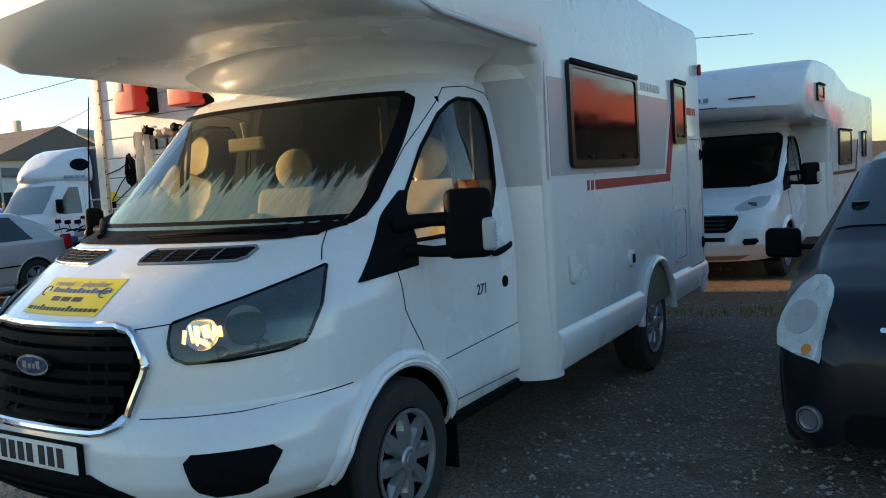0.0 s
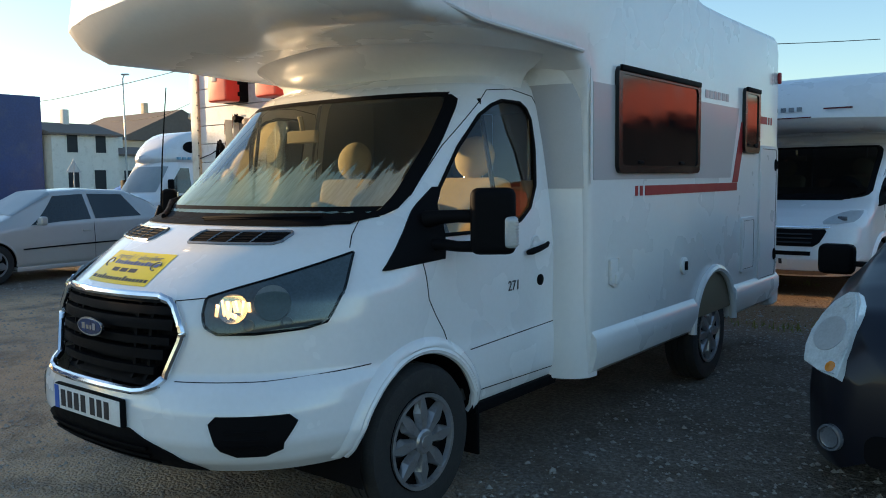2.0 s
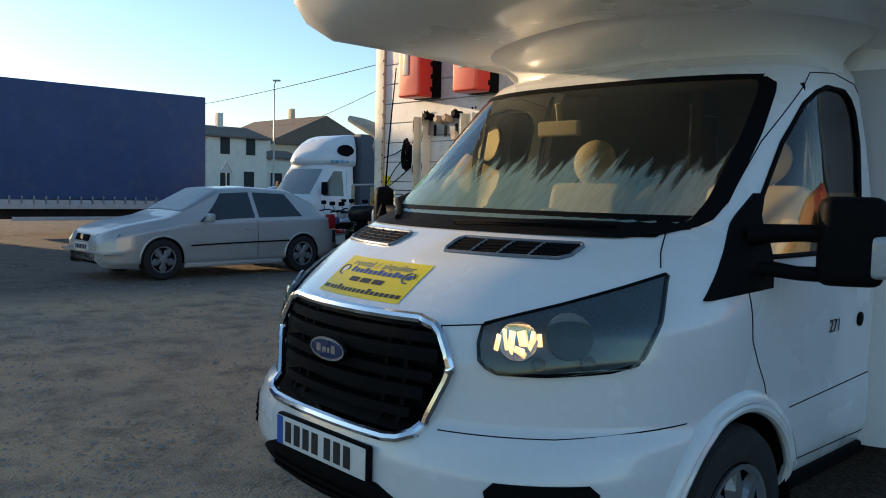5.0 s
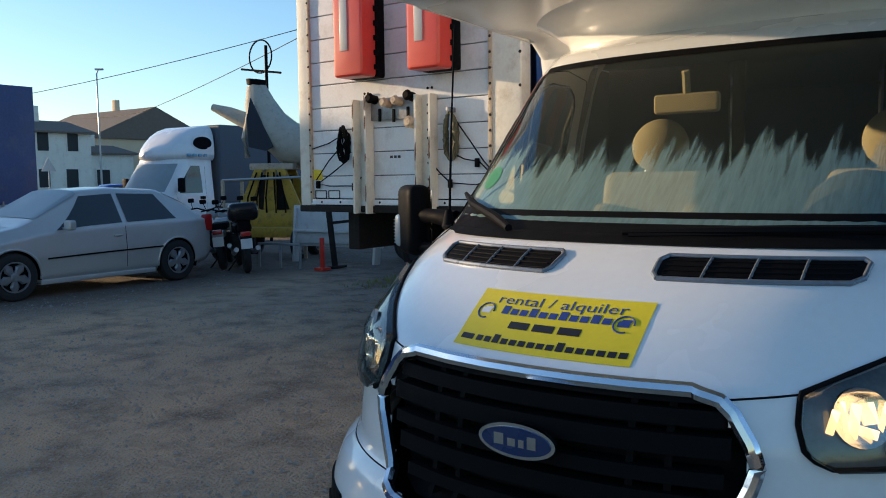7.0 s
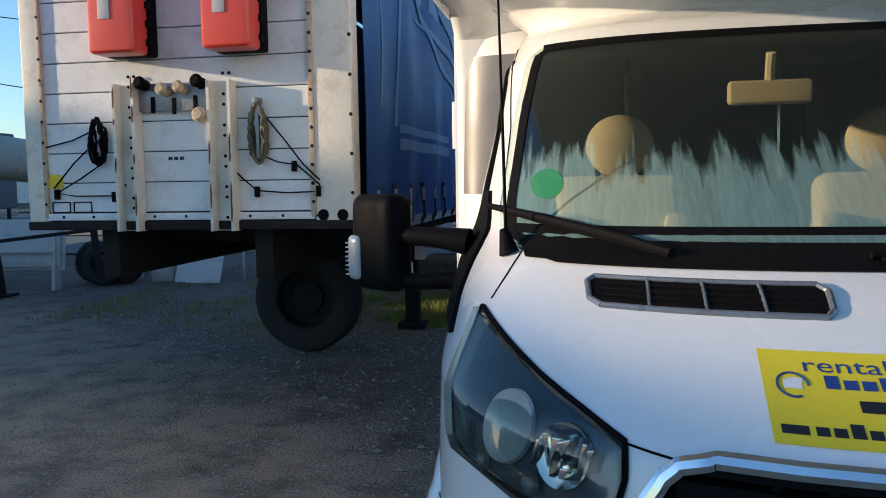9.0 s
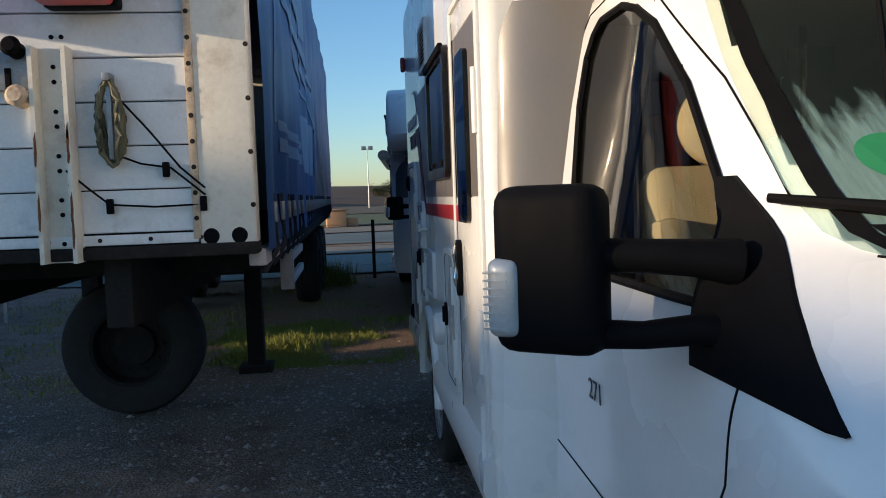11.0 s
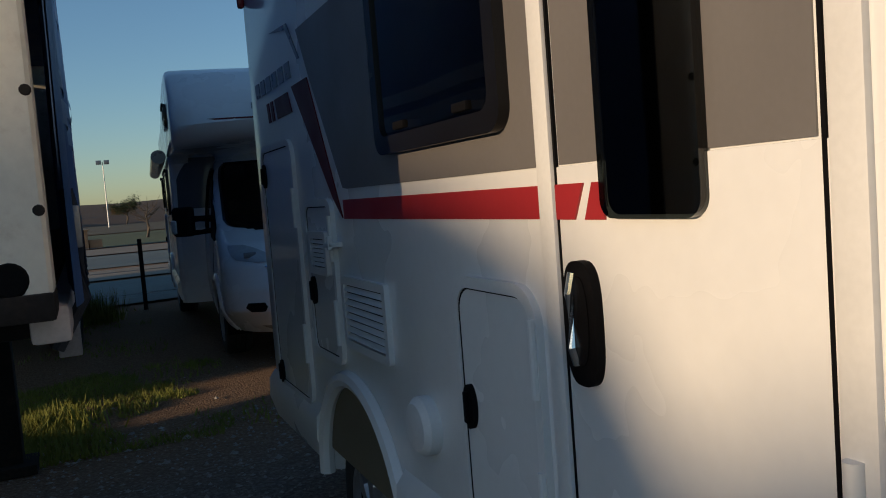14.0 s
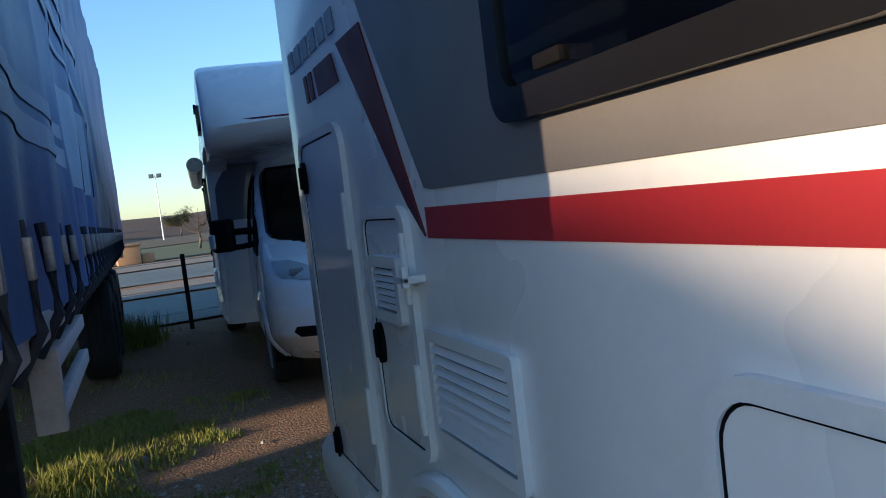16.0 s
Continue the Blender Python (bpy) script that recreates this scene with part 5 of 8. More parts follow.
# ---- curtain-sided trailer beside the motorhome ----
PLANK = mat("white trailer plank", (0.76, 0.77, 0.77), 0.4, vary=0.08, scale=3, fine=60, dirt=(0.30, 0.26, 0.20), dirt_amount=0.35, random_tint=0.05)
CREAM = mat("aged cream steel", (0.74, 0.71, 0.62), 0.45, vary=0.08, scale=4, fine=50, bump=0.0008, dirt=(0.30, 0.18, 0.09), dirt_amount=0.4)
RUST = mat("rusty rail", (0.52, 0.42, 0.30), 0.65, vary=0.2, scale=9, fine=70, bump=0.0015, dirt=(0.14, 0.06, 0.025), dirt_amount=0.8)
RUSTBROWN = mat("brown rust", (0.16, 0.065, 0.025), 0.9, vary=0.3, scale=30)
GRIME = mat("grimy chassis steel", (0.022, 0.020, 0.019), 0.85, vary=0.3, scale=6, fine=60, bump=0.003, spec=0.2, dirt=(0.07, 0.05, 0.035), dirt_amount=0.4)
TARP = mat("blue trailer curtain", (0.028, 0.080, 0.25), 0.5, vary=0.2, scale=2.2, fine=40, bump=0.002, dirt=(0.09, 0.12, 0.20), dirt_amount=0.35)
TARPWHITE = mat("faded white curtain print", (0.26, 0.33, 0.46), 0.6, vary=0.2, scale=5)
REDBOX = mat("red moulded plastic", (0.62, 0.045, 0.025), 0.38, vary=0.08, scale=6, coat=0.2)
HOSE = mat("olive rubber hose", (0.11, 0.105, 0.06), 0.6, vary=0.2, scale=30)
STRAP = mat("dark strap webbing", (0.03, 0.035, 0.05), 0.8, vary=0.2, scale=30)
PALE = mat("pale under-run guard", (0.50, 0.47, 0.48), 0.45, vary=0.12, scale=6, dirt=(0.2, 0.16, 0.13), dirt_amount=0.4)
WHITESHEET = mat("weathered white board", (0.60, 0.59, 0.56), 0.6, vary=0.12, scale=4, dirt=(0.25, 0.2, 0.14), dirt_amount=0.4)

F, XL, XR, ZB, ZT = 3.45, -4.14, -1.97, 1.26, 4.0
REAR = 16.6
tr = thing("curtain_trailer", "curtain-sided trailer with white planked front wall and blue curtain", "trailer", "trailers")


def bolts(parent, places, r=0.014, material=None):
    for p in places:
        bm = B()
        cyl(bm, (p[0], p[1], p[2]), (p[0], p[1] - 0.004, p[2]), r, r * 0.8, 10)
        part("bolt", bm, material or GRIME, parent)


n_planks = 14
for k in range(n_planks):
    bm = B()
    z0 = ZB + 0.085 + k * (ZT - ZB - 0.12) / n_planks
    box(bm, XL + 0.10, XR - 0.24, F, F + 0.03, z0 + 0.003, z0 + (ZT - ZB - 0.12) / n_planks - 0.003, 0.004, 1)
    part("plank", bm, PLANK, tr)
bm = B()
box(bm, XL + 0.05, XR - 0.05, F + 0.032, F + 0.06, ZB, ZT)
part("front_wall_core", bm, GRIME, tr)
bm = B()
box(bm, XR - 0.245, XR, F - 0.02, F + 0.12, ZB + 0.02, ZT, 0.02, 3)
post = part("corner_post", bm, CREAM, tr, "cream steel corner post with rusty edge")
bm = B()
box(bm, XR - 0.27, XR - 0.235, F - 0.026, F + 0.02, ZB + 0.05, ZT, 0.004)
part("edge_strip", bm, RUST, post, "rusty edge strip")
bolts(post, [(XR - 0.253, F - 0.026, 1.40 + 0.11 * k) for k in range(22)], 0.011)
bolts(post, [(XR - 0.012, F - 0.018, 1.45 + 0.23 * k) for k in range(11)], 0.012)
for x in (XR - 0.195, XR - 0.075):
    bm = B()
    cyl(bm, (x, F - 0.019, 1.32), (x, F - 0.024, 1.32), 0.036, 0.03, 18)
    part("buffer", bm, BLACK, post)
bm = B()
box(bm, XL, XL + 0.13, F - 0.02, F + 0.12, ZB + 0.02, ZT, 0.02, 3)
post2 = part("corner_post", bm, CREAM, tr, "cream steel corner post with rusty edge")
bm = B()
box(bm, XL + 0.12, XL + 0.145, F - 0.024, F + 0.02, ZB + 0.05, ZT, 0.004)
part("edge_strip", bm, RUST, post2)
bolts(post2, [(XL + 0.132, F - 0.024, 1.40 + 0.13 * k) for k in range(18)], 0.010)
bm = B()
box(bm, XL, XR, F - 0.03, F + 0.16, ZB - 0.025, ZB + 0.03, 0.008)
part("bottom_beam", bm, GRIME, tr, "grimy dark bottom beam")
bm = B()
box(bm, XL + 0.13, XR - 0.25, F - 0.022, F + 0.0, ZB + 0.036, ZB + 0.08, 0.004)
rail0 = part("white_rail", bm, PLANK, tr)
bolts(rail0, [(XL + 0.25 + 0.21 * k, F - 0.022, ZB + 0.058) for k in range(9)], 0.010)
# two upright channels with holes, coupling bracket between them
for x0, x1 in ((-3.47, -3.325), (-2.85, -2.70)):
    bm = B()
    slab(bm, [(x0, F - 0.004), (x0, F - 0.10), (x0 + 0.018, F - 0.10), (x0 + 0.018, F - 0.02), (x1 - 0.018, F - 0.02), (x1 - 0.018, F - 0.10), (x1, F - 0.10), (x1, F - 0.004)], Matrix.Translation((0, 0, ZB - 0.03)), 2.16 - ZB)
    ch = part("upright_channel", bm, CREAM, tr, "worn cream upright channel with bolt holes")
    for k in range(15):
        for xx in ((x0 + x1) / 2, x1 - 0.035):
            if (k + int(xx * 100)) % 3:
                bm = B()
                cyl(bm, (xx, F - 0.019, ZB + 0.05 + k * 0.062), (xx, F - 0.024, ZB + 0.05 + k * 0.062), 0.010, seg=10)
                part("hole", bm, BLACK, ch)
bm = B()
box(bm, -3.325, -2.85, F - 0.035, F - 0.02, 1.96, 2.13, 0.004)
br = part("coupling_bracket", bm, STEEL, tr, "grey bracket with air and power couplings")
for k, (x, z, r, c) in enumerate(((-3.28, 2.12, 0.035, BLACK), (-3.14, 2.08, 0.033, RUST), (-3.03, 2.09, 0.033, RUST), (-2.91, 2.12, 0.036, BLACK), (-2.90, 1.92, 0.04, RUST))):
    bm = B()
    cyl(bm, (x, F - 0.03, z), (x, F - 0.10, z + 0.01), r, r * 0.9, 16)
    cyl(bm, (x, F - 0.10, z + 0.01), (x, F - 0.125, z + 0.012), r * 1.15, r * 0.7, 16)
    part("coupling", bm, c, br)
for x, z in ((-3.23, 2.01), (-3.09, 2.0), (-2.95, 2.01)):
    bm = B()
    box(bm, x - 0.012, x + 0.012, F - 0.045, F - 0.033, z - 0.06, z + 0.04, 0.003)
    part("lever", bm, BLACK, br)
bm = B()
box(bm, -3.17, -3.05, F - 0.002, F + 0.001, 1.66, 1.69)
lab = part("notice_plate", bm, WHITEINK, tr, "small white notice with dark bars")
for k in range(3):
    bm = B()
    box(bm, -3.162 + k * 0.038, -3.135 + k * 0.038, F - 0.0045, F - 0.0025, 1.665, 1.685)
    part("notice_bar", bm, BLACKINK, lab)


bm = B()
slab(bm, [(0, 0), (0.11, 0.0), (0.10, 0.085), (0.01, 0.09)], Matrix(((1, 0, 0, -4.0), (0, 0, -1, F - 0.002), (0, 1, 0, 1.50), (0, 0, 0, 1))), 0.003)
part("yellow_sticker", bm, YELLOW, tr, "torn yellow sticker", smooth=False)
for x in (-3.98, -3.83):
    bm = B()
    ring_slab(bm, rounded(0.13, 0.07, 0.008, 3), rounded(0.115, 0.055, 0.006, 3, x0=0.0075, y0=0.0075), Matrix(((1, 0, 0, x), (0, 0, -1, F - 0.002), (0, 1, 0, 1.345), (0, 0, 0, 1))), 0.004)
    part("card_holder", bm, GRIME, tr)
r_rust = random.Random(21)
for x0, x1 in ((-3.47, -3.325), (-2.85, -2.70)):
    for k in range(7):
        bm = B()
        x = r_rust.choice((x0 + 0.004, x1 - 0.016))
        z, h_ = r_rust.uniform(1.28, 2.05), r_rust.uniform(0.03, 0.16)
        slab(bm, [(0, 0), (0.006, -0.01), (0.012, h_ * 0.4), (0.009, h_), (0.002, h_ * 0.8)], Matrix(((1, 0, 0, x), (0, 0, -1, F - 0.1), (0, 1, 0, z), (0, 0, 0, 1))), 0.0025)
        part("rust_run", bm, RUSTBROWN, tr, smooth=False)


def coil(x, z, w, h, turns, material, seed):
    r = random.Random(seed)
    bm = B()
    pts = []
    for k in range(turns * 22):
        a = 2 * math.pi * k / 22
        j = r.uniform(-0.012, 0.012)
        t = (k // 22) / turns
        pts.append((x + (w * (0.75 + 0.3 * t) + j) * math.sin(a), F - 0.045 - 0.02 * math.sin(k * 0.31) + 0.012 * j, z + (h + j) * math.cos(a) - 0.03 * t))
    tube(bm, pts, 0.009, 6)
    return bm


c1 = part("hose_coil", coil(-2.55, 1.83, 0.052, 0.17, 7, HOSE, 3), HOSE, tr, "olive hose coiled on a hook")
c2 = part("hose_coil", coil(-3.61, 1.80, 0.045, 0.13, 7, HOSE, 5), BLACK, tr, "dark hose coiled on a hook")
bm = B()
box(bm, -2.565, -2.535, F - 0.09, F, 1.985, 2.02, 0.006)
box(bm, -2.56, -2.54, F - 0.06, F - 0.03, 1.66, 2.0, 0.004)
part("hook", bm, STEEL, tr)
for pts in ([(-2.54, 1.68), (-2.44, 1.64), (-2.32, 1.62), (-2.18, 1.50)], [(-2.52, 1.92), (-2.40, 1.78), (-2.28, 1.62), (-2.18, 1.53)], [(-2.75, 1.62), (-2.66, 1.54), (-2.58, 1.47), (-2.39, 1.455), (-2.18, 1.46)],
            [(-3.59, 1.66), (-3.75, 1.56), (-3.93, 1.47), (-3.79, 1.45), (-3.53, 1.45), (-3.44, 1.52)], [(-3.99, 1.76), (-3.79, 1.80), (-3.65, 1.86)], [(-3.95, 1.50), (-3.79, 1.66), (-3.65, 1.78)]):
    bm = B()
    tube(bm, [(x, F - 0.02 - 0.01 * (i % 2), z) for i, (x, z) in enumerate(pts)], 0.005, 6)
    part("cord", bm, BLACK, tr, "thin black cord")
for x, z in ((-2.58, 1.47), (-2.19, 1.47), (-3.53, 1.45), (-3.93, 1.47), (-2.34, 1.62)):
    bm = B()
    box(bm, x - 0.014, x + 0.014, F - 0.035, F - 0.004, z - 0.04, z + 0.025, 0.006)
    part("cord_hook", bm, BLACK, tr)
# red cabinets high on the front wall
for x0, x1 in ((-3.50, -3.205), (-2.785, -2.49)):
    rb = thing("extinguisher_box", "red plastic fire extinguisher box on trailer wall", "extinguisher box", "extinguisher boxes")
    bm = B()
    box(bm, x0, x1, F - 0.27, F - 0.09, 2.285, 2.99, 0.035, 3)
    part("door", bm, REDBOX, rb)
    bm = B()
    box(bm, x0 + 0.005, x1 + 0.01, F - 0.10, F, 2.285, 2.99, 0.02, 2)
    part("body", bm, BLACK, rb, "black rear half")
    bm = B()
    box(bm, x0 + 0.08, x0 + 0.155, F - 0.276, F - 0.268, 2.48, 2.92, 0.004)
    part("sight_window", bm, SILVERBAND, rb, "grey sight window")
    for k in range(6):
        bm = B()
        box(bm, x1 - 0.004, x1 + 0.014, F - 0.13, F - 0.085, 2.34 + k * 0.11, 2.38 + k * 0.11, 0.004)
        part("clip", bm, BLACK, rb)
# side curtains
def drape(y, z):
    """How far the curtain stands out of the trailer's side."""
    f = (z - ZB + 0.02) / (ZT - 0.06 - ZB)
    return 0.030 + 0.016 * math.sin(y * 7.0 + 0.6 * math.sin(z * 2)) * (1 - 0.85 * f) + 0.022 * noise.noise((y * 1.3, z * 1.1, 0.3)) + 0.010 * noise.noise((y * 5, z * 2.3, 1.3))


for sx, name in ((XR, "curtain"), (XL, "curtain")):
    out = 1 if sx == XR else -1
    bm = B()
    rows = []
    for j in range(13):
        z = ZB - 0.02 + (ZT - 0.06 - ZB) * j / 12
        row = []
        for i in range(260):
            y = F + 0.13 + (REAR - F - 0.13) * i / 259
            row.append((sx + out * drape(y, z), y, z))
        rows.append(row)
    grid(bm, rows)
    cu = part(name, bm, TARP, tr, "rippled dark blue curtain with pale lettering shapes")
    if out < 0:
        continue
    for y0, y1, z0, z1 in ((4.1, 4.3, 2.9, 3.5), (4.4, 4.6, 2.9, 3.5), (4.75, 5.3, 2.9, 3.5), (5.5, 6.0, 2.9, 3.5), (6.2, 6.7, 2.9, 3.5), (6.9, 7.5, 2.9, 3.5), (4.5, 6.4, 1.86, 1.92), (4.5, 6.4, 1.74, 1.82), (6.9, 7.5, 1.7, 2.2), (7.7, 8.2, 1.7, 2.2), (8.4, 8.9, 1.7, 2.2), (4.4, 4.46, 1.9, 2.9), (3.9, 3.95, 2.0, 2.8)):
        bm = B()
        n = max(2, int((y1 - y0) / 0.05))
        nz = max(2, int((z1 - z0) / 0.06))
        rows = []
        for z in [z0 + (z1 - z0) * j / nz for j in range(nz + 1)]:
            ys_ = [y0 + (y1 - y0) * i / n + (z - z0) * 0.12 for i in range(n + 1)]
            rows.append([(sx + drape(y, z) + 0.004, y, z) for y in ys_])
        grid(bm, rows)
        part("print_bar", bm, TARPWHITE, cu)
    # long curved flourishes of the faded print
    for ya, za, yb, zb, bow, w in ((3.7, 3.7, 7.6, 2.35, -0.35, 0.05), (3.9, 3.85, 9.0, 2.6, -0.30, 0.10), (5.0, 2.75, 8.8, 2.1, 0.2, 0.06)):
        rows = [[], []]
        for i in range(61):
            f = i / 60
            y, z = ya + (yb - ya) * f, za + (zb - za) * f + bow * math.sin(math.pi * f)
            h_ = w * (0.3 + math.sin(math.pi * f))
            rows[0].append((sx + drape(y, z - h_ / 2) + 0.010, y, z - h_ / 2))
            rows[1].append((sx + drape(y, z + h_ / 2) + 0.010, y, z + h_ / 2))
        bm = B()
        grid(bm, rows)
        part("print_flourish", bm, TARPWHITE, cu)
    for k in range(26):
        y = F + 0.35 + k * 0.46
        bm = B()
        tube(bm, [(sx + 0.035, y, 1.50), (sx + 0.045, y + 0.01, 1.36), (sx + 0.05, y + 0.02, 1.24), (sx - 0.02, y + 0.03, 1.12)], 0.016, 6)
        st_ = part("strap", bm, STRAP, tr)
        bm = B()
        box(bm, sx + 0.035, sx + 0.06, y - 0.02, y + 0.02, 1.36, 1.46, 0.006)
        part("buckle", bm, STEEL, st_, "steel strap buckle")
bm = B()
box(bm, XR - 0.06, XR + 0.02, F + 0.12, REAR, ZB - 0.09, ZB - 0.01, 0.012)
part("side_rail", bm, PALE, tr, "pale side rail under the curtain")
bm = B()
box(bm, XL, XR, F, REAR, ZT - 0.05, ZT, 0.02)
part("roof", bm, TARP, tr)
bm = B()
box(bm, XL + 0.02, XR - 0.02, F + 0.1, REAR, ZB - 0.02, ZB + 0.02)
part("deck", bm, GRIME, tr)
for x in (-3.65, -2.6):
    bm = B()
    box(bm, x - 0.06, x + 0.06, F + 0.1, REAR - 0.2, 0.92, ZB - 0.02, 0.01)
    part("chassis_beam", bm, GRIME, tr)
for k in range(9):
    bm = B()
    box(bm, XL + 0.05, XR - 0.05, F + 0.8 + k * 1.4, F + 0.9 + k * 1.4, 1.10, ZB - 0.02, 0.008)
    part("cross_member", bm, GRIME, tr)
for x in (-3.75, -2.42):
    bm = B()
    box(bm, x - 0.07, x + 0.07, 6.85, 6.99, 0.06, 1.2, 0.012)
    leg = part("landing_leg", bm, GRIME, tr)
    bm = B()
    box(bm, x - 0.14, x + 0.14, 6.78, 7.06, 0.0, 0.06, 0.01)
    part("foot", bm, GRIME, leg)
# under-run guard panels
for y0, y1 in ((5.4, 6.7),):
    bm = B()
    box(bm, XR - 0.04, XR + 0.0, y0, y1, 1.04, 1.10, 0.008)
    g = part("side_guard", bm, PALE, tr, "pale metal under-run guard")
    bm = B()
    box(bm, XR - 0.04, XR + 0.0, y0, y1, 0.88, 0.94, 0.008)
    part("lower_bar", bm, PALE, g)
    bm = B()
    box(bm, XR - 0.08, XR + 0.01, y0 - 0.03, y0 + 0.02, 0.86, 1.12, 0.008)
    part("end_plate", bm, PALE, g)
for y in (11.6, 12.9, 14.2):
    for x in (-2.2, -4.05):
        tyre_and_cover(tr, x, y, 1 if x > -3 else -1, r=0.5, w=0.34, spokes=10, rim_r=0.28, material=GRIME, label="grimy steel wheel")
    bm = B()
    cyl(bm, (-4.0, y, 0.5), (-2.2, y, 0.5), 0.07)
    part("axle", bm, GRIME, tr)
bm = B()
box(bm, XL, XR, REAR - 0.08, REAR, ZB - 0.2, ZT, 0.01)
part("rear_wall", bm, CREAM, tr)

# wheel that stands under the trailer, its face to the front
sw = thing("spare_wheel", "large black spare truck wheel standing on the ground", "wheel")
m_ = Matrix.Translation((-3.12, 5.75, 0.48)) @ Matrix.Rotation(radians(90), 4, "X")
bm = B()
lathe(bm, [(0.27, -0.14), (0.40, -0.15), (0.46, -0.13), (0.48, -0.08), (0.48, 0.08), (0.46, 0.13), (0.40, 0.15), (0.28, 0.13), (0.27, -0.14)], m_, 48)
tyre = part("tyre", bm, RUBBER, sw)
bm = B()
lathe(bm, [(0.275, 0.11), (0.28, 0.135), (0.255, 0.13), (0.24, 0.02), (0.15, 0.0), (0.14, 0.05), (0.0, 0.05)], m_, 40)
rim = part("rim", bm, GRIME, tyre, "dull steel rim")
for k in range(10):
    bm = B()
    a = 2 * math.pi * k / 10
    cyl(bm, m_ @ Vector((0.19 * math.cos(a), 0.19 * math.sin(a), 0.0)), m_ @ Vector((0.19 * math.cos(a), 0.19 * math.sin(a), 0.03)), 0.016, seg=8)
    part("wheel_nut", bm, GRIME, rim)

# ---- second motorhome behind ----
D_SCREEN = [(1.22, -0.66, 0.66), (1.24, -0.80, 0.80), (1.27, -0.86, 0.86), (1.32, -0.885, 0.885), (1.75, -0.85, 0.85), (1.86, -0.82, 0.82), (1.90, -0.78, 0.78)]
D_GLASS = [(1.20, 1.20, 1.8), (1.26, 1.17, 1.95), (1.45, 1.22, 2.02), (1.70, 1.45, 2.04), (1.84, 1.66, 2.0)]
m2, cab2 = motorhome("motorhome", "white over-cab motorhome with dark windscreen, parked behind", DUCATO, 1.27, 6.6, 0.42, 2.04, 2.60, 2.83, 2.24, 4.6, D_SCREEN, D_GLASS)
fr2 = cab2.front()


def front_patch(levels, off, material, name, parent, label="", thick=0.008, n=18):
    bm = B()
    patch(bm, fr2, levels, off, n, thick)
    return part(name, bm, material, parent, label)


g2 = front_patch([(0.66, -0.52, 0.52), (0.70, -0.58, 0.58), (0.84, -0.64, 0.64), (0.87, -0.62, 0.62)], 0.006, BLACK, "grille", m2, "black grille with round badge")
front_patch([(0.885, -0.66, 0.66), (0.905, -0.66, 0.66)], 0.012, CHROME, "chrome_strip", g2)
for z in (0.70, 0.75, 0.80):
    front_patch([(z, -0.5, 0.5), (z + 0.018, -0.5, 0.5)], 0.016, GLOSSBLACK, "slat", g2)
bm = B()
p = fr2(0.0, 0.77, 0.03)
cyl(bm, p, p + Vector((0, 0.03, 0)), 0.06, seg=24)
part("badge", bm, CHROME, g2)
front_patch([(0.55, -0.50, 0.50), (0.60, -0.50, 0.50)], 0.008, BLACK, "intake", m2)
front_patch([(0.30, -0.60, 0.60), (0.36, -0.72, 0.72)], 0.010, STEEL, "bumper_lip", m2, "grey bumper lip")
pl2 = front_patch([(0.42, -0.26, 0.26), (0.525, -0.26, 0.26)], 0.016, PLATE, "number_plate", m2)
for k in range(7):
    front_patch([(0.44, -0.19 + k * 0.06, -0.155 + k * 0.06), (0.505, -0.19 + k * 0.06, -0.155 + k * 0.06)], 0.018, BLACKINK, "plate_bar", pl2, n=2, thick=0.001)
for s in (-1, 1):
    lv = [(0.93, 0.60, 0.72), (0.95, 0.58, 0.86), (1.0, 0.62, 0.905), (1.06, 0.72, 0.915), (1.09, 0.80, 0.91)]
    hl2 = front_patch([(z, min(s * a, s * b), max(s * a, s * b)) for z, a, b in lv], 0.008, LENS, "headlight", m2, "clear swept headlight")
    bm = B()
    p = fr2(s * 0.76, 1.0, 0.012)
    box(bm, p.x - 0.05, p.x + 0.05, p.y - 0.01, p.y + 0.01, p.z - 0.025, p.z + 0.025, 0.008)
    part("lamp_unit", bm, LAMPDARK, hl2)
    lv = [(0.50, 0.70, 0.80), (0.54, 0.68, 0.84), (0.58, 0.70, 0.82)]
    front_patch([(z, min(s * a, s * b), max(s * a, s * b)) for z, a, b in lv], 0.008, BLACK, "fog_recess", m2)
    mirror(m2, cab2, s)
    fl2 = cab2.flank(s)
    seam(m2, fl2, [(1.05, 1.15), (1.10, 0.95), (1.20, 0.80)])
    seam(m2, fl2, [(2.18, 0.46), (2.2, 0.9), (2.18, 1.75), (2.0, 1.88), (1.7, 1.85), (1.2, 1.5)])
    side_window(m2, s, 1.27, 2.9, 4.0, 1.40, 1.95)
    side_window(m2, s, 1.27, 5.2, 5.6, 1.50, 1.95)
    side_window(m2, s, 1.27, 1.35, 1.80, 2.28, 2.52)
    decal(m2, s, 1.27, [(2.5, 1.26), (4.6, 1.26), (4.6, 1.31), (2.5, 1.31)], DARKRED, "wine_stripe")
    decal(m2, s, 1.27, [(4.5, 1.315), (4.6, 1.315), (4.85, 1.8), (4.75, 1.8)], DARKRED, "wine_stripe")
    decal(m2, s, 1.27, [(4.05, 1.40), (4.5, 1.40), (4.68, 1.80), (4.05, 1.80)], SILVERBAND, "grey_band")
    side_hatch(m2, s, 1.27, 5.6, 6.2, 0.6, 1.4, "locker_door", "tall white locker door")
# stripes and name shapes on the bunk nose


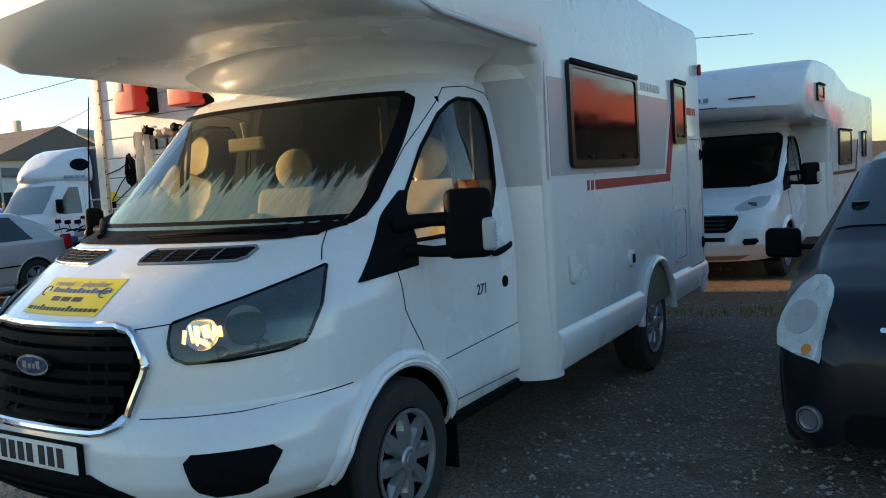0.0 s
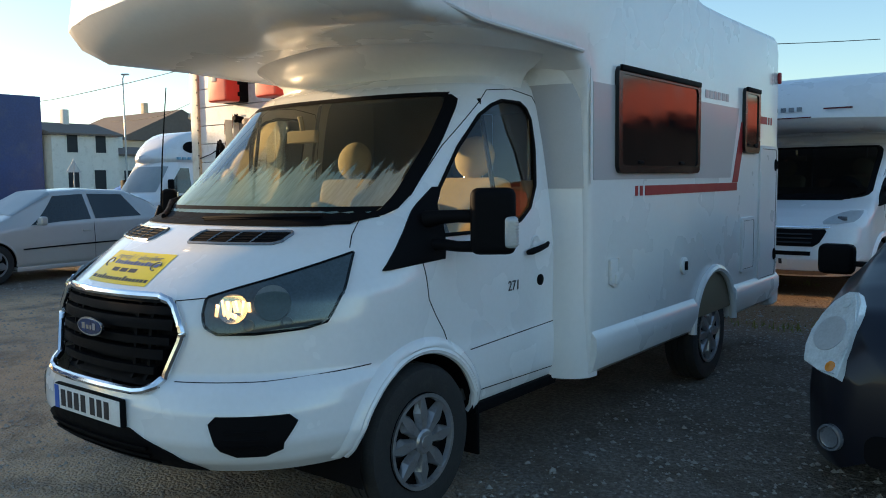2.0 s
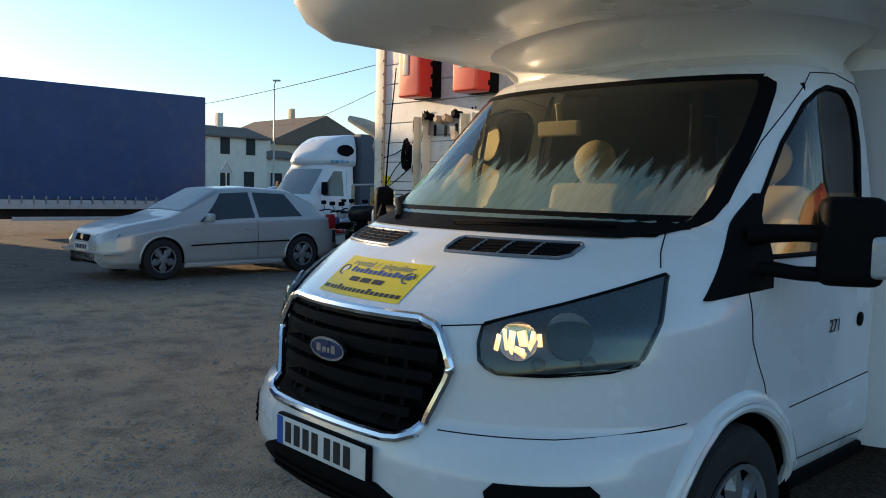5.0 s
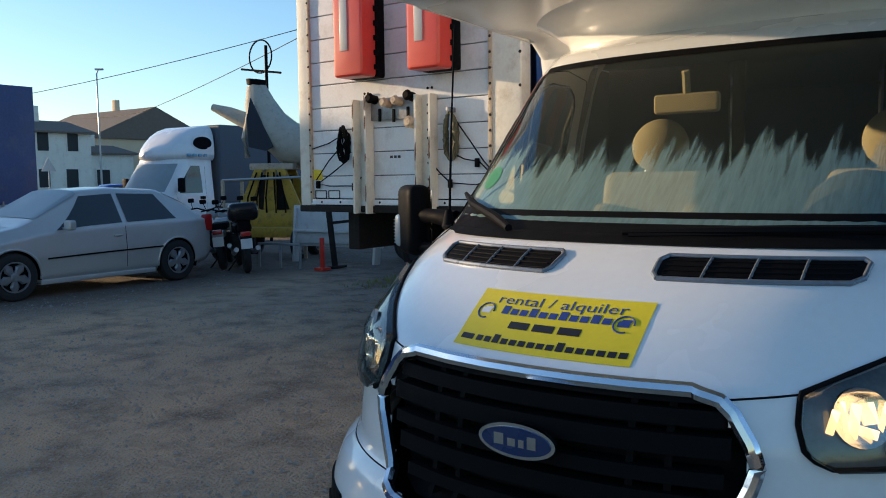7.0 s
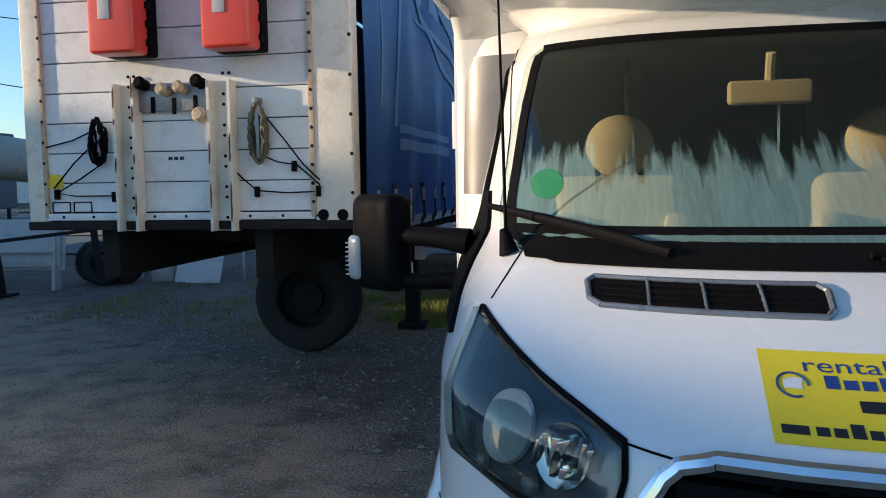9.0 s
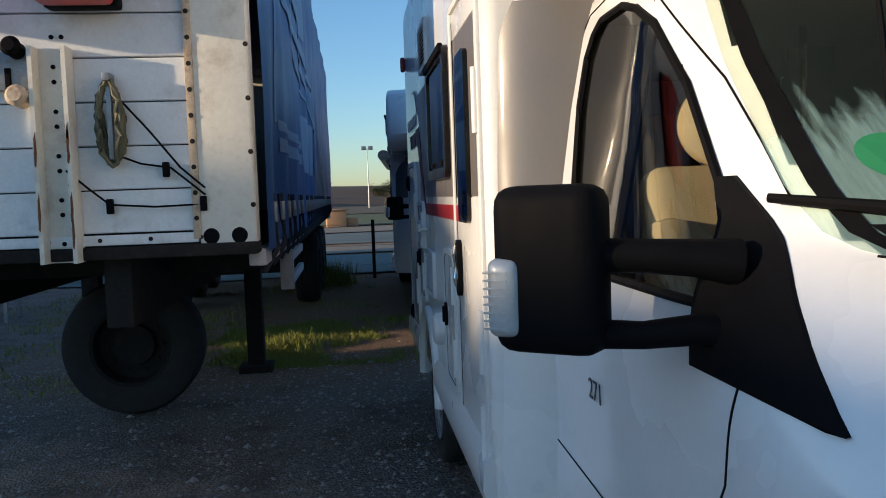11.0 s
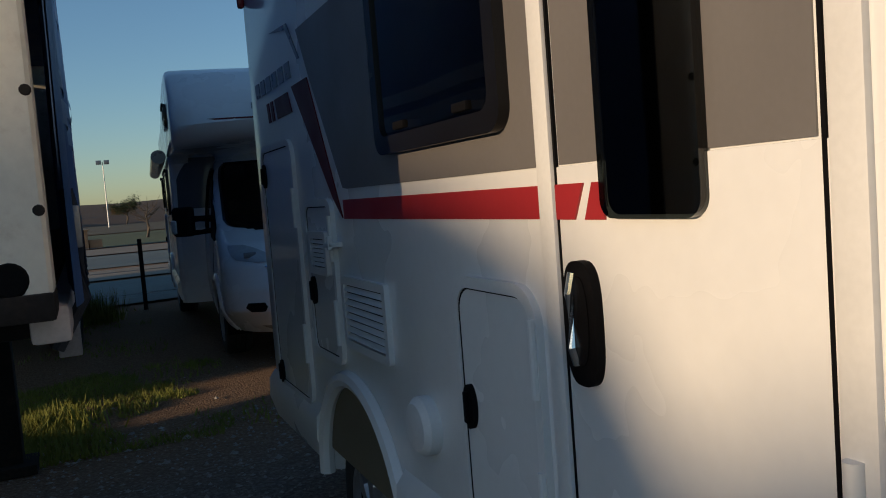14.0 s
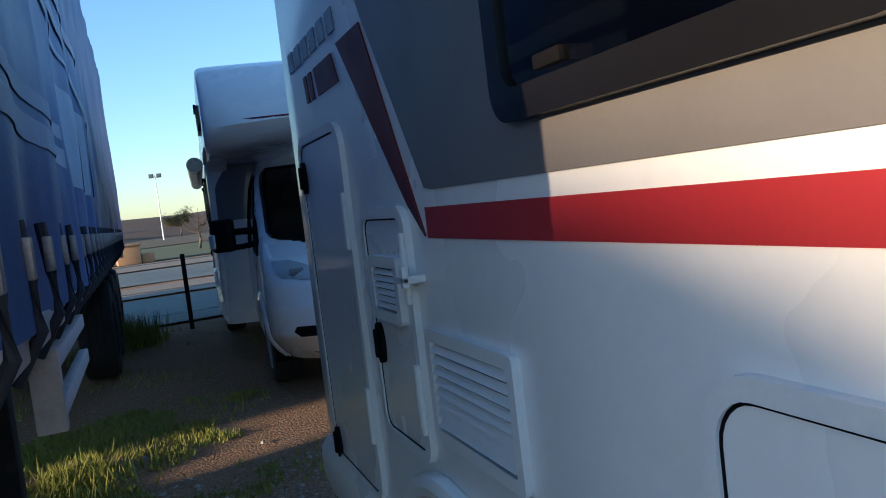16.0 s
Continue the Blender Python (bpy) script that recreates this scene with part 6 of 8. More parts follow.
def nose_bar(x0, x1, z0, z1, material, name):
    bm = B()
    rows = []
    for z in (z0, z1):
        rows.append([(x, 0.415 + 0.20 * (abs(x) / 1.27) ** 3.5 + 0.9 * max(0, z - 2.35) ** 1.6, z) for x in [x0 + (x1 - x0) * k / 8 for k in range(9)]])
    grid(bm, rows)
    return part(name, bm, material, m2)


for x0, x1, z0, z1 in ((-1.0, 0.35, 2.235, 2.25), (0.48, 0.78, 2.33, 2.35)):
    nose_bar(x0, x1, z0, z1, DARKRED, "wine_stripe")
for k in range(10):
    nose_bar(-0.62 + k * 0.09, -0.56 + k * 0.09, 2.32, 2.375, LAMPDARK, "name_bar")
# awning case on the far flank
bm = B()
cyl(bm, (-1.36, 2.3, 2.06), (-1.36, 6.2, 2.06), 0.075, seg=16)
part("awning_case", bm, LAMPDARK, m2, "dark rolled awning case")
m2.matrix_world = pose(0.22, 8.6, 0, 0, 0, -4) @ Matrix.Diagonal((1.08, 1.08, 0.99, 1))


# ---- cars ----
SILVER = mat("silver car paint", (0.56, 0.54, 0.51), 0.38, metal=0.4, vary=0.05, scale=2, coat=0.6, dirt=(0.3, 0.27, 0.22), dirt_amount=0.15)
NAVY = mat("black-blue car paint", (0.006, 0.007, 0.013), 0.35, vary=0.1, scale=2, coat=0.25, spec=0.3)
CARGLASS = mat("dark car window", (0.02, 0.026, 0.028), 0.08, vary=0.1, scale=2, coat=0.6)
FROST = mat("frosted windscreen", (0.30, 0.34, 0.36), 0.35, vary=0.12, scale=5)
CARLENS = mat("clear car lamp", (0.60, 0.66, 0.68), 0.16, metal=0.15, vary=0.2, scale=14, coat=0.8)
REDLENS = mat("red lamp lens", (0.45, 0.02, 0.02), 0.2, coat=0.6)


class CarSkin:
    """Body as cross-sections along y: (y, sill z, half width, belt z, roof z, roof half width)."""

    def __init__(self, st):
        self.st = st

    def at(self, y, u, side, off=0.0):
        zs, w, zb, zr, wr = lerp_table(self.st, y)
        pts = [(w * 0.90, zs), (w * 0.985, zs + 0.08), (w, zs + (zb - zs) * 0.55), (w * 0.975, zb), (wr, zb + (zr - zb) * 0.88), (wr * 0.86, zb + (zr - zb) * 0.97), (wr * 0.45, zr), (0.0, zr + 0.008)]
        us = [0.0, 0.08, 0.30, 0.48, 0.78, 0.86, 0.94, 1.0]
        x, z = lerp_table([(a, *b) for a, b in zip(us, pts)], min(max(u, 0), 1))
        x2, z2 = lerp_table([(a, *b) for a, b in zip(us, pts)], min(max(u + 0.03, 0.03), 1))
        d = Vector((x2 - x, z2 - z))
        n = Vector((d.y, -d.x)).normalized() if d.length > 1e-6 else Vector((0, 1))
        return Vector((side * (x + n.x * off), y, z + n.y * off))


def car(name, label, category, st, paint, wheels_y, m, glass_y, screen, rear_screen, front_fn, tyre_r=0.31, group="parked cars", pillars=(), screen_mat=None):
    c = thing(name, label, category, group)
    sk = CarSkin(st)
    y0, y1 = st[0][0], st[-1][0]
    ys = [y0 + (y1 - y0) * k / 90 for k in range(91)]
    us = [k / 40 for k in range(41)]
    bm = B()
    rows = []
    for y in ys:
        rows.append([sk.at(y, u, 1) for u in us] + [sk.at(y, u, -1) for u in us[::-1][1:]])
    arch = tyre_r + 0.045
    for row in rows:
        for p in row:
            for wy in wheels_y:
                d = Vector((p.y - wy, p.z - tyre_r))
                if abs(p.x) > 0.45 and abs(d.length - arch) < 0.032:
                    d = d.normalized() * arch
                    p.y, p.z = wy + d.x, tyre_r + d.y
    vs = [[bm.verts.new(p) for p in r] for r in rows]
    for a, b in zip(vs, vs[1:]):
        for k in range(len(a) - 1):
            q = (a[k], a[k + 1], b[k + 1], b[k])
            cc = sum((v.co for v in q), Vector()) / 4
            if abs(cc.x) > 0.45 and any(math.hypot(cc.y - wy, cc.z - tyre_r) < arch - 0.004 for wy in wheels_y):
                continue
            bm.faces.new(q)
    bm.faces.new(vs[0])
    bm.faces.new(vs[-1][::-1])
    bmesh.ops.delete(bm, geom=[v for v in bm.verts if not v.link_faces], context="VERTS")
    part("body", bm, paint, c, angle=40)
    bm = B()
    box(bm, -0.6, 0.6, y0 + 0.25, y1 - 0.25, 0.2, 0.5)
    part("underbody", bm, BLACK, c)
    w = st[len(st) // 2][2]
    for s in (-1, 1):
        for wy in wheels_y:
            tyre_and_cover(c, s * (w - 0.10), wy, s, r=tyre_r, w=0.20, spokes=5, rim_r=0.20, label="silver five-spoke alloy wheel")
            bm = B()
            rowsa = [[(s * x, wy - (tyre_r + 0.05) * math.cos(radians(a)), tyre_r + (tyre_r + 0.05) * math.sin(radians(a))) for a in range(-20, 201, 10)] for x in (0.5, w - 0.02)]
            grid(bm, rowsa)
            part("arch_liner", bm, BLACK, c)
            bm = B()
            lip = []
            for a in range(-8, 189, 7):
                y, z = wy - arch * math.cos(radians(a)), tyre_r + arch * math.sin(radians(a))
                best = min((sk.at(y, k / 60, s) for k in range(0, 31)), key=lambda q: abs(q.z - z))
                lip.append((best.x, y, z))
            tube(bm, lip, 0.016, 6)
            part("arch_lip", bm, paint, c)
        for (a0, a1, b0, b1) in glass_y:
            # a0, a1 bottom edge, b0, b1 top edge
            bm = B()
            rws = []
            for j in range(7):
                u = 0.50 + 0.26 * j / 6
                lo, hi = a0 + (b0 - a0) * j / 6, a1 + (b1 - a1) * j / 6
                rws.append([sk.at(lo + (hi - lo) * i / 8, u, s, 0.006) for i in range(9)])
            grid(bm, rws)
            part("side_window", bm, CARGLASS, c, "dark side window")
        bm = B()
        tube(bm, [sk.at(y, 0.27, s, 0.008) for y in [wheels_y[0] + 0.45 + k * 0.15 for k in range(13)]], 0.012, 6)
        part("rubbing_strip", bm, BLACK if paint is SILVER else paint, c)
        for gy in pillars:
            bm = B()
            tube(bm, [sk.at(gy, u, s, 0.001) for u in (0.10, 0.2, 0.3, 0.4, 0.47)], 0.004, 5)
            part("door_gap", bm, BLACK, c)
            bm = B()
            p = sk.at(gy - 0.14, 0.40, s, 0.018)
            box(bm, p.x - 0.012, p.x + 0.012, p.y - 0.07, p.y + 0.07, p.z - 0.014, p.z + 0.014, 0.008)
            part("door_handle", bm, paint, c)
        # mirror
        my = glass_y[0][0] + 0.12
        big = 0.0 if paint is SILVER else 0.04
        p = sk.at(my, 0.50, s, 0.0)
        bm = B()
        box(bm, p.x + (0.06 if s > 0 else -0.22 - big), p.x + (0.22 + big if s > 0 else -0.06), my - 0.06, my + 0.05, p.z - 0.01 - big, p.z + 0.13, 0.045, 3)
        box(bm, min(p.x - s * 0.03, p.x + s * 0.10), max(p.x - s * 0.03, p.x + s * 0.10), my - 0.03, my + 0.02, p.z - 0.0, p.z + 0.03, 0.008)
        part("door_mirror", bm, paint if paint is SILVER else BLACK, c)
    for nm, (ya, yb, u0, u1), mt in (("windscreen", screen, screen_mat or CARGLASS), ("rear_window", rear_screen, CARGLASS)):
        bm = B()
        rws = []
        for i in range(11):
            y = ya + (yb - ya) * i / 10
            rws.append([sk.at(y, u0 + (1 - u0) * k / 10, 1, 0.007) for k in range(11)] + [sk.at(y, 1 - (1 - u0) * k / 10, -1, 0.007) for k in range(1, 11)])
        grid(bm, rws)
        part(nm, bm, mt, c)
    front_fn(c, sk)
    c.matrix_world = m
    return c


def ellipse_slab(bm, m, a, b, t, n=24):
    slab(bm, [(a * math.cos(2 * math.pi * k / n), b * math.sin(2 * math.pi * k / n)) for k in range(n)], m, t)


def on_front(x, y, z, lean=0.0, yaw=0.0):
    """Local x across, local y up, local z out of the nose."""
    return Matrix.Translation((x, y, z)) @ Matrix.Rotation(radians(yaw), 4, "Z") @ Matrix.Rotation(radians(90 + lean), 4, "X")


def silver_front(c, sk):
    for s in (-1, 1):
        bm = B()
        m = on_front(s * 0.56, 0.16, 0.63, -25, s * 28)
        slab(bm, [(-0.20, -0.06), (0.17, -0.075), (0.21, 0.06), (0.05, 0.085), (-0.17, 0.045)], m, 0.05)
        h = part("headlight", bm, LENS, c, "clear headlight")
        bm = B()
        ellipse_slab(bm, m @ Matrix.Translation((0.02, 0, 0.045)), 0.07, 0.05, 0.01)
        part("reflector", bm, CHROME, h)
        bm = B()
        m = on_front(s * 0.13, 0.035, 0.62, -20)
        slab(bm, [(-0.10, -0.05), (0.10, -0.05), (0.09, 0.05), (-0.09, 0.05)], m, 0.03)
        part("grille", bm, BLACK, c)
        bm = B()
        ellipse_slab(bm, on_front(s * 0.55, 0.10, 0.34, 0, s * 14), 0.06, 0.045, 0.03)
        part("fog_lamp", bm, LENS, c)
        bm = B()
        y1 = sk.st[-1][0]
        p = sk.at(y1 - 0.12, 0.44, s, 0.01)
        box(bm, p.x - 0.03, p.x + 0.015, y1 - 0.22, y1 - 0.02, 0.72, 0.98, 0.03)
        part("tail_lamp", bm, REDLENS, c)
    bm = B()
    slab(bm, rounded(0.9, 0.14, 0.05, x0=-0.45), on_front(0, 0.03, 0.28), 0.03)
    part("bumper_intake", bm, BLACK, c)
    bm = B()
    slab(bm, rounded(0.5, 0.11, 0.01, x0=-0.25), on_front(0, -0.0, 0.44), 0.02)
    pl_ = part("number_plate", bm, PLATE, c)
    for k in range(7):
        bm = B()
        box(bm, -0.19 + k * 0.06, -0.15 + k * 0.06, 0.02, 0.085, 0.02, 0.0225, m=on_front(0, -0.0, 0.44))
        part("plate_bar", bm, BLACKINK, pl_)
    bm = B()
    cyl(bm, (0, 0.03, 0.63), (0, 0.0, 0.63), 0.05, seg=20)
    part("badge", bm, CHROME, c)
    for s in (-1, 1):
        bm = B()
        box(bm, min(s * 0.60, s * 0.84), max(s * 0.60, s * 0.84), 1.22, 3.0, 0.17, 0.24, 0.02)
        part("side_skirt", bm, SILVER, c)
    bm = B()
    box(bm, -0.80, 0.80, -0.01, 0.3, 0.40, 0.44, 0.015)
    part("bumper_strip", bm, SILVER, c)


ALMERA = [(0.0, 0.30, 0.52, 0.52, 0.56, 0.40), (0.05, 0.22, 0.64, 0.58, 0.68, 0.48), (0.18, 0.19, 0.76, 0.64, 0.76, 0.60), (0.45, 0.19, 0.83, 0.70, 0.84, 0.66), (1.05, 0.19, 0.85, 0.80, 0.95, 0.68), (1.25, 0.19, 0.85, 0.84, 1.03, 0.66), (1.95, 0.19, 0.85, 0.88, 1.41, 0.58), (2.5, 0.19, 0.85, 0.90, 1.44, 0.58), (3.3, 0.19, 0.85, 0.92, 1.40, 0.56), (3.75, 0.20, 0.83, 0.93, 1.20, 0.55), (4.0, 0.24, 0.79, 0.92, 1.02, 0.55), (4.14, 0.30, 0.72, 0.84, 0.90, 0.5), (4.18, 0.36, 0.66, 0.75, 0.80, 0.45)]
car("parked_car", "silver three-door hatchback with frosted windscreen on gravel", "car", ALMERA, SILVER, (0.88, 3.41), pose(-10.32, 2.75, 0, 0, 0, 2.0),
    ((1.48, 2.48, 1.95, 2.46), (2.56, 3.42, 2.54, 3.18)), (1.27, 1.93, 0.79, 1.0), (3.42, 3.92, 0.80, 1.0), silver_front, pillars=(2.52,), screen_mat=FROST)


def note_front(c, sk):
    for s in (-1, 1):
        bm = B()
        m = on_front(s * 0.66, 0.17, 0.765, -32, s * 34)
        lens = [(-0.09, -0.15), (-0.125, -0.08), (-0.135, 0.0), (-0.12, 0.09), (-0.085, 0.17), (-0.035, 0.22), (0.02, 0.225), (0.06, 0.18), (0.095, 0.08), (0.12, -0.04), (0.14, -0.19), (0.03, -0.18)]
        lens = [(-s * x, y) for x, y in lens]
        slab(bm, lens if s < 0 else lens[::-1], m, 0.05)
        bmesh.ops.bevel(bm, geom=[e for e in bm.edges if all((m.inverted() @ v.co).z > 0.04 for v in e.verts)], offset=0.014, segments=2, affect="EDGES")
        h = part("headlight", bm, CARLENS, c, "tall teardrop clear headlight")
        for dx, dy, r in ((-0.005, 0.0, 0.088), (s * -0.09, -0.15, 0.026), (0.0, 0.16, 0.026)):
            bm = B()
            lathe(bm, [(r, 0.049), (r * 0.98, 0.054), (r * 0.9, 0.053), (r * 0.5, 0.0515), (0, 0.051)], m @ Matrix.Translation((dx, dy, 0)), 24)
            part("reflector", bm, LENS if r > 0.05 else AMBER if dy < 0 else CARLENS, h)
        bm = B()
        m = on_front(s * 0.64, 0.055, 0.34, 0, s * 22)
        lathe(bm, [(0.048, 0.02), (0.045, 0.035), (0.03, 0.03), (0.0, 0.034)], m, 24)
        f = part("fog_lamp", bm, LAMPDARK, c, "round fog lamp")
        bm = B()
        lathe(bm, [(0.062, 0.01), (0.06, 0.034), (0.05, 0.036)], m, 24)
        part("fog_ring", bm, LAMPDARK, f)
    for k in range(4):
        bm = B()
        slab(bm, rounded(0.78 - k * 0.02, 0.022, 0.008, 3, x0=-0.39 + k * 0.01), on_front(0, 0.05 - 0.008 * k + 0.02, 0.63 + k * 0.038, -20), 0.03)
        part("grille_slat", bm, CHROME if k == 3 else LAMPDARK, c)
    bm = B()
    slab(bm, rounded(0.82, 0.17, 0.03, 3, x0=-0.41), on_front(0, 0.06, 0.62, -20), 0.012)
    part("grille", bm, BLACK, c)
    bm = B()
    slab(bm, rounded(1.0, 0.14, 0.05, x0=-0.5), on_front(0, 0.02, 0.25), 0.03)
    part("bumper_intake", bm, BLACK, c)
    bm = B()
    slab(bm, rounded(0.52, 0.11, 0.01, x0=-0.26), on_front(0, -0.01, 0.45), 0.02)
    pl_ = part("number_plate", bm, PLATE, c)
    bm = B()
    cyl(bm, sk.at(1.25, 0.86, -1, 0.01), sk.at(1.25, 0.86, -1, 0.014), 0.05, seg=20)
    part("round_sticker", bm, GREEN, c)


NOTE = [(0.0, 0.26, 0.55, 0.60, 0.66, 0.42), (0.05, 0.20, 0.68, 0.66, 0.78, 0.52), (0.2, 0.18, 0.79, 0.74, 0.90, 0.62), (0.5, 0.18, 0.84, 0.82, 0.99, 0.66), (0.85, 0.18, 0.845, 0.90, 1.07, 0.68), (1.0, 0.18, 0.845, 0.94, 1.13, 0.66), (1.75, 0.18, 0.845, 0.97, 1.50, 0.58), (2.4, 0.18, 0.845, 0.98, 1.55, 0.58), (3.4, 0.18, 0.84, 1.0, 1.51, 0.56), (3.8, 0.20, 0.82, 1.0, 1.35, 0.55), (4.0, 0.25, 0.78, 0.98, 1.10, 0.54), (4.08, 0.32, 0.70, 0.86, 0.92, 0.48)]
car("parked_car", "black-blue compact hatchback parked beside the motorhome", "car", NOTE, NAVY, (0.80, 3.40), pose(3.06, 2.07, 0, 0, 0, -2.0),
    ((1.25, 2.25, 1.75, 2.23), (2.35, 3.5, 2.33, 3.3)), (1.02, 1.72, 0.79, 1.0), (3.5, 3.85, 0.80, 1.0), note_front, pillars=(2.3,))

# ---- covered lorry behind the silver car ----
GREYTARP = mat("slate grey cargo cover", (0.085, 0.10, 0.13), 0.6, vary=0.12, scale=2, bump=0.001)
PALEBLUE = mat("pale blue print", (0.25, 0.45, 0.60), 0.5)
LORRY = [(0.35, 0.90, 0.12, 0.6, 2.6), (0.5, 0.98, 0.02, 0.6, 2.6), (0.8, 0.99, 0.0, 0.6, 2.6), (1.0, 0.99, 0.12, 0.6, 2.6), (1.15, 0.98, 0.35, 0.6, 2.6), (1.22, 0.97, 0.46, 0.6, 2.6), (1.6, 0.93, 0.72, 0.6, 2.7), (2.0, 0.90, 1.0, 0.5, 2.7), (2.06, 0.90, 1.02, 0.5, 2.7)]
lo = thing("covered_lorry", "white cab lorry with roof pod and grey cargo cover", "lorry")
lc = Cab(LORRY, 2.1)
bm = cab_skin(lc, 0.85, 0.42, 0.35, 2.06, [])
part("cab_body", bm, CABWHITE, lo, "white lorry cab")
bm = B()
patch(bm, lc.front(), [(1.26, -0.84, 0.84), (1.95, -0.80, 0.80)], 0.006, 16)
part("windscreen", bm, FROST, lo, "frosted windscreen")
for s in (-1, 1):
    bm = B()
    patch(bm, lc.flank(s), [(1.22, 1.05, 1.75), (1.5, 1.15, 1.75), (1.9, 1.45, 1.72)], 0.006, 8)
    part("side_window", bm, CARGLASS, lo)
    bm = B()
    box(bm, min(s * 1.02, s * 1.22), max(s * 1.02, s * 1.22), 0.95, 1.05, 1.25, 1.6, 0.04)
    part("door_mirror", bm, BLACK, lo)
    tyre_and_cover(lo, s * 0.88, 0.85, s, r=0.36)
    tyre_and_cover(lo, s * 0.95, 4.6, s, r=0.36)
    seam(lo, lc.flank(s), [(0.95, 1.2), (1.1, 0.7)])
    seam(lo, lc.flank(s), [(1.85, 0.6), (1.88, 1.9)])
    bm = B()
    p = lc.flank(s)(1.75, 1.12, 0.01)
    box(bm, p.x - 0.01, p.x + 0.01, 1.66, 1.82, 1.06, 1.14, 0.008)
    part("door_handle", bm, BLACK, lo)
bm = B()
rows = []
for z, f, w in ((2.04, 1.0, 0.90), (2.10, 0.93, 0.95), (2.20, 0.93, 0.97), (2.35, 1.01, 0.97), (2.5, 1.14, 0.96), (2.68, 1.33, 0.93), (2.82, 1.58, 0.88), (2.90, 1.85, 0.82), (2.93, 2.15, 0.74)):
    rows.append([(w * math.copysign(abs(math.sin(a)) ** 0.75, a), f + (2.16 - f) * (1 - abs(math.cos(a)) ** 0.6), z) for a in [radians(d) for d in range(-90, 91, 9)]])
v = grid(bm, rows)
bm.faces.new(v[-1])
pod = part("roof_pod", bm, CABWHITE, lo, "white rounded sleeper pod", angle=60)
for s in (-1, 1):
    bm = B()
    ellipse_slab(bm, Matrix(((0, 0, s, s * 0.915), (1, 0, 0, 1.82), (0, 1, 0, 2.47), (0, 0, 0, 1))), 0.27, 0.16, 0.05)
    part("pod_window", bm, BLACK, pod)
for k in range(4):
    bm = B()
    y = 1.35 + k * 0.16
    box(bm, 0.90, 0.985, y, y + 0.09, 2.13, 2.20, 0.006)
    part("name_bar", bm, PALEBLUE, pod)
bm = B()
box(bm, -1.12, 1.12, 2.22, 8.4, 0.95, 2.95, 0.06, 3)
part("cargo_cover", bm, GREYTARP, lo, "slate grey cargo cover")
bm = B()
box(bm, -1.1, 1.1, 2.15, 8.4, 0.75, 0.95, 0.02)
part("load_bed", bm, STEEL, lo)
lo.matrix_world = pose(-16.9, 9.9, 0, 0, 0, 1)

# ---- blue trailer across the lot, and unseen ones added for their shade ----
BLUECOVER = mat("blue trailer cover", (0.034, 0.062, 0.18), 0.55, vary=0.22, scale=1.2, fine=20, bump=0.006, dirt=(0.12, 0.13, 0.16), dirt_amount=0.4)


def blue_trailer(label, y0, y1, top, wheels, guard=None):
    """Covered trailer along y, its long side facing +x."""
    bt = thing("curtain_trailer", label, "trailer", "trailers")
    bm = B()
    n = int((y1 - y0) * 8)
    rows = []
    for z in [0.98 + (top - 0.98) * k / 14 for k in range(15)]:
        rows.append([(-20.0 + 0.03 * noise.noise((y * 0.8, z * 0.9, 1.7)) + 0.006 * math.sin(y * 9.0), y, z) for y in [y0 + (y1 - y0) * k / n for k in range(n + 1)]])
    grid(bm, rows)
    part("side_cover", bm, BLUECOVER, bt)
    bm = B()
    box(bm, -22.5, -20.04, y0, y1, 0.98, top, 0.04)
    part("load_space", bm, BLUECOVER, bt)
    bm = B()
    box(bm, -22.5, -19.97, y0 - 0.02, y1 + 0.02, 0.72, 0.96, 0.015)
    part("lower_rail", bm, PALE, bt, "pale lower rail")
    for k in range(int((y1 - y0 - 0.3) / 0.29)):
        bm = B()
        box(bm, -19.96, -19.93, y0 + 0.2 + k * 0.29, y0 + 0.24 + k * 0.29, 0.86, 1.06, 0.004)
        part("eyelet", bm, STEEL, bt)
    bm = B()
    box(bm, -21.9, -20.3, y0 + 0.1, y1 - 0.2, 0.45, 0.72, 0.02)
    part("chassis", bm, GRIME, bt)
    if guard:
        bm = B()
        box(bm, -20.05, -20.0, guard[0], guard[1], 0.42, 0.52, 0.01)
        part("side_guard", bm, PALE, bt)
    for y in wheels:
        tyre_and_cover(bt, -20.25, y, 1, r=0.48, w=0.3, spokes=10, rim_r=0.27, material=GRIME)
        tyre_and_cover(bt, -22.25, y, -1, r=0.48, w=0.3, spokes=10, rim_r=0.27, material=GRIME)
    return bt


blue_trailer("box trailer with plain blue cover and pale lower rail", 4.1, 9.6, 3.98, (8.4,), (4.4, 8.0))
# unseen blockers: heights and gaps set the wall's shadow line and lit strip
rt = blue_trailer("unseen tall blue trailer added to cast a rounded shadow", -0.7, 2.55, 4.79, (0.6, 2.2))
bm = B()
prof = [(-0.705, 0.98), (-1.90, 0.98), (-1.98, 1.2), (-1.98, 4.02), (-1.94, 4.25), (-1.84, 4.39), (-1.66, 4.54), (-1.38, 4.66), (-1.06, 4.74), (-0.705, 4.79)]
va = [bm.verts.new((-22.5, y, z)) for y, z in prof]
vb = [bm.verts.new((-20.0, y, z)) for y, z in prof]
bm.faces.new(va)
bm.faces.new(vb[::-1])
for i in range(len(prof)):
    j = (i + 1) % len(prof)
    bm.faces.new((va[j], va[i], vb[i], vb[j]))
part("end_fairing", bm, BLUECOVER, rt, "rounded blue end that shapes the cast shadow")
et = blue_trailer("unseen tall blue trailer added to shade the cab", -12.0, -2.65, 4.62, (-10.6, -9.3, -4.6))
# lower added block lets the shadow line dip between the two blockers
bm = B()
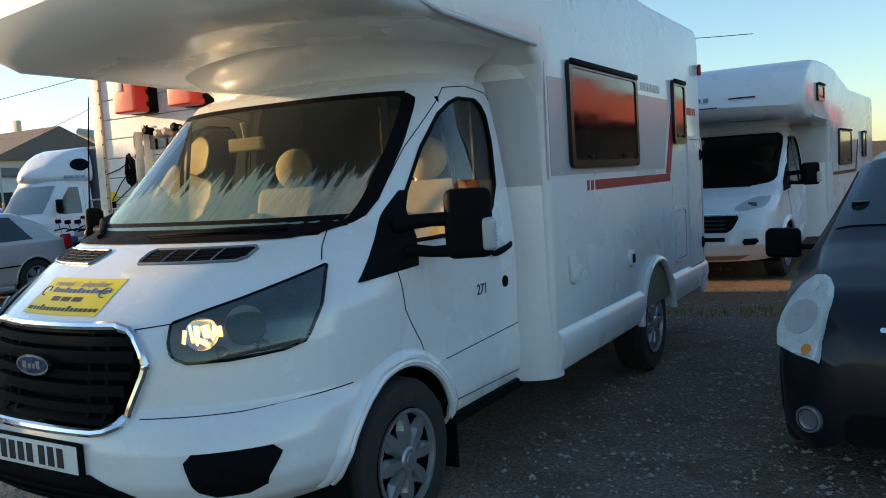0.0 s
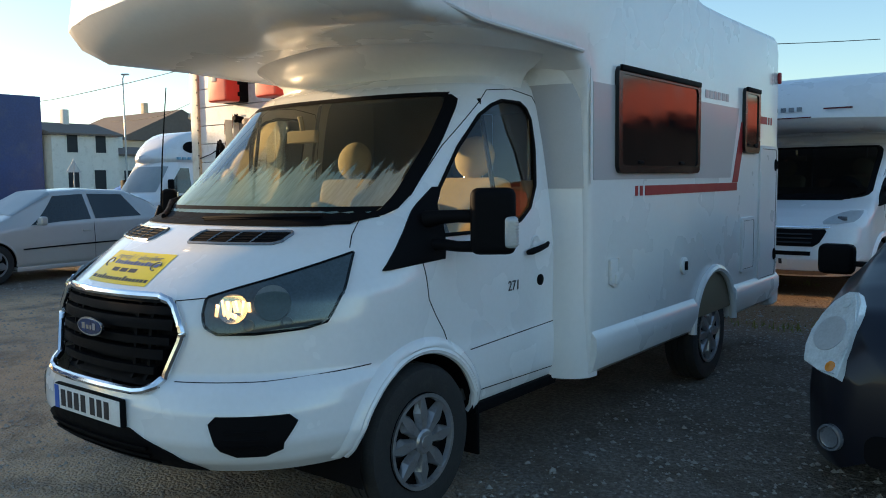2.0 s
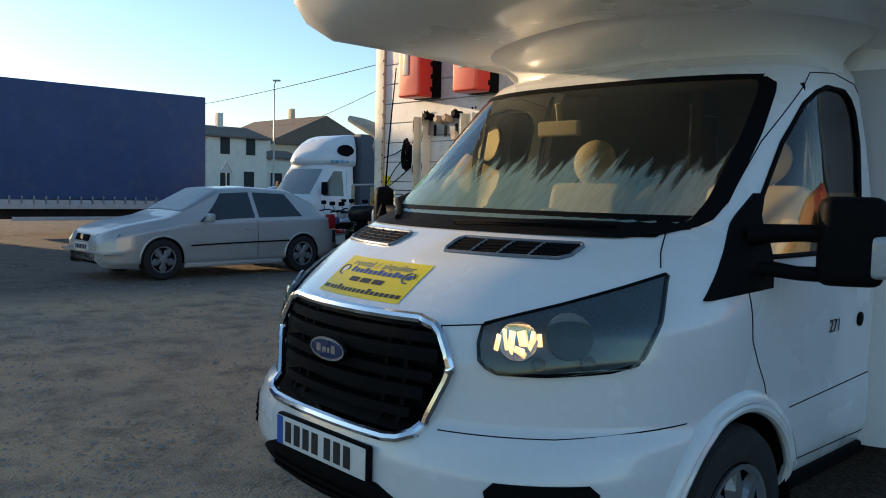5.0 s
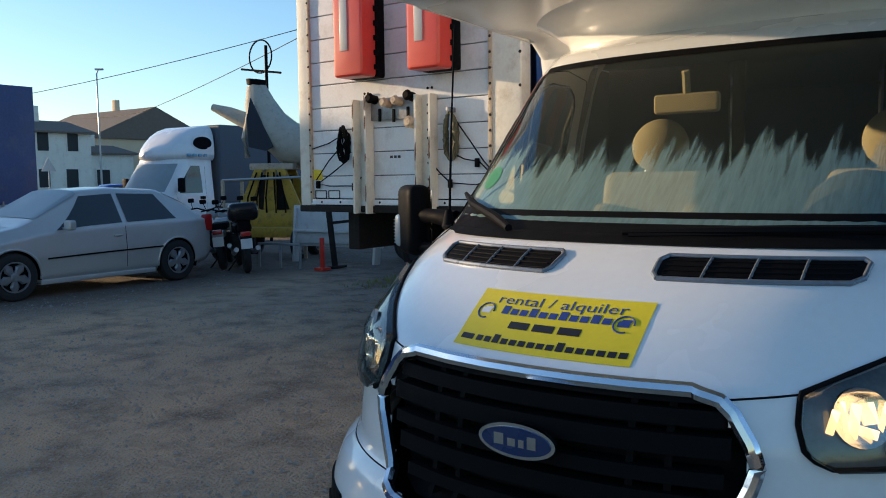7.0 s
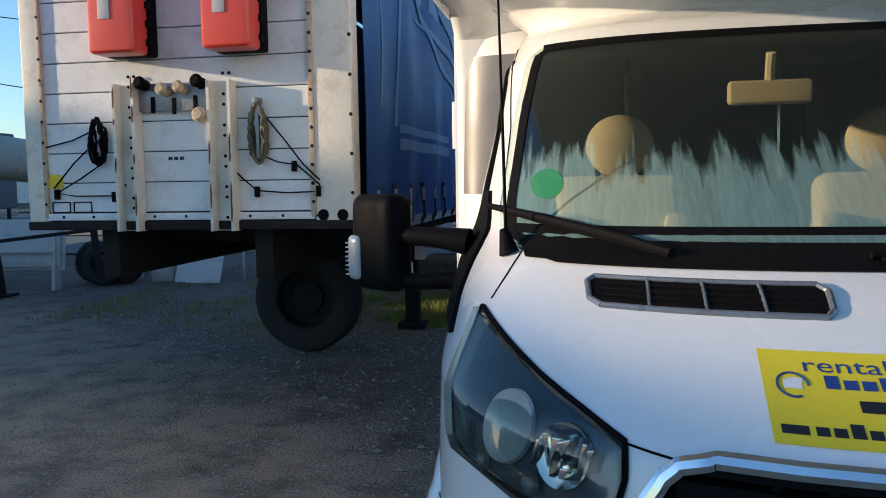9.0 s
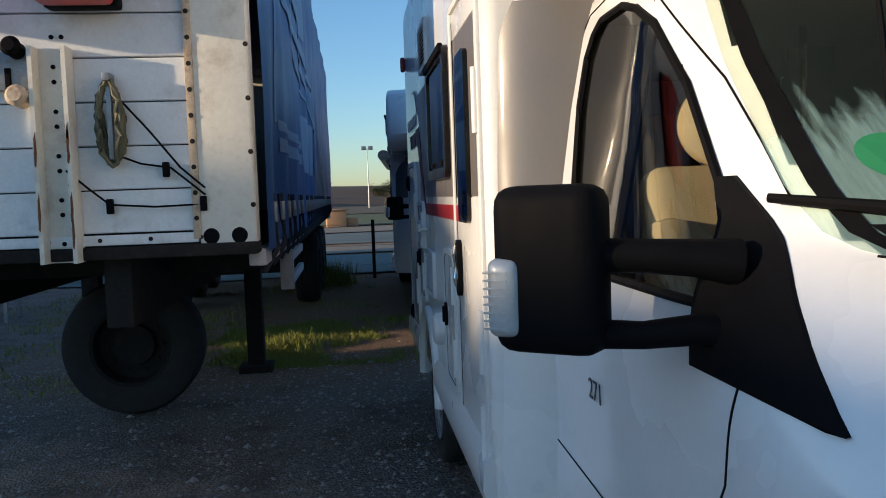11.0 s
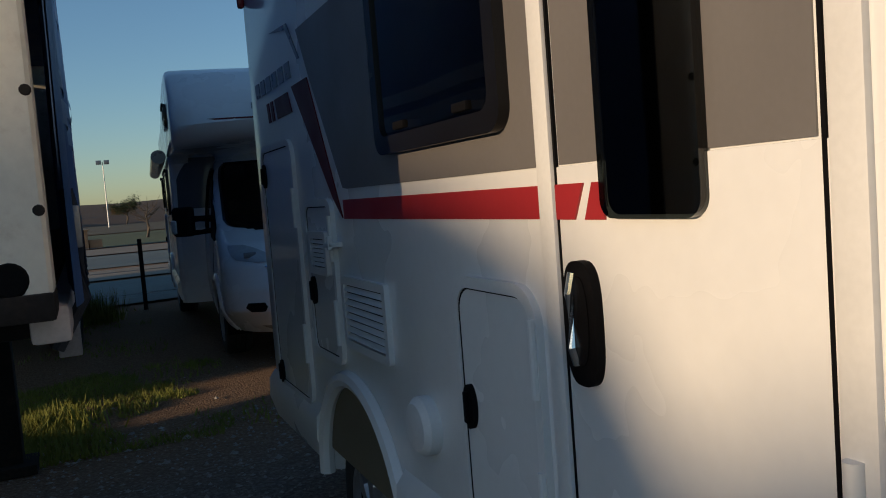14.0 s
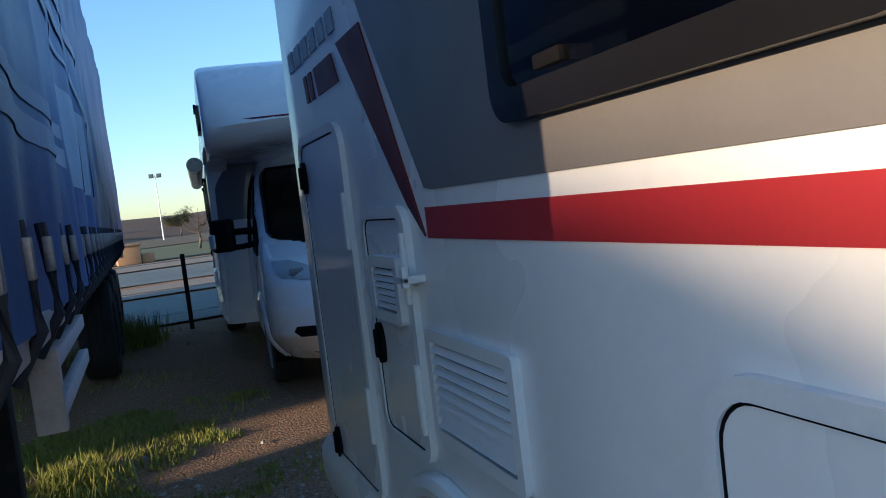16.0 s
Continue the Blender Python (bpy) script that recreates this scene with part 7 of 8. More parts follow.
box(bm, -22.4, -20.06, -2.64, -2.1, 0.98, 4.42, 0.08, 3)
part("front_locker", bm, BLUECOVER, et, "lower blue block added to dip the shadow line")


# ---- clutter under and beside the trailer ----
MACHYELLOW = mat("faded machine yellow", (0.55, 0.33, 0.03), 0.5, vary=0.12, scale=6, dirt=(0.10, 0.07, 0.04), dirt_amount=0.7)
CANVAS = mat("weathered canvas", (0.50, 0.46, 0.38), 0.85, vary=0.15, scale=5, fine=80, bump=0.004, dirt=(0.2, 0.17, 0.13), dirt_amount=0.5)
BIKEBLUE = mat("blue moped plastic", (0.02, 0.05, 0.28), 0.3, coat=0.6)
GALV = mat("galvanised steel", (0.42, 0.43, 0.44), 0.45, metal=0.6, vary=0.15, scale=10)
WOODPOLE = mat("weathered pole wood", (0.16, 0.12, 0.085), 0.85, vary=0.25, scale=4, fine=60, bump=0.004)

mc = thing("conveyor_machine", "yellow site machine with canvas-wrapped conveyor boom", "machine")
bm = B()
box(bm, -0.5, 0.5, -0.35, 0.35, 0.55, 0.95, 0.03)
part("engine_bed", bm, MACHYELLOW, mc)
for xa, xb, yy in ((-0.55, -0.22, -0.28), (0.0, 0.05, -0.30), (0.55, 0.25, -0.28), (-0.55, -0.22, 0.28), (0.55, 0.25, 0.28)):
    bm = B()
    v = [bm.verts.new((x_, yy + dy, z_)) for dy in (-0.03, 0.03) for x_, z_ in ((xa - 0.13, 0.95), (xa + 0.13, 0.95), (xb + 0.09, 1.76), (xb - 0.09, 1.76))]
    for f in ((3, 2, 1, 0), (4, 5, 6, 7), (0, 1, 5, 4), (1, 2, 6, 5), (2, 3, 7, 6), (3, 0, 4, 7)):
        bm.faces.new([v[i] for i in f])
    part("column_plate", bm, MACHYELLOW, mc, smooth=False)
bm = B()
box(bm, -0.30, 0.32, -0.2, 0.2, 0.95, 1.65, 0.06)
part("engine", bm, GRIME, mc, "oily dark engine block")
for k in range(5):
    bm = B()
    tube(bm, [(-0.45 + k * 0.2, -0.36, 0.9), (-0.4 + k * 0.19, -0.45, 1.2), (-0.25 + k * 0.12, -0.33, 1.7)], 0.018, 6)
    part("hose", bm, BLACK, mc)
bm = B()
box(bm, -0.75, 0.9, -0.6, -0.45, 0.42, 0.62, 0.03)
part("side_beam", bm, MACHYELLOW, mc)
for s in (-1, 1):
    for y in (-0.45, 0.45):
        tyre_and_cover(mc, s * 0.65, y, s, r=0.3, w=0.18)
bm = B()
box(bm, -0.42, 0.50, -0.3, 0.3, 1.75, 1.88, 0.03)
part("turntable", bm, RUST, mc)
for x, y in ((-0.9, -0.5), (-0.9, 0.4), (0.8, -0.5), (0.8, 0.4)):
    bm = B()
    box(bm, x - 0.03, x + 0.03, y - 0.03, y + 0.03, 0.0, 1.55, 0.006)
    part("frame_post", bm, RUST, mc)
for a, b in (((-0.9, -0.5, 1.55), (0.8, -0.5, 1.6)), ((-0.9, -0.5, 0.6), (0.8, -0.5, 0.6)), ((-0.9, 0.4, 1.55), (0.8, 0.4, 1.55)), ((-0.9, -0.5, 1.55), (-0.9, 0.4, 1.55))):
    bm = B()
    tube(bm, [a, b], 0.025, 8)
    part("frame_bar", bm, GALV, mc)


def cloth_tube(pts, radii, seed, squash=1.0):
    bm = B()
    rows = []
    r0 = random.Random(seed)
    n = 26
    for i, (p, r) in enumerate(zip(pts, radii)):
        p = Vector(p)
        d = (Vector(pts[min(i + 1, len(pts) - 1)]) - Vector(pts[max(i - 1, 0)])).normalized()
        q = d.to_track_quat("Z", "Y")
        rows.append([p + q @ Vector((math.cos(a) * r * (1 + 0.16 * noise.noise((3 * math.cos(a), 3 * math.sin(a) + seed, i * 0.7))), math.sin(a) * r * squash * (1 + 0.12 * noise.noise((i, 2 * math.cos(a), seed))), 0)) for a in [2 * math.pi * k / n for k in range(n)]])
    v = grid(bm, rows, close=True)
    bm.faces.new(v[0][::-1])
    bm.faces.new(v[-1])
    return bm


part("canvas_wrap", cloth_tube([(-0.35, 0, 3.45), (-0.28, 0, 3.1), (-0.1, 0, 2.65), (0.3, 0, 2.3), (1.0, 0.2, 2.1), (2.0, 0.5, 1.95), (3.2, 0.8, 1.75)], [0.18, 0.30, 0.40, 0.42, 0.38, 0.36, 0.34], 4), CANVAS, mc, "weathered canvas wrapped round the boom")
part("canvas_wrap", cloth_tube([(-1.35, 0.1, 3.05), (-1.0, 0.1, 2.92), (-0.6, 0.05, 2.75), (-0.25, 0, 2.6)], [0.07, 0.13, 0.17, 0.16], 9), CANVAS, mc)
part("canvas_flap", cloth_tube([(-0.55, -0.05, 2.0), (-0.62, -0.05, 2.4), (-0.5, -0.02, 2.9), (-0.35, 0, 3.4)], [0.12, 0.15, 0.15, 0.12], 2, 0.35), CANVAS, mc)
bm = B()
slab(bm, [(-0.34, 3.15), (-0.42, 2.75), (-0.40, 2.2), (-0.05, 2.12), (0.10, 2.2), (-0.08, 2.6)], Matrix(((1, 0, 0, 0.05), (0, 0, -1, -0.40), (0, 1, 0, 0), (0, 0, 0, 1))), 0.05)
part("canvas_opening", bm, STRAP, mc, "dark opening in the canvas")
bm = B()
cyl(bm, (-0.34, 0, 3.45), (-0.33, 0, 3.56), 0.19, 0.21, 16)
part("boom_cap", bm, BLACK, mc)
mc.matrix_world = pose(-11.2, 9.7, 0, 0, 0, 25) @ Matrix.Scale(0.98, 4)


def bike(name, label, m, colour, top_case):
    b = thing(name, label, "motorcycle", "parked motorcycles")
    for y in (0.0, 1.28):
        bm = B()
        mm = Matrix.Translation((0, y, 0.29)) @ Matrix.Rotation(radians(90), 4, "Y")
        lathe(bm, [(0.20, -0.04), (0.26, -0.055), (0.29, -0.03), (0.29, 0.03), (0.26, 0.055), (0.20, 0.04), (0.20, -0.04)], mm, 28)
        w = part("wheel", bm, RUBBER, b)
        bm = B()
        for k in range(6):
            a = math.pi * 2 * k / 6
            tube(bm, [mm @ Vector((0.02 * math.cos(a), 0.02 * math.sin(a), 0)), mm @ Vector((0.21 * math.cos(a), 0.21 * math.sin(a), 0))], 0.012, 6)
        part("spokes_hub", bm, ALLOY, w)
    bm = B()
    box(bm, -0.14, 0.14, 0.75, 1.30, 0.68, 0.80, 0.05, 3)
    part("saddle", bm, BLACK, b)
    bm = B()
    box(bm, -0.13, 0.13, 0.42, 0.80, 0.62, 0.86, 0.07, 3)
    part("tank", bm, colour, b)
    bm = B()
    box(bm, -0.16, 0.16, 0.45, 0.85, 0.25, 0.60, 0.04)
    part("engine", bm, GRIME, b)
    bm = B()
    box(bm, -0.10, 0.10, 1.1, 1.55, 0.55, 0.68, 0.04)
    part("tail", bm, colour, b)
    for s in (-1, 1):
        bm = B()
        tube(bm, [(s * 0.08, 0.0, 0.29), (s * 0.08, 0.25, 0.85)], 0.022, 8)
        part("fork", bm, GALV, b)
        bm = B()
        tube(bm, [(0, 0.30, 0.95), (s * 0.2, 0.32, 1.02), (s * 0.36, 0.42, 1.0)], 0.014, 8)
        part("handlebar", bm, BLACK, b)
        bm = B()
        tube(bm, [(s * 0.28, 0.34, 1.02), (s * 0.33, 0.28, 1.14)], 0.007, 6)
        box(bm, s * 0.33 - 0.06, s * 0.33 + 0.06, 0.26, 0.30, 1.13, 1.21, 0.02)
        part("mirror", bm, BLACK, b)
        bm = B()
        tube(bm, [(s * 0.15, 0.7, 0.3), (s * 0.17, 1.1, 0.32), (s * 0.17, 1.6, 0.42)], 0.04, 8)
        part("exhaust", bm, GALV, b)
    bm = B()
    box(bm, -0.10, 0.10, 0.02, 0.20, 0.82, 1.0, 0.05)
    part("headlamp", bm, LENS, b)
    bm = B()
    box(bm, -0.09, 0.09, 1.60, 1.61, 0.42, 0.58)
    part("number_plate", bm, PLATE, b)
    bm = B()
    box(bm, -0.08, 0.08, 1.55, 1.62, 0.62, 0.70, 0.02)
    part("tail_lamp", bm, REDLENS, b)
    bm = B()
    tube(bm, [(0.05, 0.75, 0.25), (0.28, 0.8, 0.0)], 0.015, 6)
    part("side_stand", bm, GRIME, b)
    if top_case:
        bm = B()
        box(bm, -0.24, 0.24, 1.22, 1.62, 0.86, 1.16, 0.12, 4)
        part("top_case", bm, GLOSSBLACK, b, "gloss black top case")
        bm = B()
        box(bm, -0.10, 0.10, 1.25, 1.55, 0.68, 0.88, 0.02)
        part("luggage_rack", bm, BLACK, b)
    b.matrix_world = m
    return b


bike("motorcycle", "black motorcycle with gloss top case on gravel", pose(-10.5, 8.15, 0, 0, 4, 235), GLOSSBLACK, True)
bike("motorcycle", "grey motorcycle in a row of parked motorcycles", pose(-11.05, 8.4, 0, 0, 5, 225), GALV, False)
bike("motorcycle", "blue moped standing beside a motorcycle", pose(-11.6, 8.6, 0, 0, 4, 205), BIKEBLUE, False)


def plain(name, label, cat_, boxes, material, m, bevel=0.01):
    t = thing(name, label, cat_)
    for nm, b6 in boxes:
        bm = B()
        box(bm, *b6, bevel)
        part(nm, bm, material, t)
    t.matrix_world = m
    return t


plain("leaning_boards", "weathered white boards in a steel rack", "boards", [("board", (-0.95, 0.95, 0.0, 0.03, 0.35, 1.05)), ("board", (-0.9, 1.0, 0.05, 0.08, 0.30, 0.98)), ("rack_leg", (-0.9, -0.85, -0.05, 0.15, 0, 1.0)), ("rack_leg", (0.85, 0.9, -0.05, 0.15, 0, 1.0)), ("rack_bar", (-0.9, 0.9, -0.06, -0.02, 0.55, 0.60))], WHITESHEET, pose(-9.2, 9.2, 0, -6, 0, 8))
plain("white_sheet", "white sheet of board leaning under the trailer", "board", [("sheet", (-0.35, 0.35, 0, 0.02, 0, 0.55))], WHITESHEET, pose(-6.6, 10.3, 0, -25, 4, 10))
plain("jerry_can", "grey plastic can on the ground", "can", [("body", (-0.17, 0.17, -0.12, 0.12, 0, 0.42)), ("neck", (-0.05, 0.05, -0.05, 0.05, 0.41, 0.48))], GALV, pose(-7.2, 10.4, 0, 0, 0, 15), 0.04)
plain("work_table", "steel table with green sheet and clutter", "table", [("top", (-1.0, 1.0, -0.4, 0.4, 0.80, 0.85)), ("leg", (-0.95, -0.9, -0.35, -0.3, 0, 0.8)), ("leg", (0.9, 0.95, -0.35, -0.3, 0, 0.8)), ("leg", (-0.95, -0.9, 0.3, 0.35, 0, 0.8)), ("leg", (0.9, 0.95, 0.3, 0.35, 0, 0.8))], GALV, pose(-7.0, 11.0, 0, 0, 0, 8))
plain("tow_frame", "steel A-frame stand with red tape", "stand", [("leg", (-0.04, 0.04, -0.04, 0.04, 0, 1.2)), ("leg", (1.3, 1.38, -0.04, 0.04, 0, 1.2)), ("bar", (0.0, 1.35, -0.02, 0.02, 0.75, 0.80)), ("foot", (-0.2, 0.2, -0.06, 0.06, 0, 0.04))], GRIME, pose(-8.6, 8.6, 0, 0, -6, 15))
plain("warning_post", "short red warning post on the ground", "post", [("post", (-0.03, 0.03, -0.03, 0.03, 0.0, 0.55)), ("base", (-0.1, 0.1, -0.1, 0.1, 0, 0.05))], REDBOX, pose(-8.56, 8.25, 0))
plain("low_rail", "low pale metal rail frame", "rail", [("bar", (-0.9, 0.0, -0.02, 0.02, 0.40, 0.44)), ("leg", (-0.9, -0.86, -0.02, 0.02, 0, 0.44)), ("leg", (-0.45, -0.41, -0.02, 0.02, 0, 0.42)), ("leg", (-0.04, 0.0, -0.02, 0.02, 0, 0.44))], GALV, pose(-9.0, 8.2, 0, 0, 0, 10))
for k, (x, y) in enumerate(((-7.9, 9.9), (-7.7, 10.1), (-8.3, 10.3))):
    w_ = thing("old_tyre", "old black tyre standing among clutter", "tyre", "old tyres")
    bm = B()
    lathe(bm, [(0.18, -0.09), (0.28, -0.10), (0.33, -0.06), (0.33, 0.06), (0.28, 0.10), (0.18, 0.09), (0.18, -0.09)], Matrix.Translation((x, y, 0.33)) @ Matrix.Rotation(radians(80), 4, "X"), 28)
    part("tyre", bm, RUBBER, w_)
# back of a parked van seen under the trailer
vn = thing("parked_van", "white van tail with barred plate beyond the trailer", "van")
bm = B()
box(bm, -0.95, 0.95, 0, 4.2, 0.35, 1.9, 0.12, 3)
part("body", bm, CABWHITE, vn)
bm = B()
box(bm, -0.26, 0.26, -0.02, 0.0, 0.75, 0.86)
pl_ = part("number_plate", bm, PLATE, vn)
for k in range(6):
    bm = B()
    box(bm, -0.2 + k * 0.07, -0.155 + k * 0.07, -0.0235, -0.0215, 0.77, 0.84)
    part("plate_bar", bm, BLACKINK, pl_)
for s in (-1, 1):
    bm = B()
    box(bm, s * 0.85 - 0.06, s * 0.85 + 0.06, -0.02, 0.1, 0.9, 1.4, 0.02)
    part("tail_lamp", bm, REDLENS, vn)
    for y in (0.8, 3.3):
        tyre_and_cover(vn, s * 0.82, y, s, r=0.32, w=0.2)
vn.matrix_world = pose(-7.2, 16.5, 0)

# ---- houses, masts and wires beyond the lot ----
PLASTER = mat("pale plaster", (0.76, 0.73, 0.66), 0.85, vary=0.07, scale=1.2, fine=20, bump=0.003, dirt=(0.4, 0.36, 0.3), dirt_amount=0.4)
OCHRE = mat("ochre plaster", (0.66, 0.53, 0.37), 0.85, vary=0.08, scale=1.0, fine=20, bump=0.003)
ROOFTILE = mat("dull roof tiles", (0.16, 0.13, 0.11), 0.85, vary=0.2, scale=4, fine=30, bump=0.01)
HOUSEPANE = mat("dull dark window", (0.03, 0.035, 0.04), 0.5, vary=0.2, scale=3, spec=0.2)
BLUEWALL = mat("slate blue sheet wall", (0.07, 0.085, 0.12), 0.6, vary=0.1, scale=1.5)


def house(label, x, y, w, d, h, rise, wall, windows, ridge_y=True, rz=0.0):
    """Front wall faces +x; windows: (y, z, width, height)."""
    hs = thing("house", label, "house", "houses")
    bm = B()
    box(bm, -d, 0, 0, w, 0, h)
    part("wall", bm, wall, hs)
    bm = B()
    if ridge_y:
        pr = [(0.4, h - 0.02), (0.4, h + 0.12), (-d / 2, h + rise), (-d - 0.4, h + 0.12), (-d - 0.4, h - 0.02)]
        rows = [[(px, yy, pz) for px, pz in pr] for yy in (-0.3, w + 0.3)]
    else:
        pr = [(-0.4, h - 0.02), (-0.4, h + 0.12), (w / 2, h + rise), (w + 0.4, h + 0.12), (w + 0.4, h - 0.02)]
        rows = [[(xx, py, pz) for py, pz in pr] for xx in (0.3, -d - 0.3)]
        bg = B()
        slab(bg, [(0, h), (w, h), (w / 2, h + rise - 0.1)], Matrix(((0, 0, 1, -0.3), (1, 0, 0, 0), (0, 1, 0, 0), (0, 0, 0, 1))), 0.29)
        part("gable", bg, wall, hs)
    v = grid(bm, rows, close=True)
    bm.faces.new(v[0][::-1])
    bm.faces.new(v[1])
    part("roof", bm, ROOFTILE, hs, smooth=False)
    for wy, wz, ww, wh in windows:
        bm = B()
        ring_slab(bm, rounded(ww + 0.16, wh + 0.16, 0.02, 2, x0=wy - 0.08, y0=wz - 0.08), rounded(ww, wh, 0.02, 2, x0=wy, y0=wz), Matrix(((0, 0, 1, 0.0), (1, 0, 0, 0), (0, 1, 0, 0), (0, 0, 0, 1))), 0.06)
        wn_ = part("window", bm, wall, hs)
        bm = B()
        box(bm, 0.004, 0.02, wy, wy + ww, wz, wz + wh)
        part("pane", bm, HOUSEPANE, wn_)
    bm = B()
    box(bm, -d * 0.5, -d * 0.5 + 0.6, w * 0.5, w * 0.5 + 0.5, h + rise - 0.4, h + rise + 1.1, 0.03)
    part("chimney", bm, wall, hs)
    hs.matrix_world = pose(x, y, 0, 0, 0, rz)
    return hs


house("pale plastered two-storey house with dark windows", -60, 29.8, 5.6, 8, 5.4, 1.2, PLASTER, [(1.2, 4.0, 0.9, 1.5), (3.6, 4.0, 0.9, 1.5), (1.2, 1.2, 0.9, 1.4), (3.4, 1.0, 1.0, 1.6)])
house("ochre plastered terraced house with tiled roof", -61, 22.5, 7.0, 8, 5.6, 1.3, OCHRE, [(1.2, 3.6, 1.0, 1.6), (4.2, 3.6, 1.0, 1.6), (1.2, 1.0, 1.0, 1.5)])
house("beige gabled warehouse with tiled roof", -68, 40.5, 13, 14, 5.6, 3.2, OCHRE, [(2.0, 3.0, 1.6, 1.2), (8, 3.0, 1.6, 1.2)], ridge_y=False)
house("low pale house with tiled roof", -62, 36.0, 4.5, 7, 3.9, 0.9, PLASTER, [(1.0, 1.2, 1.2, 1.4)])
house("slate blue industrial shed", -52, 47.0, 16, 12, 4.6, 0.5, BLUEWALL, [(3, 2.2, 2.4, 1.0), (9, 2.2, 2.4, 1.0)])
house("long pale low warehouse with tiled roof", -54, 66, 30, 16, 5.2, 1.0, PLASTER, [(4, 2.5, 2, 1), (12, 2.5, 2, 1)])

sl = thing("street_lamp", "tall grey street lamp on a slim mast", "street lamp")
bm = B()
tube(bm, [(0, 0, 0), (0, 0, 5), (0, 0, 9.6), (0.1, 0.1, 9.9)], [0.09, 0.07, 0.05, 0.04], 10)
part("mast", bm, GALV, sl)
bm = B()
box(bm, -0.1, 0.5, -0.12, 0.12, 9.85, 9.98, 0.04)
part("lamp_head", bm, GALV, sl)
sl.matrix_world = pose(-55.5, 33.4, 0, 0, 0, 40)
sg = thing("road_sign", "grey back of a triangular road sign on a post", "road sign")
bm = B()
tube(bm, [(0, 0, 0), (0, 0, 2.9)], 0.04, 8)
part("post", bm, GALV, sg)
bm = B()
slab(bm, [(-0.45, 0), (0.45, 0), (0, 0.8)], Matrix(((0, 0, 1, 0), (1, 0, 0, 0), (0, 1, 0, 2.2), (0, 0, 0, 1))), 0.02)
part("plate", bm, GALV, sg)
sg.matrix_world = pose(-45, 23.6, 0)
up = thing("utility_pole", "wooden utility pole with fittings", "utility pole")
bm = B()
tube(bm, [(0, 0, 0), (0, 0, 4), (0.03, 0, 8.0)], [0.15, 0.13, 0.10], 12)
part("pole", bm, WOODPOLE, up)
bm = B()
cyl(bm, (0.12, 0, 7.6), (0.25, 0, 7.6), 0.05)
part("insulator", bm, BLACK, up)
up.matrix_world = pose(-23, 22.3, 0)
an = thing("roof_aerial", "dark rooftop aerial with round element", "aerial")
bm = B()
tube(bm, [(0, 0, 0), (0, 0, 4.8)], 0.04, 8)
tube(bm, [(-0.9, 0, 4.3), (0.5, 0, 4.1)], 0.03, 6)
part("mast", bm, BLACK, an)
bm = B()
tube(bm, [(0.4 * math.cos(a) - 0.2, 0, 4.55 + 0.4 * math.sin(a)) for a in [2 * math.pi * k / 24 for k in range(25)]], 0.02, 6)
part("ring", bm, BLACK, an)
an.matrix_world = pose(-14.3, 12.4, 0)
for pts in ([(-60, 20, 6.6), (-42, 21, 6.2), (-23, 22.3, 7.6)], [(-23, 22.3, 7.6), (-14, 30, 7.2), (-4, 40, 7.6)], [(-62, 36, 6.8), (-45, 30, 6.0), (-23, 22.3, 7.3)], [(-23, 22.3, 7.2), (-21, 22.6, 5.2), (-17, 23, 4.6)]):
    w_ = thing("overhead_wire", "thin dark overhead wire between poles", "wire", "overhead wires")
    bm = B()
    q = []
    for a, b in zip(pts, pts[1:]):
        for k in range(8):
            u = k / 8
            q.append((a[0] + (b[0] - a[0]) * u, a[1] + (b[1] - a[1]) * u, a[2] + (b[2] - a[2]) * u - 0.5 * u * (1 - u)))
    q.append(pts[-1])
    tube(bm, q, 0.018, 5)
    part("wire", bm, BLACK, w_)
# bright car roofs on the far street
for k, (x, y, c_) in enumerate(((-40, 22.0, BIKEBLUE), (-42, 25.5, WHITE))):
    pc = thing("parked_car", "small car on the far street", "car", "parked cars")
    sk = CarSkin(ALMERA)
    bm = B()
    grid(bm, [[sk.at(yy, u / 12, 1) for u in range(13)] + [sk.at(yy, u / 12, -1) for u in range(11, -1, -1)] for yy in [4.18 * j / 24 for j in range(25)]])
    part("body", bm, c_, pc)
    for s in (-1, 1):
        bm = B()
        grid(bm, [[sk.at(1.4 + i * 0.25, u, s, 0.008) for i in range(9)] for u in (0.5, 0.6, 0.74)])
        part("side_window", bm, CARGLASS, pc)
        for wy in (0.88, 3.41):
            tyre_and_cover(pc, s * 0.75, wy, s, r=0.31, w=0.2, spokes=5)
    pc.matrix_world = pose(x, y, 0)

# ---- field, road strip and hill beyond the fence ----
FROSTGRASS = mat("frosty pale field", (0.11, 0.14, 0.13), 0.95, vary=0.2, scale=0.5, fine=6, bump=0.02)
DRYGRASS = mat("dry meadow", (0.085, 0.066, 0.03), 0.95, vary=0.3, scale=0.4, fine=5, bump=0.03)
GREENFIELD = mat("green field", (0.085, 0.105, 0.04), 0.95, vary=0.2, scale=0.3, fine=4, bump=0.03)
SANDROAD = mat("pale sandy track", (0.21, 0.18, 0.13), 0.95, vary=0.12, scale=0.6, fine=8)
SCRUB = mat("brown winter scrub", (0.062, 0.034, 0.015), 0.95, vary=0.35, scale=0.6, fine=4, bump=0.05)


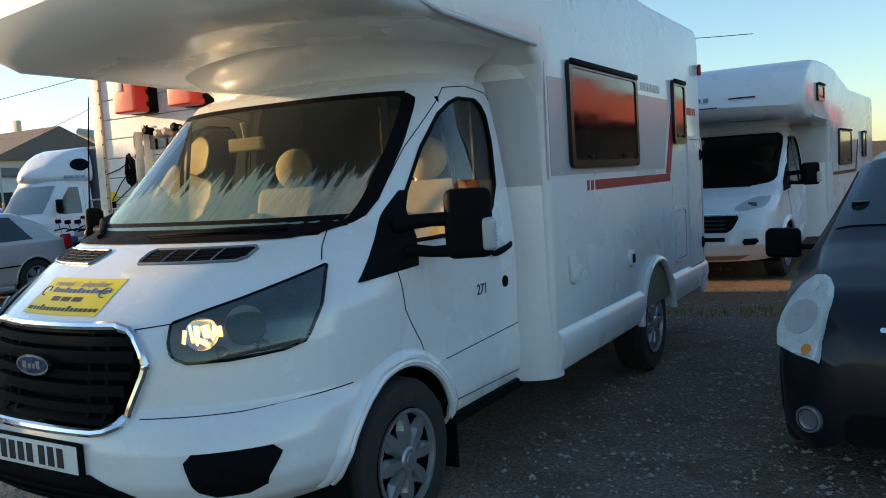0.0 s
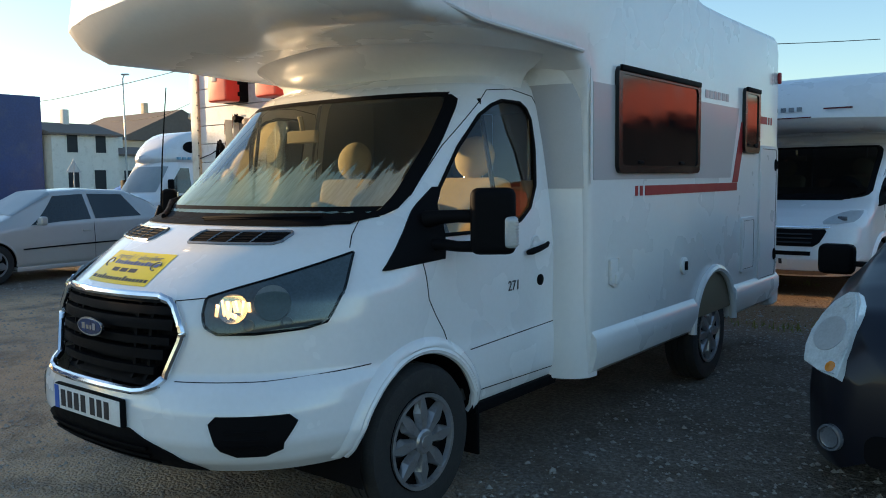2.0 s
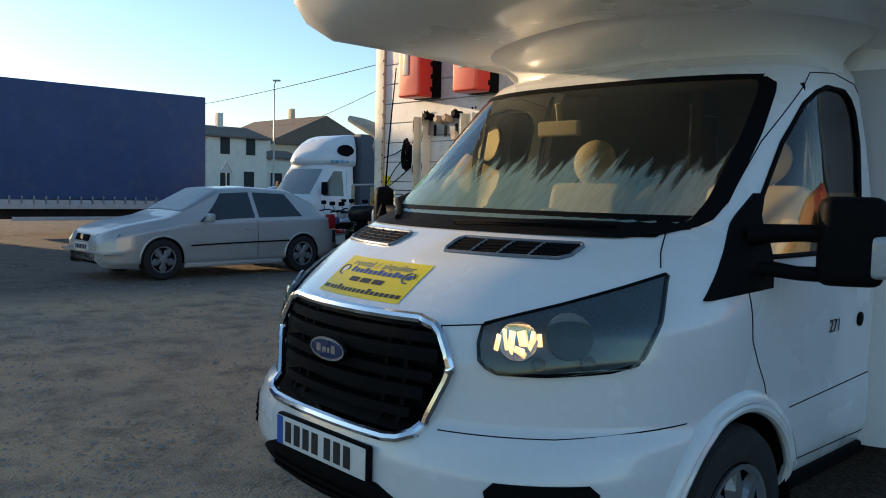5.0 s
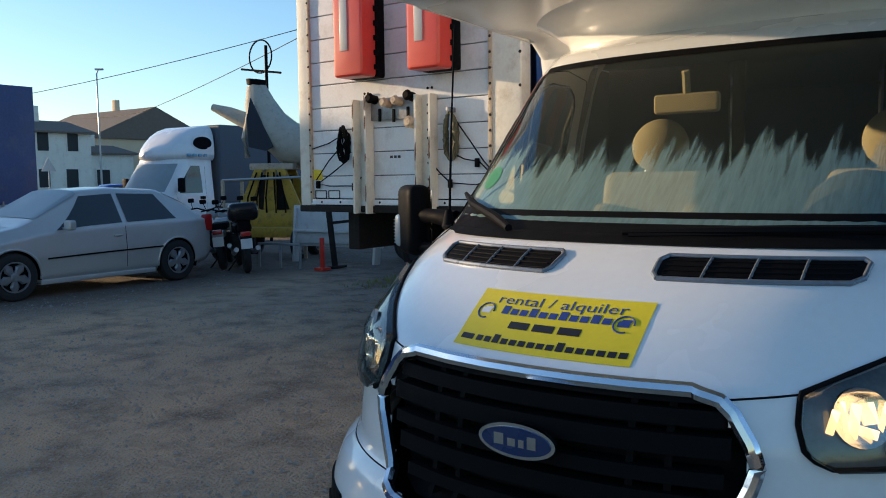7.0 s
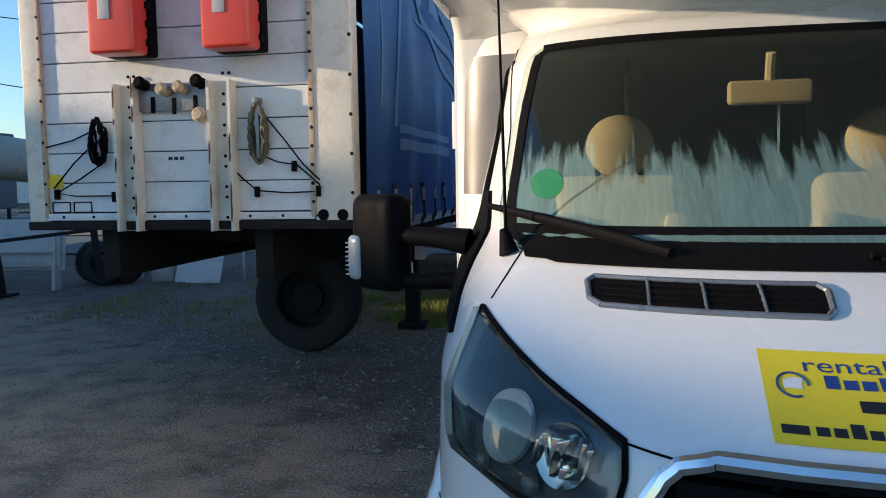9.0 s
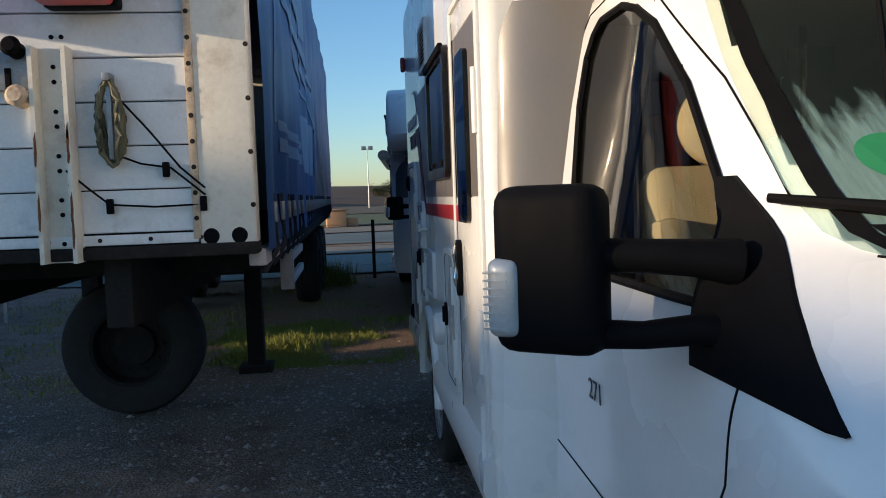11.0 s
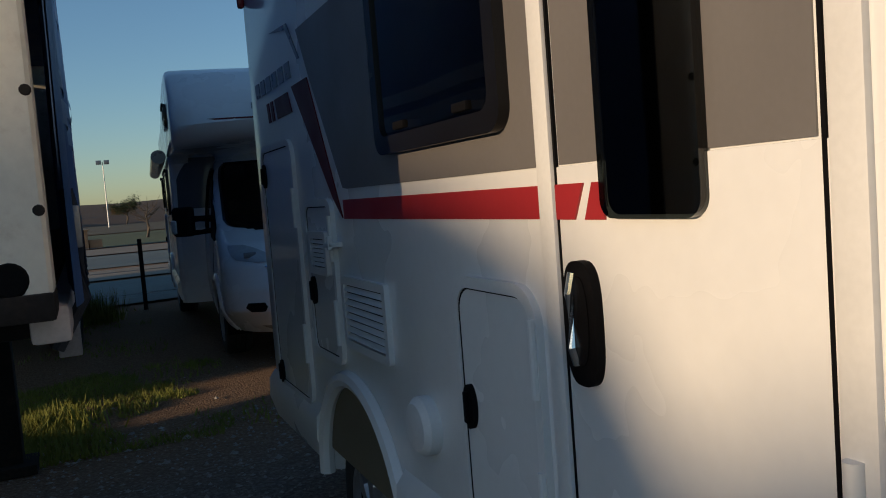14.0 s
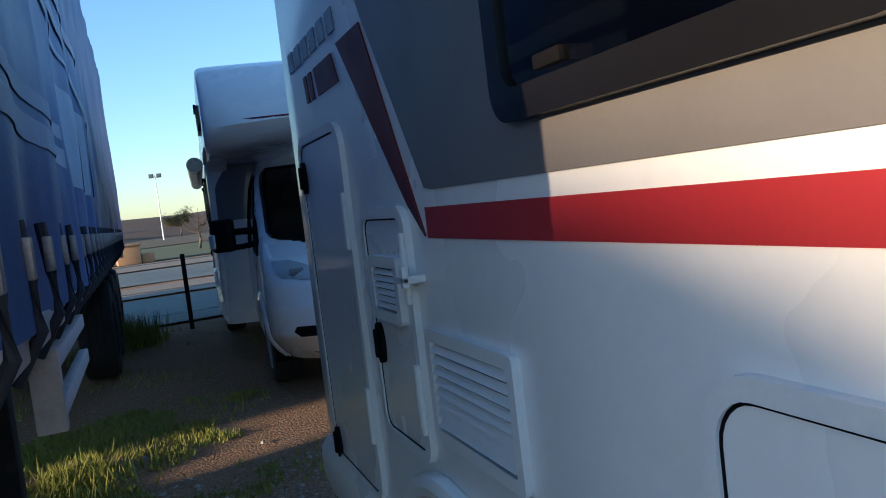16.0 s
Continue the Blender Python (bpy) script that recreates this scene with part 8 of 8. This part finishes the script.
def strip(name, label, y0, y1, x0, x1, z, material):
    bm = B()
    nx = 40
    rows = [[(x0 + (x1 - x0) * i / nx, y + 0.8 * noise.noise((i * 0.6, y * 0.2, 2.0)), z + 0.02 * noise.noise((i * 0.9, y, 4.0))) for i in range(nx + 1)] for y in (y0, (2 * y0 + y1) / 3, (y0 + 2 * y1) / 3, y1)]
    grid(bm, rows)
    return tagged(part(name, bm, material), label, "field", kind="structure")


strip("verge", "frosty pale grass verge beyond the fence", 15.2, 20.5, -40, 60, 0.03, FROSTGRASS)
strip("track", "pale sandy track", 21, 24.5, -60, 80, 0.03, SANDROAD)
strip("field_near", "frosty field", 25.5, 33, -80, 100, 0.03, FROSTGRASS)
strip("track_far", "second pale track", 34, 40, -100, 120, 0.03, SANDROAD)
strip("field_green", "green field", 42, 70, -120, 200, 0.03, GREENFIELD)
strip("field_dry", "dry brown meadow", 72, 150, -200, 300, 0.04, DRYGRASS)
bm = B()
rows = []
for j in range(10):
    y = 120 + j * 14
    rows.append([(x, y, 6.0 * (math.sin(min(1, j / 7) * math.pi / 2)) * (0.75 + 0.35 * noise.noise((x * 0.012, j * 0.3, 5.0))) + 0.8 * noise.noise((x * 0.07, y * 0.07, 1.0)) - 0.5) for x in [-260 + 12 * k for k in range(50)]])
grid(bm, rows)
tagged(part("hill", bm, SCRUB), "low brown scrubby hill", "hill", kind="structure")
HUTBRICK = mat("sandy block wall", (0.40, 0.25, 0.13), 0.9, vary=0.12, scale=2)
hut = thing("field_hut", "small sandy block hut in a field", "hut")
bm = B()
box(bm, -1.0, 1.0, -1.0, 1.0, 0, 1.7, 0.03)
part("wall", bm, HUTBRICK, hut)
bm = B()
box(bm, -1.15, 1.15, -1.15, 1.15, 1.7, 1.82, 0.02)
part("roof", bm, HUTBRICK, hut)
bm = B()
box(bm, 1.1, 2.2, -0.6, 0.5, 0, 0.85, 0.03)
part("annex", bm, HUTBRICK, hut)
hut.matrix_world = pose(-2.3, 42, 0, 0, 0, 6) @ Matrix.Scale(0.5, 4)
fm = thing("floodlight_mast", "tall floodlight mast with two lamps", "floodlight mast")
bm = B()
tube(bm, [(0, 0, 0), (0, 0, 8.0)], [0.09, 0.05], 10)
part("mast", bm, GALV, fm)
for s in (-1, 1):
    bm = B()
    box(bm, s * 0.45 - 0.3, s * 0.45 + 0.3, -0.25, 0.1, 7.7, 8.2, 0.05)
    part("lamp", bm, LAMPDARK, fm)
fm.matrix_world = pose(1.0, 108, 0)
fn_ = thing("wire_fence", "thin wire fence with dark steel posts", "fence")
for k in range(9):
    bm = B()
    x = -13.17 + k * 3.0
    box(bm, x - 0.03, x + 0.03, 14.47, 14.53, 0, 1.06, 0.006)
    part("post", bm, GRIME, fn_)
for z in (0.25, 0.6, 0.98):
    bm = B()
    tube(bm, [(-13.2, 14.5, z), (-1.2, 14.5, z), (10.9, 14.5, z)], 0.004, 5)
    part("wire", bm, GALV, fn_)

# ---- trees and scrub ----
BARK = mat("grey bark", (0.10, 0.08, 0.06), 0.9, vary=0.25, scale=8, bump=0.01)
LEAF = mat("dark evergreen leaves", (0.04, 0.065, 0.02), 0.7, vary=0.3, scale=3, random_tint=0.2)
BRONZE = mat("bronze autumn leaves", (0.20, 0.13, 0.05), 0.8, vary=0.3, scale=3, random_tint=0.2)


def tree(x, y, h, leaves, seed, label):
    r = random.Random(seed)
    t = thing("tree", label, "tree", "field trees")
    bm = B()
    tips = []
    tube(bm, [(0, 0, 0), (0.03 * h, 0, h * 0.2), (0.0, 0.02 * h, h * 0.42)], [h * 0.03, h * 0.024, h * 0.017], 8)
    for k in range(11):
        a = r.uniform(0, 6.28)
        b0 = Vector((0, 0.01 * h, h * r.uniform(0.25, 0.42)))
        d = Vector((math.cos(a), math.sin(a), r.uniform(0.3, 1.2))).normalized()
        l_ = h * r.uniform(0.28, 0.48)
        mid = b0 + d * l_ * 0.5 + Vector((r.uniform(-1, 1), r.uniform(-1, 1), 0)) * h * 0.03
        end = b0 + d * l_ + Vector((0, 0, h * 0.05))
        tube(bm, [b0, mid, end], [h * 0.010, h * 0.006, h * 0.002], 5)
        tips += [mid, end]
        for q in range(4):
            e2 = mid + Vector((r.uniform(-1, 1), r.uniform(-1, 1), r.uniform(0.1, 1))).normalized() * h * 0.16
            tube(bm, [mid, e2], [h * 0.004, h * 0.0012], 4)
            tips.append(e2)
    part("trunk", bm, BARK, t)
    if leaves:
        bm = B()
        for p in tips:
            for q in range(46):
                c = p + Vector((r.gauss(0, 1), r.gauss(0, 1), r.gauss(0, 0.7))) * h * 0.075
                a, s_ = r.uniform(0, 6.28), h * r.uniform(0.012, 0.028)
                u = Vector((math.cos(a), math.sin(a), r.uniform(-0.6, 0.6))) * s_
                w = Vector((-math.sin(a), math.cos(a), r.uniform(-0.6, 0.6))) * s_ * 0.6
                bm.faces.new([bm.verts.new(c + o) for o in (u, w, -u, -w)])
        part("crown", bm, leaves, t, smooth=False)
    t.matrix_world = pose(x, y, 0)
    return t


tree(-4.5, 60, 4, LEAF, 1, "dark evergreen tree in the field")
tree(1.5, 52, 3.2, None, 2, "bare winter tree in the field")
tree(3.6, 54, 3.8, None, 3, "bare winter tree in the field")
tree(4, 128, 5.5, LEAF, 4, "dark evergreen tree on the hill")
tree(13, 135, 5.5, BRONZE, 5, "bronze-leaved tree on the hill")
tree(-12, 130, 5, BRONZE, 6, "bronze-leaved tree on the hill")
tree(-22, 125, 5, LEAF, 7, "dark evergreen tree on the hill")
for k in range(12):
    r = random.Random(60 + k)
    tree(-60 + k * 16 + r.uniform(-4, 4), 150 + r.uniform(-12, 12), r.uniform(3.5, 5.5), BRONZE if k % 3 else LEAF, 20 + k, "scrubby tree on the far hill")

# grass and weeds in the gap beside the trailer
GRASSMAT = mat("short winter grass", (0.19, 0.205, 0.03), 0.8, vary=0.35, scale=1.5, fine=15)
bm = B()
r = random.Random(11)
for k in range(15000):
    x, y = r.uniform(-7.0, 1.8), r.uniform(6.4, 14.6)
    d = noise.noise((x * 0.7, y * 0.7, 9.0)) + 0.25 * noise.noise((x * 2.5, y * 2.5, 3.0))
    if d < -0.02 + (0.25 if x > -1.2 else 0):
        continue
    h = r.uniform(0.02, 0.07) * (1.6 if d > 0.35 else 1)
    a = r.uniform(0, 6.28)
    u = Vector((math.cos(a), math.sin(a), 0)) * 0.008
    t_ = Vector((r.uniform(-0.03, 0.03), r.uniform(-0.03, 0.03), h))
    p = Vector((x, y, ground_z(x, y) - 0.004))
    bm.faces.new([bm.verts.new(p - u), bm.verts.new(p + u), bm.verts.new(p + t_)])
for cx, cy, n, hh in ((-2.2, 7.9, 500, 0.16), (-2.5, 7.5, 400, 0.13), (-1.9, 13.6, 500, 0.5), (-2.1, 13.8, 300, 0.4)):
    for k in range(n):
        p = Vector((cx + r.gauss(0, 0.16), cy + r.gauss(0, 0.14), 0.0))
        a = r.uniform(0, 6.28)
        u = Vector((math.cos(a), math.sin(a), 0)) * 0.008
        bm.faces.new([bm.verts.new(p - u), bm.verts.new(p + u), bm.verts.new(p + Vector((r.gauss(0, 0.06), r.gauss(0, 0.06), r.uniform(0.4, 1) * hh)))])
for k in range(26000):
    x, y = r.uniform(-3.6, -0.7), r.uniform(6.9, 9.7)
    d = noise.noise((x * 1.1, y * 1.1, 4.0)) + 0.4 * noise.noise((x * 3.1, y * 3.1, 8.0)) - 0.55 * max(0.0, x + 1.7)
    if d < -0.12:
        continue
    a = r.uniform(0, 6.28)
    u = Vector((math.cos(a), math.sin(a), 0)) * r.uniform(0.004, 0.009)
    p = Vector((x, y, ground_z(x, y) - 0.004))
    bm.faces.new([bm.verts.new(p - u), bm.verts.new(p + u), bm.verts.new(p + Vector((r.uniform(-0.03, 0.03), r.uniform(-0.03, 0.03), r.uniform(0.02, 0.06) * (1.5 if d > 0.3 else 1))))])
tagged(part("grass", bm, GRASSMAT, smooth=False), "short green grass tufts on bare dirt", "grass", kind="stuff")

# fallen leaves on the dirt beside the grass
LITTER = mat("brown fallen leaves", (0.20, 0.11, 0.05), 0.9, vary=0.35, scale=9, fine=60)
bm = B()
for k in range(3200):
    x, y = r.uniform(-3.2, 2.2), r.uniform(6.6, 10.0)
    if noise.noise((x * 0.9, y * 0.9, 2.2)) + 0.3 * (x + 1.2) < r.uniform(-0.3, 0.5):
        continue
    a, s_ = r.uniform(0, 6.28), r.uniform(0.008, 0.022)
    c = Vector((x, y, ground_z(x, y) + 0.008))
    u = Vector((math.cos(a), math.sin(a), r.uniform(-0.4, 0.4))) * s_
    w = Vector((-math.sin(a), math.cos(a), r.uniform(-0.4, 0.6))) * s_ * 0.6
    bm.faces.new([bm.verts.new(c + o) for o in (u, w, -u, -w)])
tagged(part("fallen_leaves", bm, LITTER, smooth=False), "brown fallen leaves lying on dirt", "leaves", kind="stuff")

# loose stones on the lot
STONE = mat("loose grey stones", (0.30, 0.28, 0.25), 0.9, vary=0.3, scale=20, fine=100)
bm = B()
for k in range(21000):
    if k < 6800 or k >= 9000:
        x, y = r.uniform(-7, 3.2), r.uniform(-1.4, 7.5)
    elif k < 7500:
        x, y = r.gauss(-8.3, 0.5), r.gauss(3.6, 1.6)
    else:
        x, y = r.uniform(-14, 5), r.uniform(-3, 10)
    if abs(x) < 0.9 and 0.1 < y < 5.7:
        continue
    s_ = min(0.032, 0.007 + abs(r.gauss(0, 0.008))) if k < 9000 else 0.004 + abs(r.gauss(0, 0.005))
    c = Vector((x, y, ground_z(x, y) + s_ * 0.2))
    v = [bm.verts.new(c + Vector((o[0] * s_ * r.uniform(0.6, 1.3), o[1] * s_ * r.uniform(0.6, 1.3), o[2] * s_ * r.uniform(0.5, 0.9)))) for o in ((1, 0, 0), (0, 1, 0), (-1, 0, 0), (0, -1, 0), (0, 0, 1))]
    for i in range(4):
        bm.faces.new((v[i], v[(i + 1) % 4], v[4]))
tagged(part("gravel_stones", bm, STONE, smooth=False), "loose pale stones scattered over gravel", "stones", kind="stuff")

# ---- brick hall on the other side of the lot, seen in the window panes ----
BRICKRED = mat("red brick hall", (0.26, 0.055, 0.045), 0.85, vary=0.15, scale=1.2, fine=12, bump=0.01)
bh = thing("brick_hall", "long red brick hall with a stepped roofline", "hall")
for y0, y1, h in ((6, 16, 5.4), (16, 22, 6.0), (22, 27, 6.6), (27, 33, 6.2), (33, 40, 7.6), (40, 45, 8.4), (45, 54, 9.2), (54, 66, 8.6), (66, 95, 9.2)):
    h *= 0.82
    bm = B()
    box(bm, 18.6, 30, y0, y1, 0.72 * h, h, 0.05)
    part("wall", bm, BRICKRED, bh)
    # set-back black base stands in for shade on the hall's lower wall
    bm = B()
    box(bm, 21.5, 30, y0, y1, -0.02, 0.72 * h, 0.02)
    part("open_bay", bm, BLACK, bh, "lower hall in black for the shade on it")
    bm = B()
    box(bm, 18.4, 30.2, y0 + 0.01, y1 - 0.01, h - 0.01, h + 0.2, 0.03)
    part("roof", bm, ROOFTILE, bh)
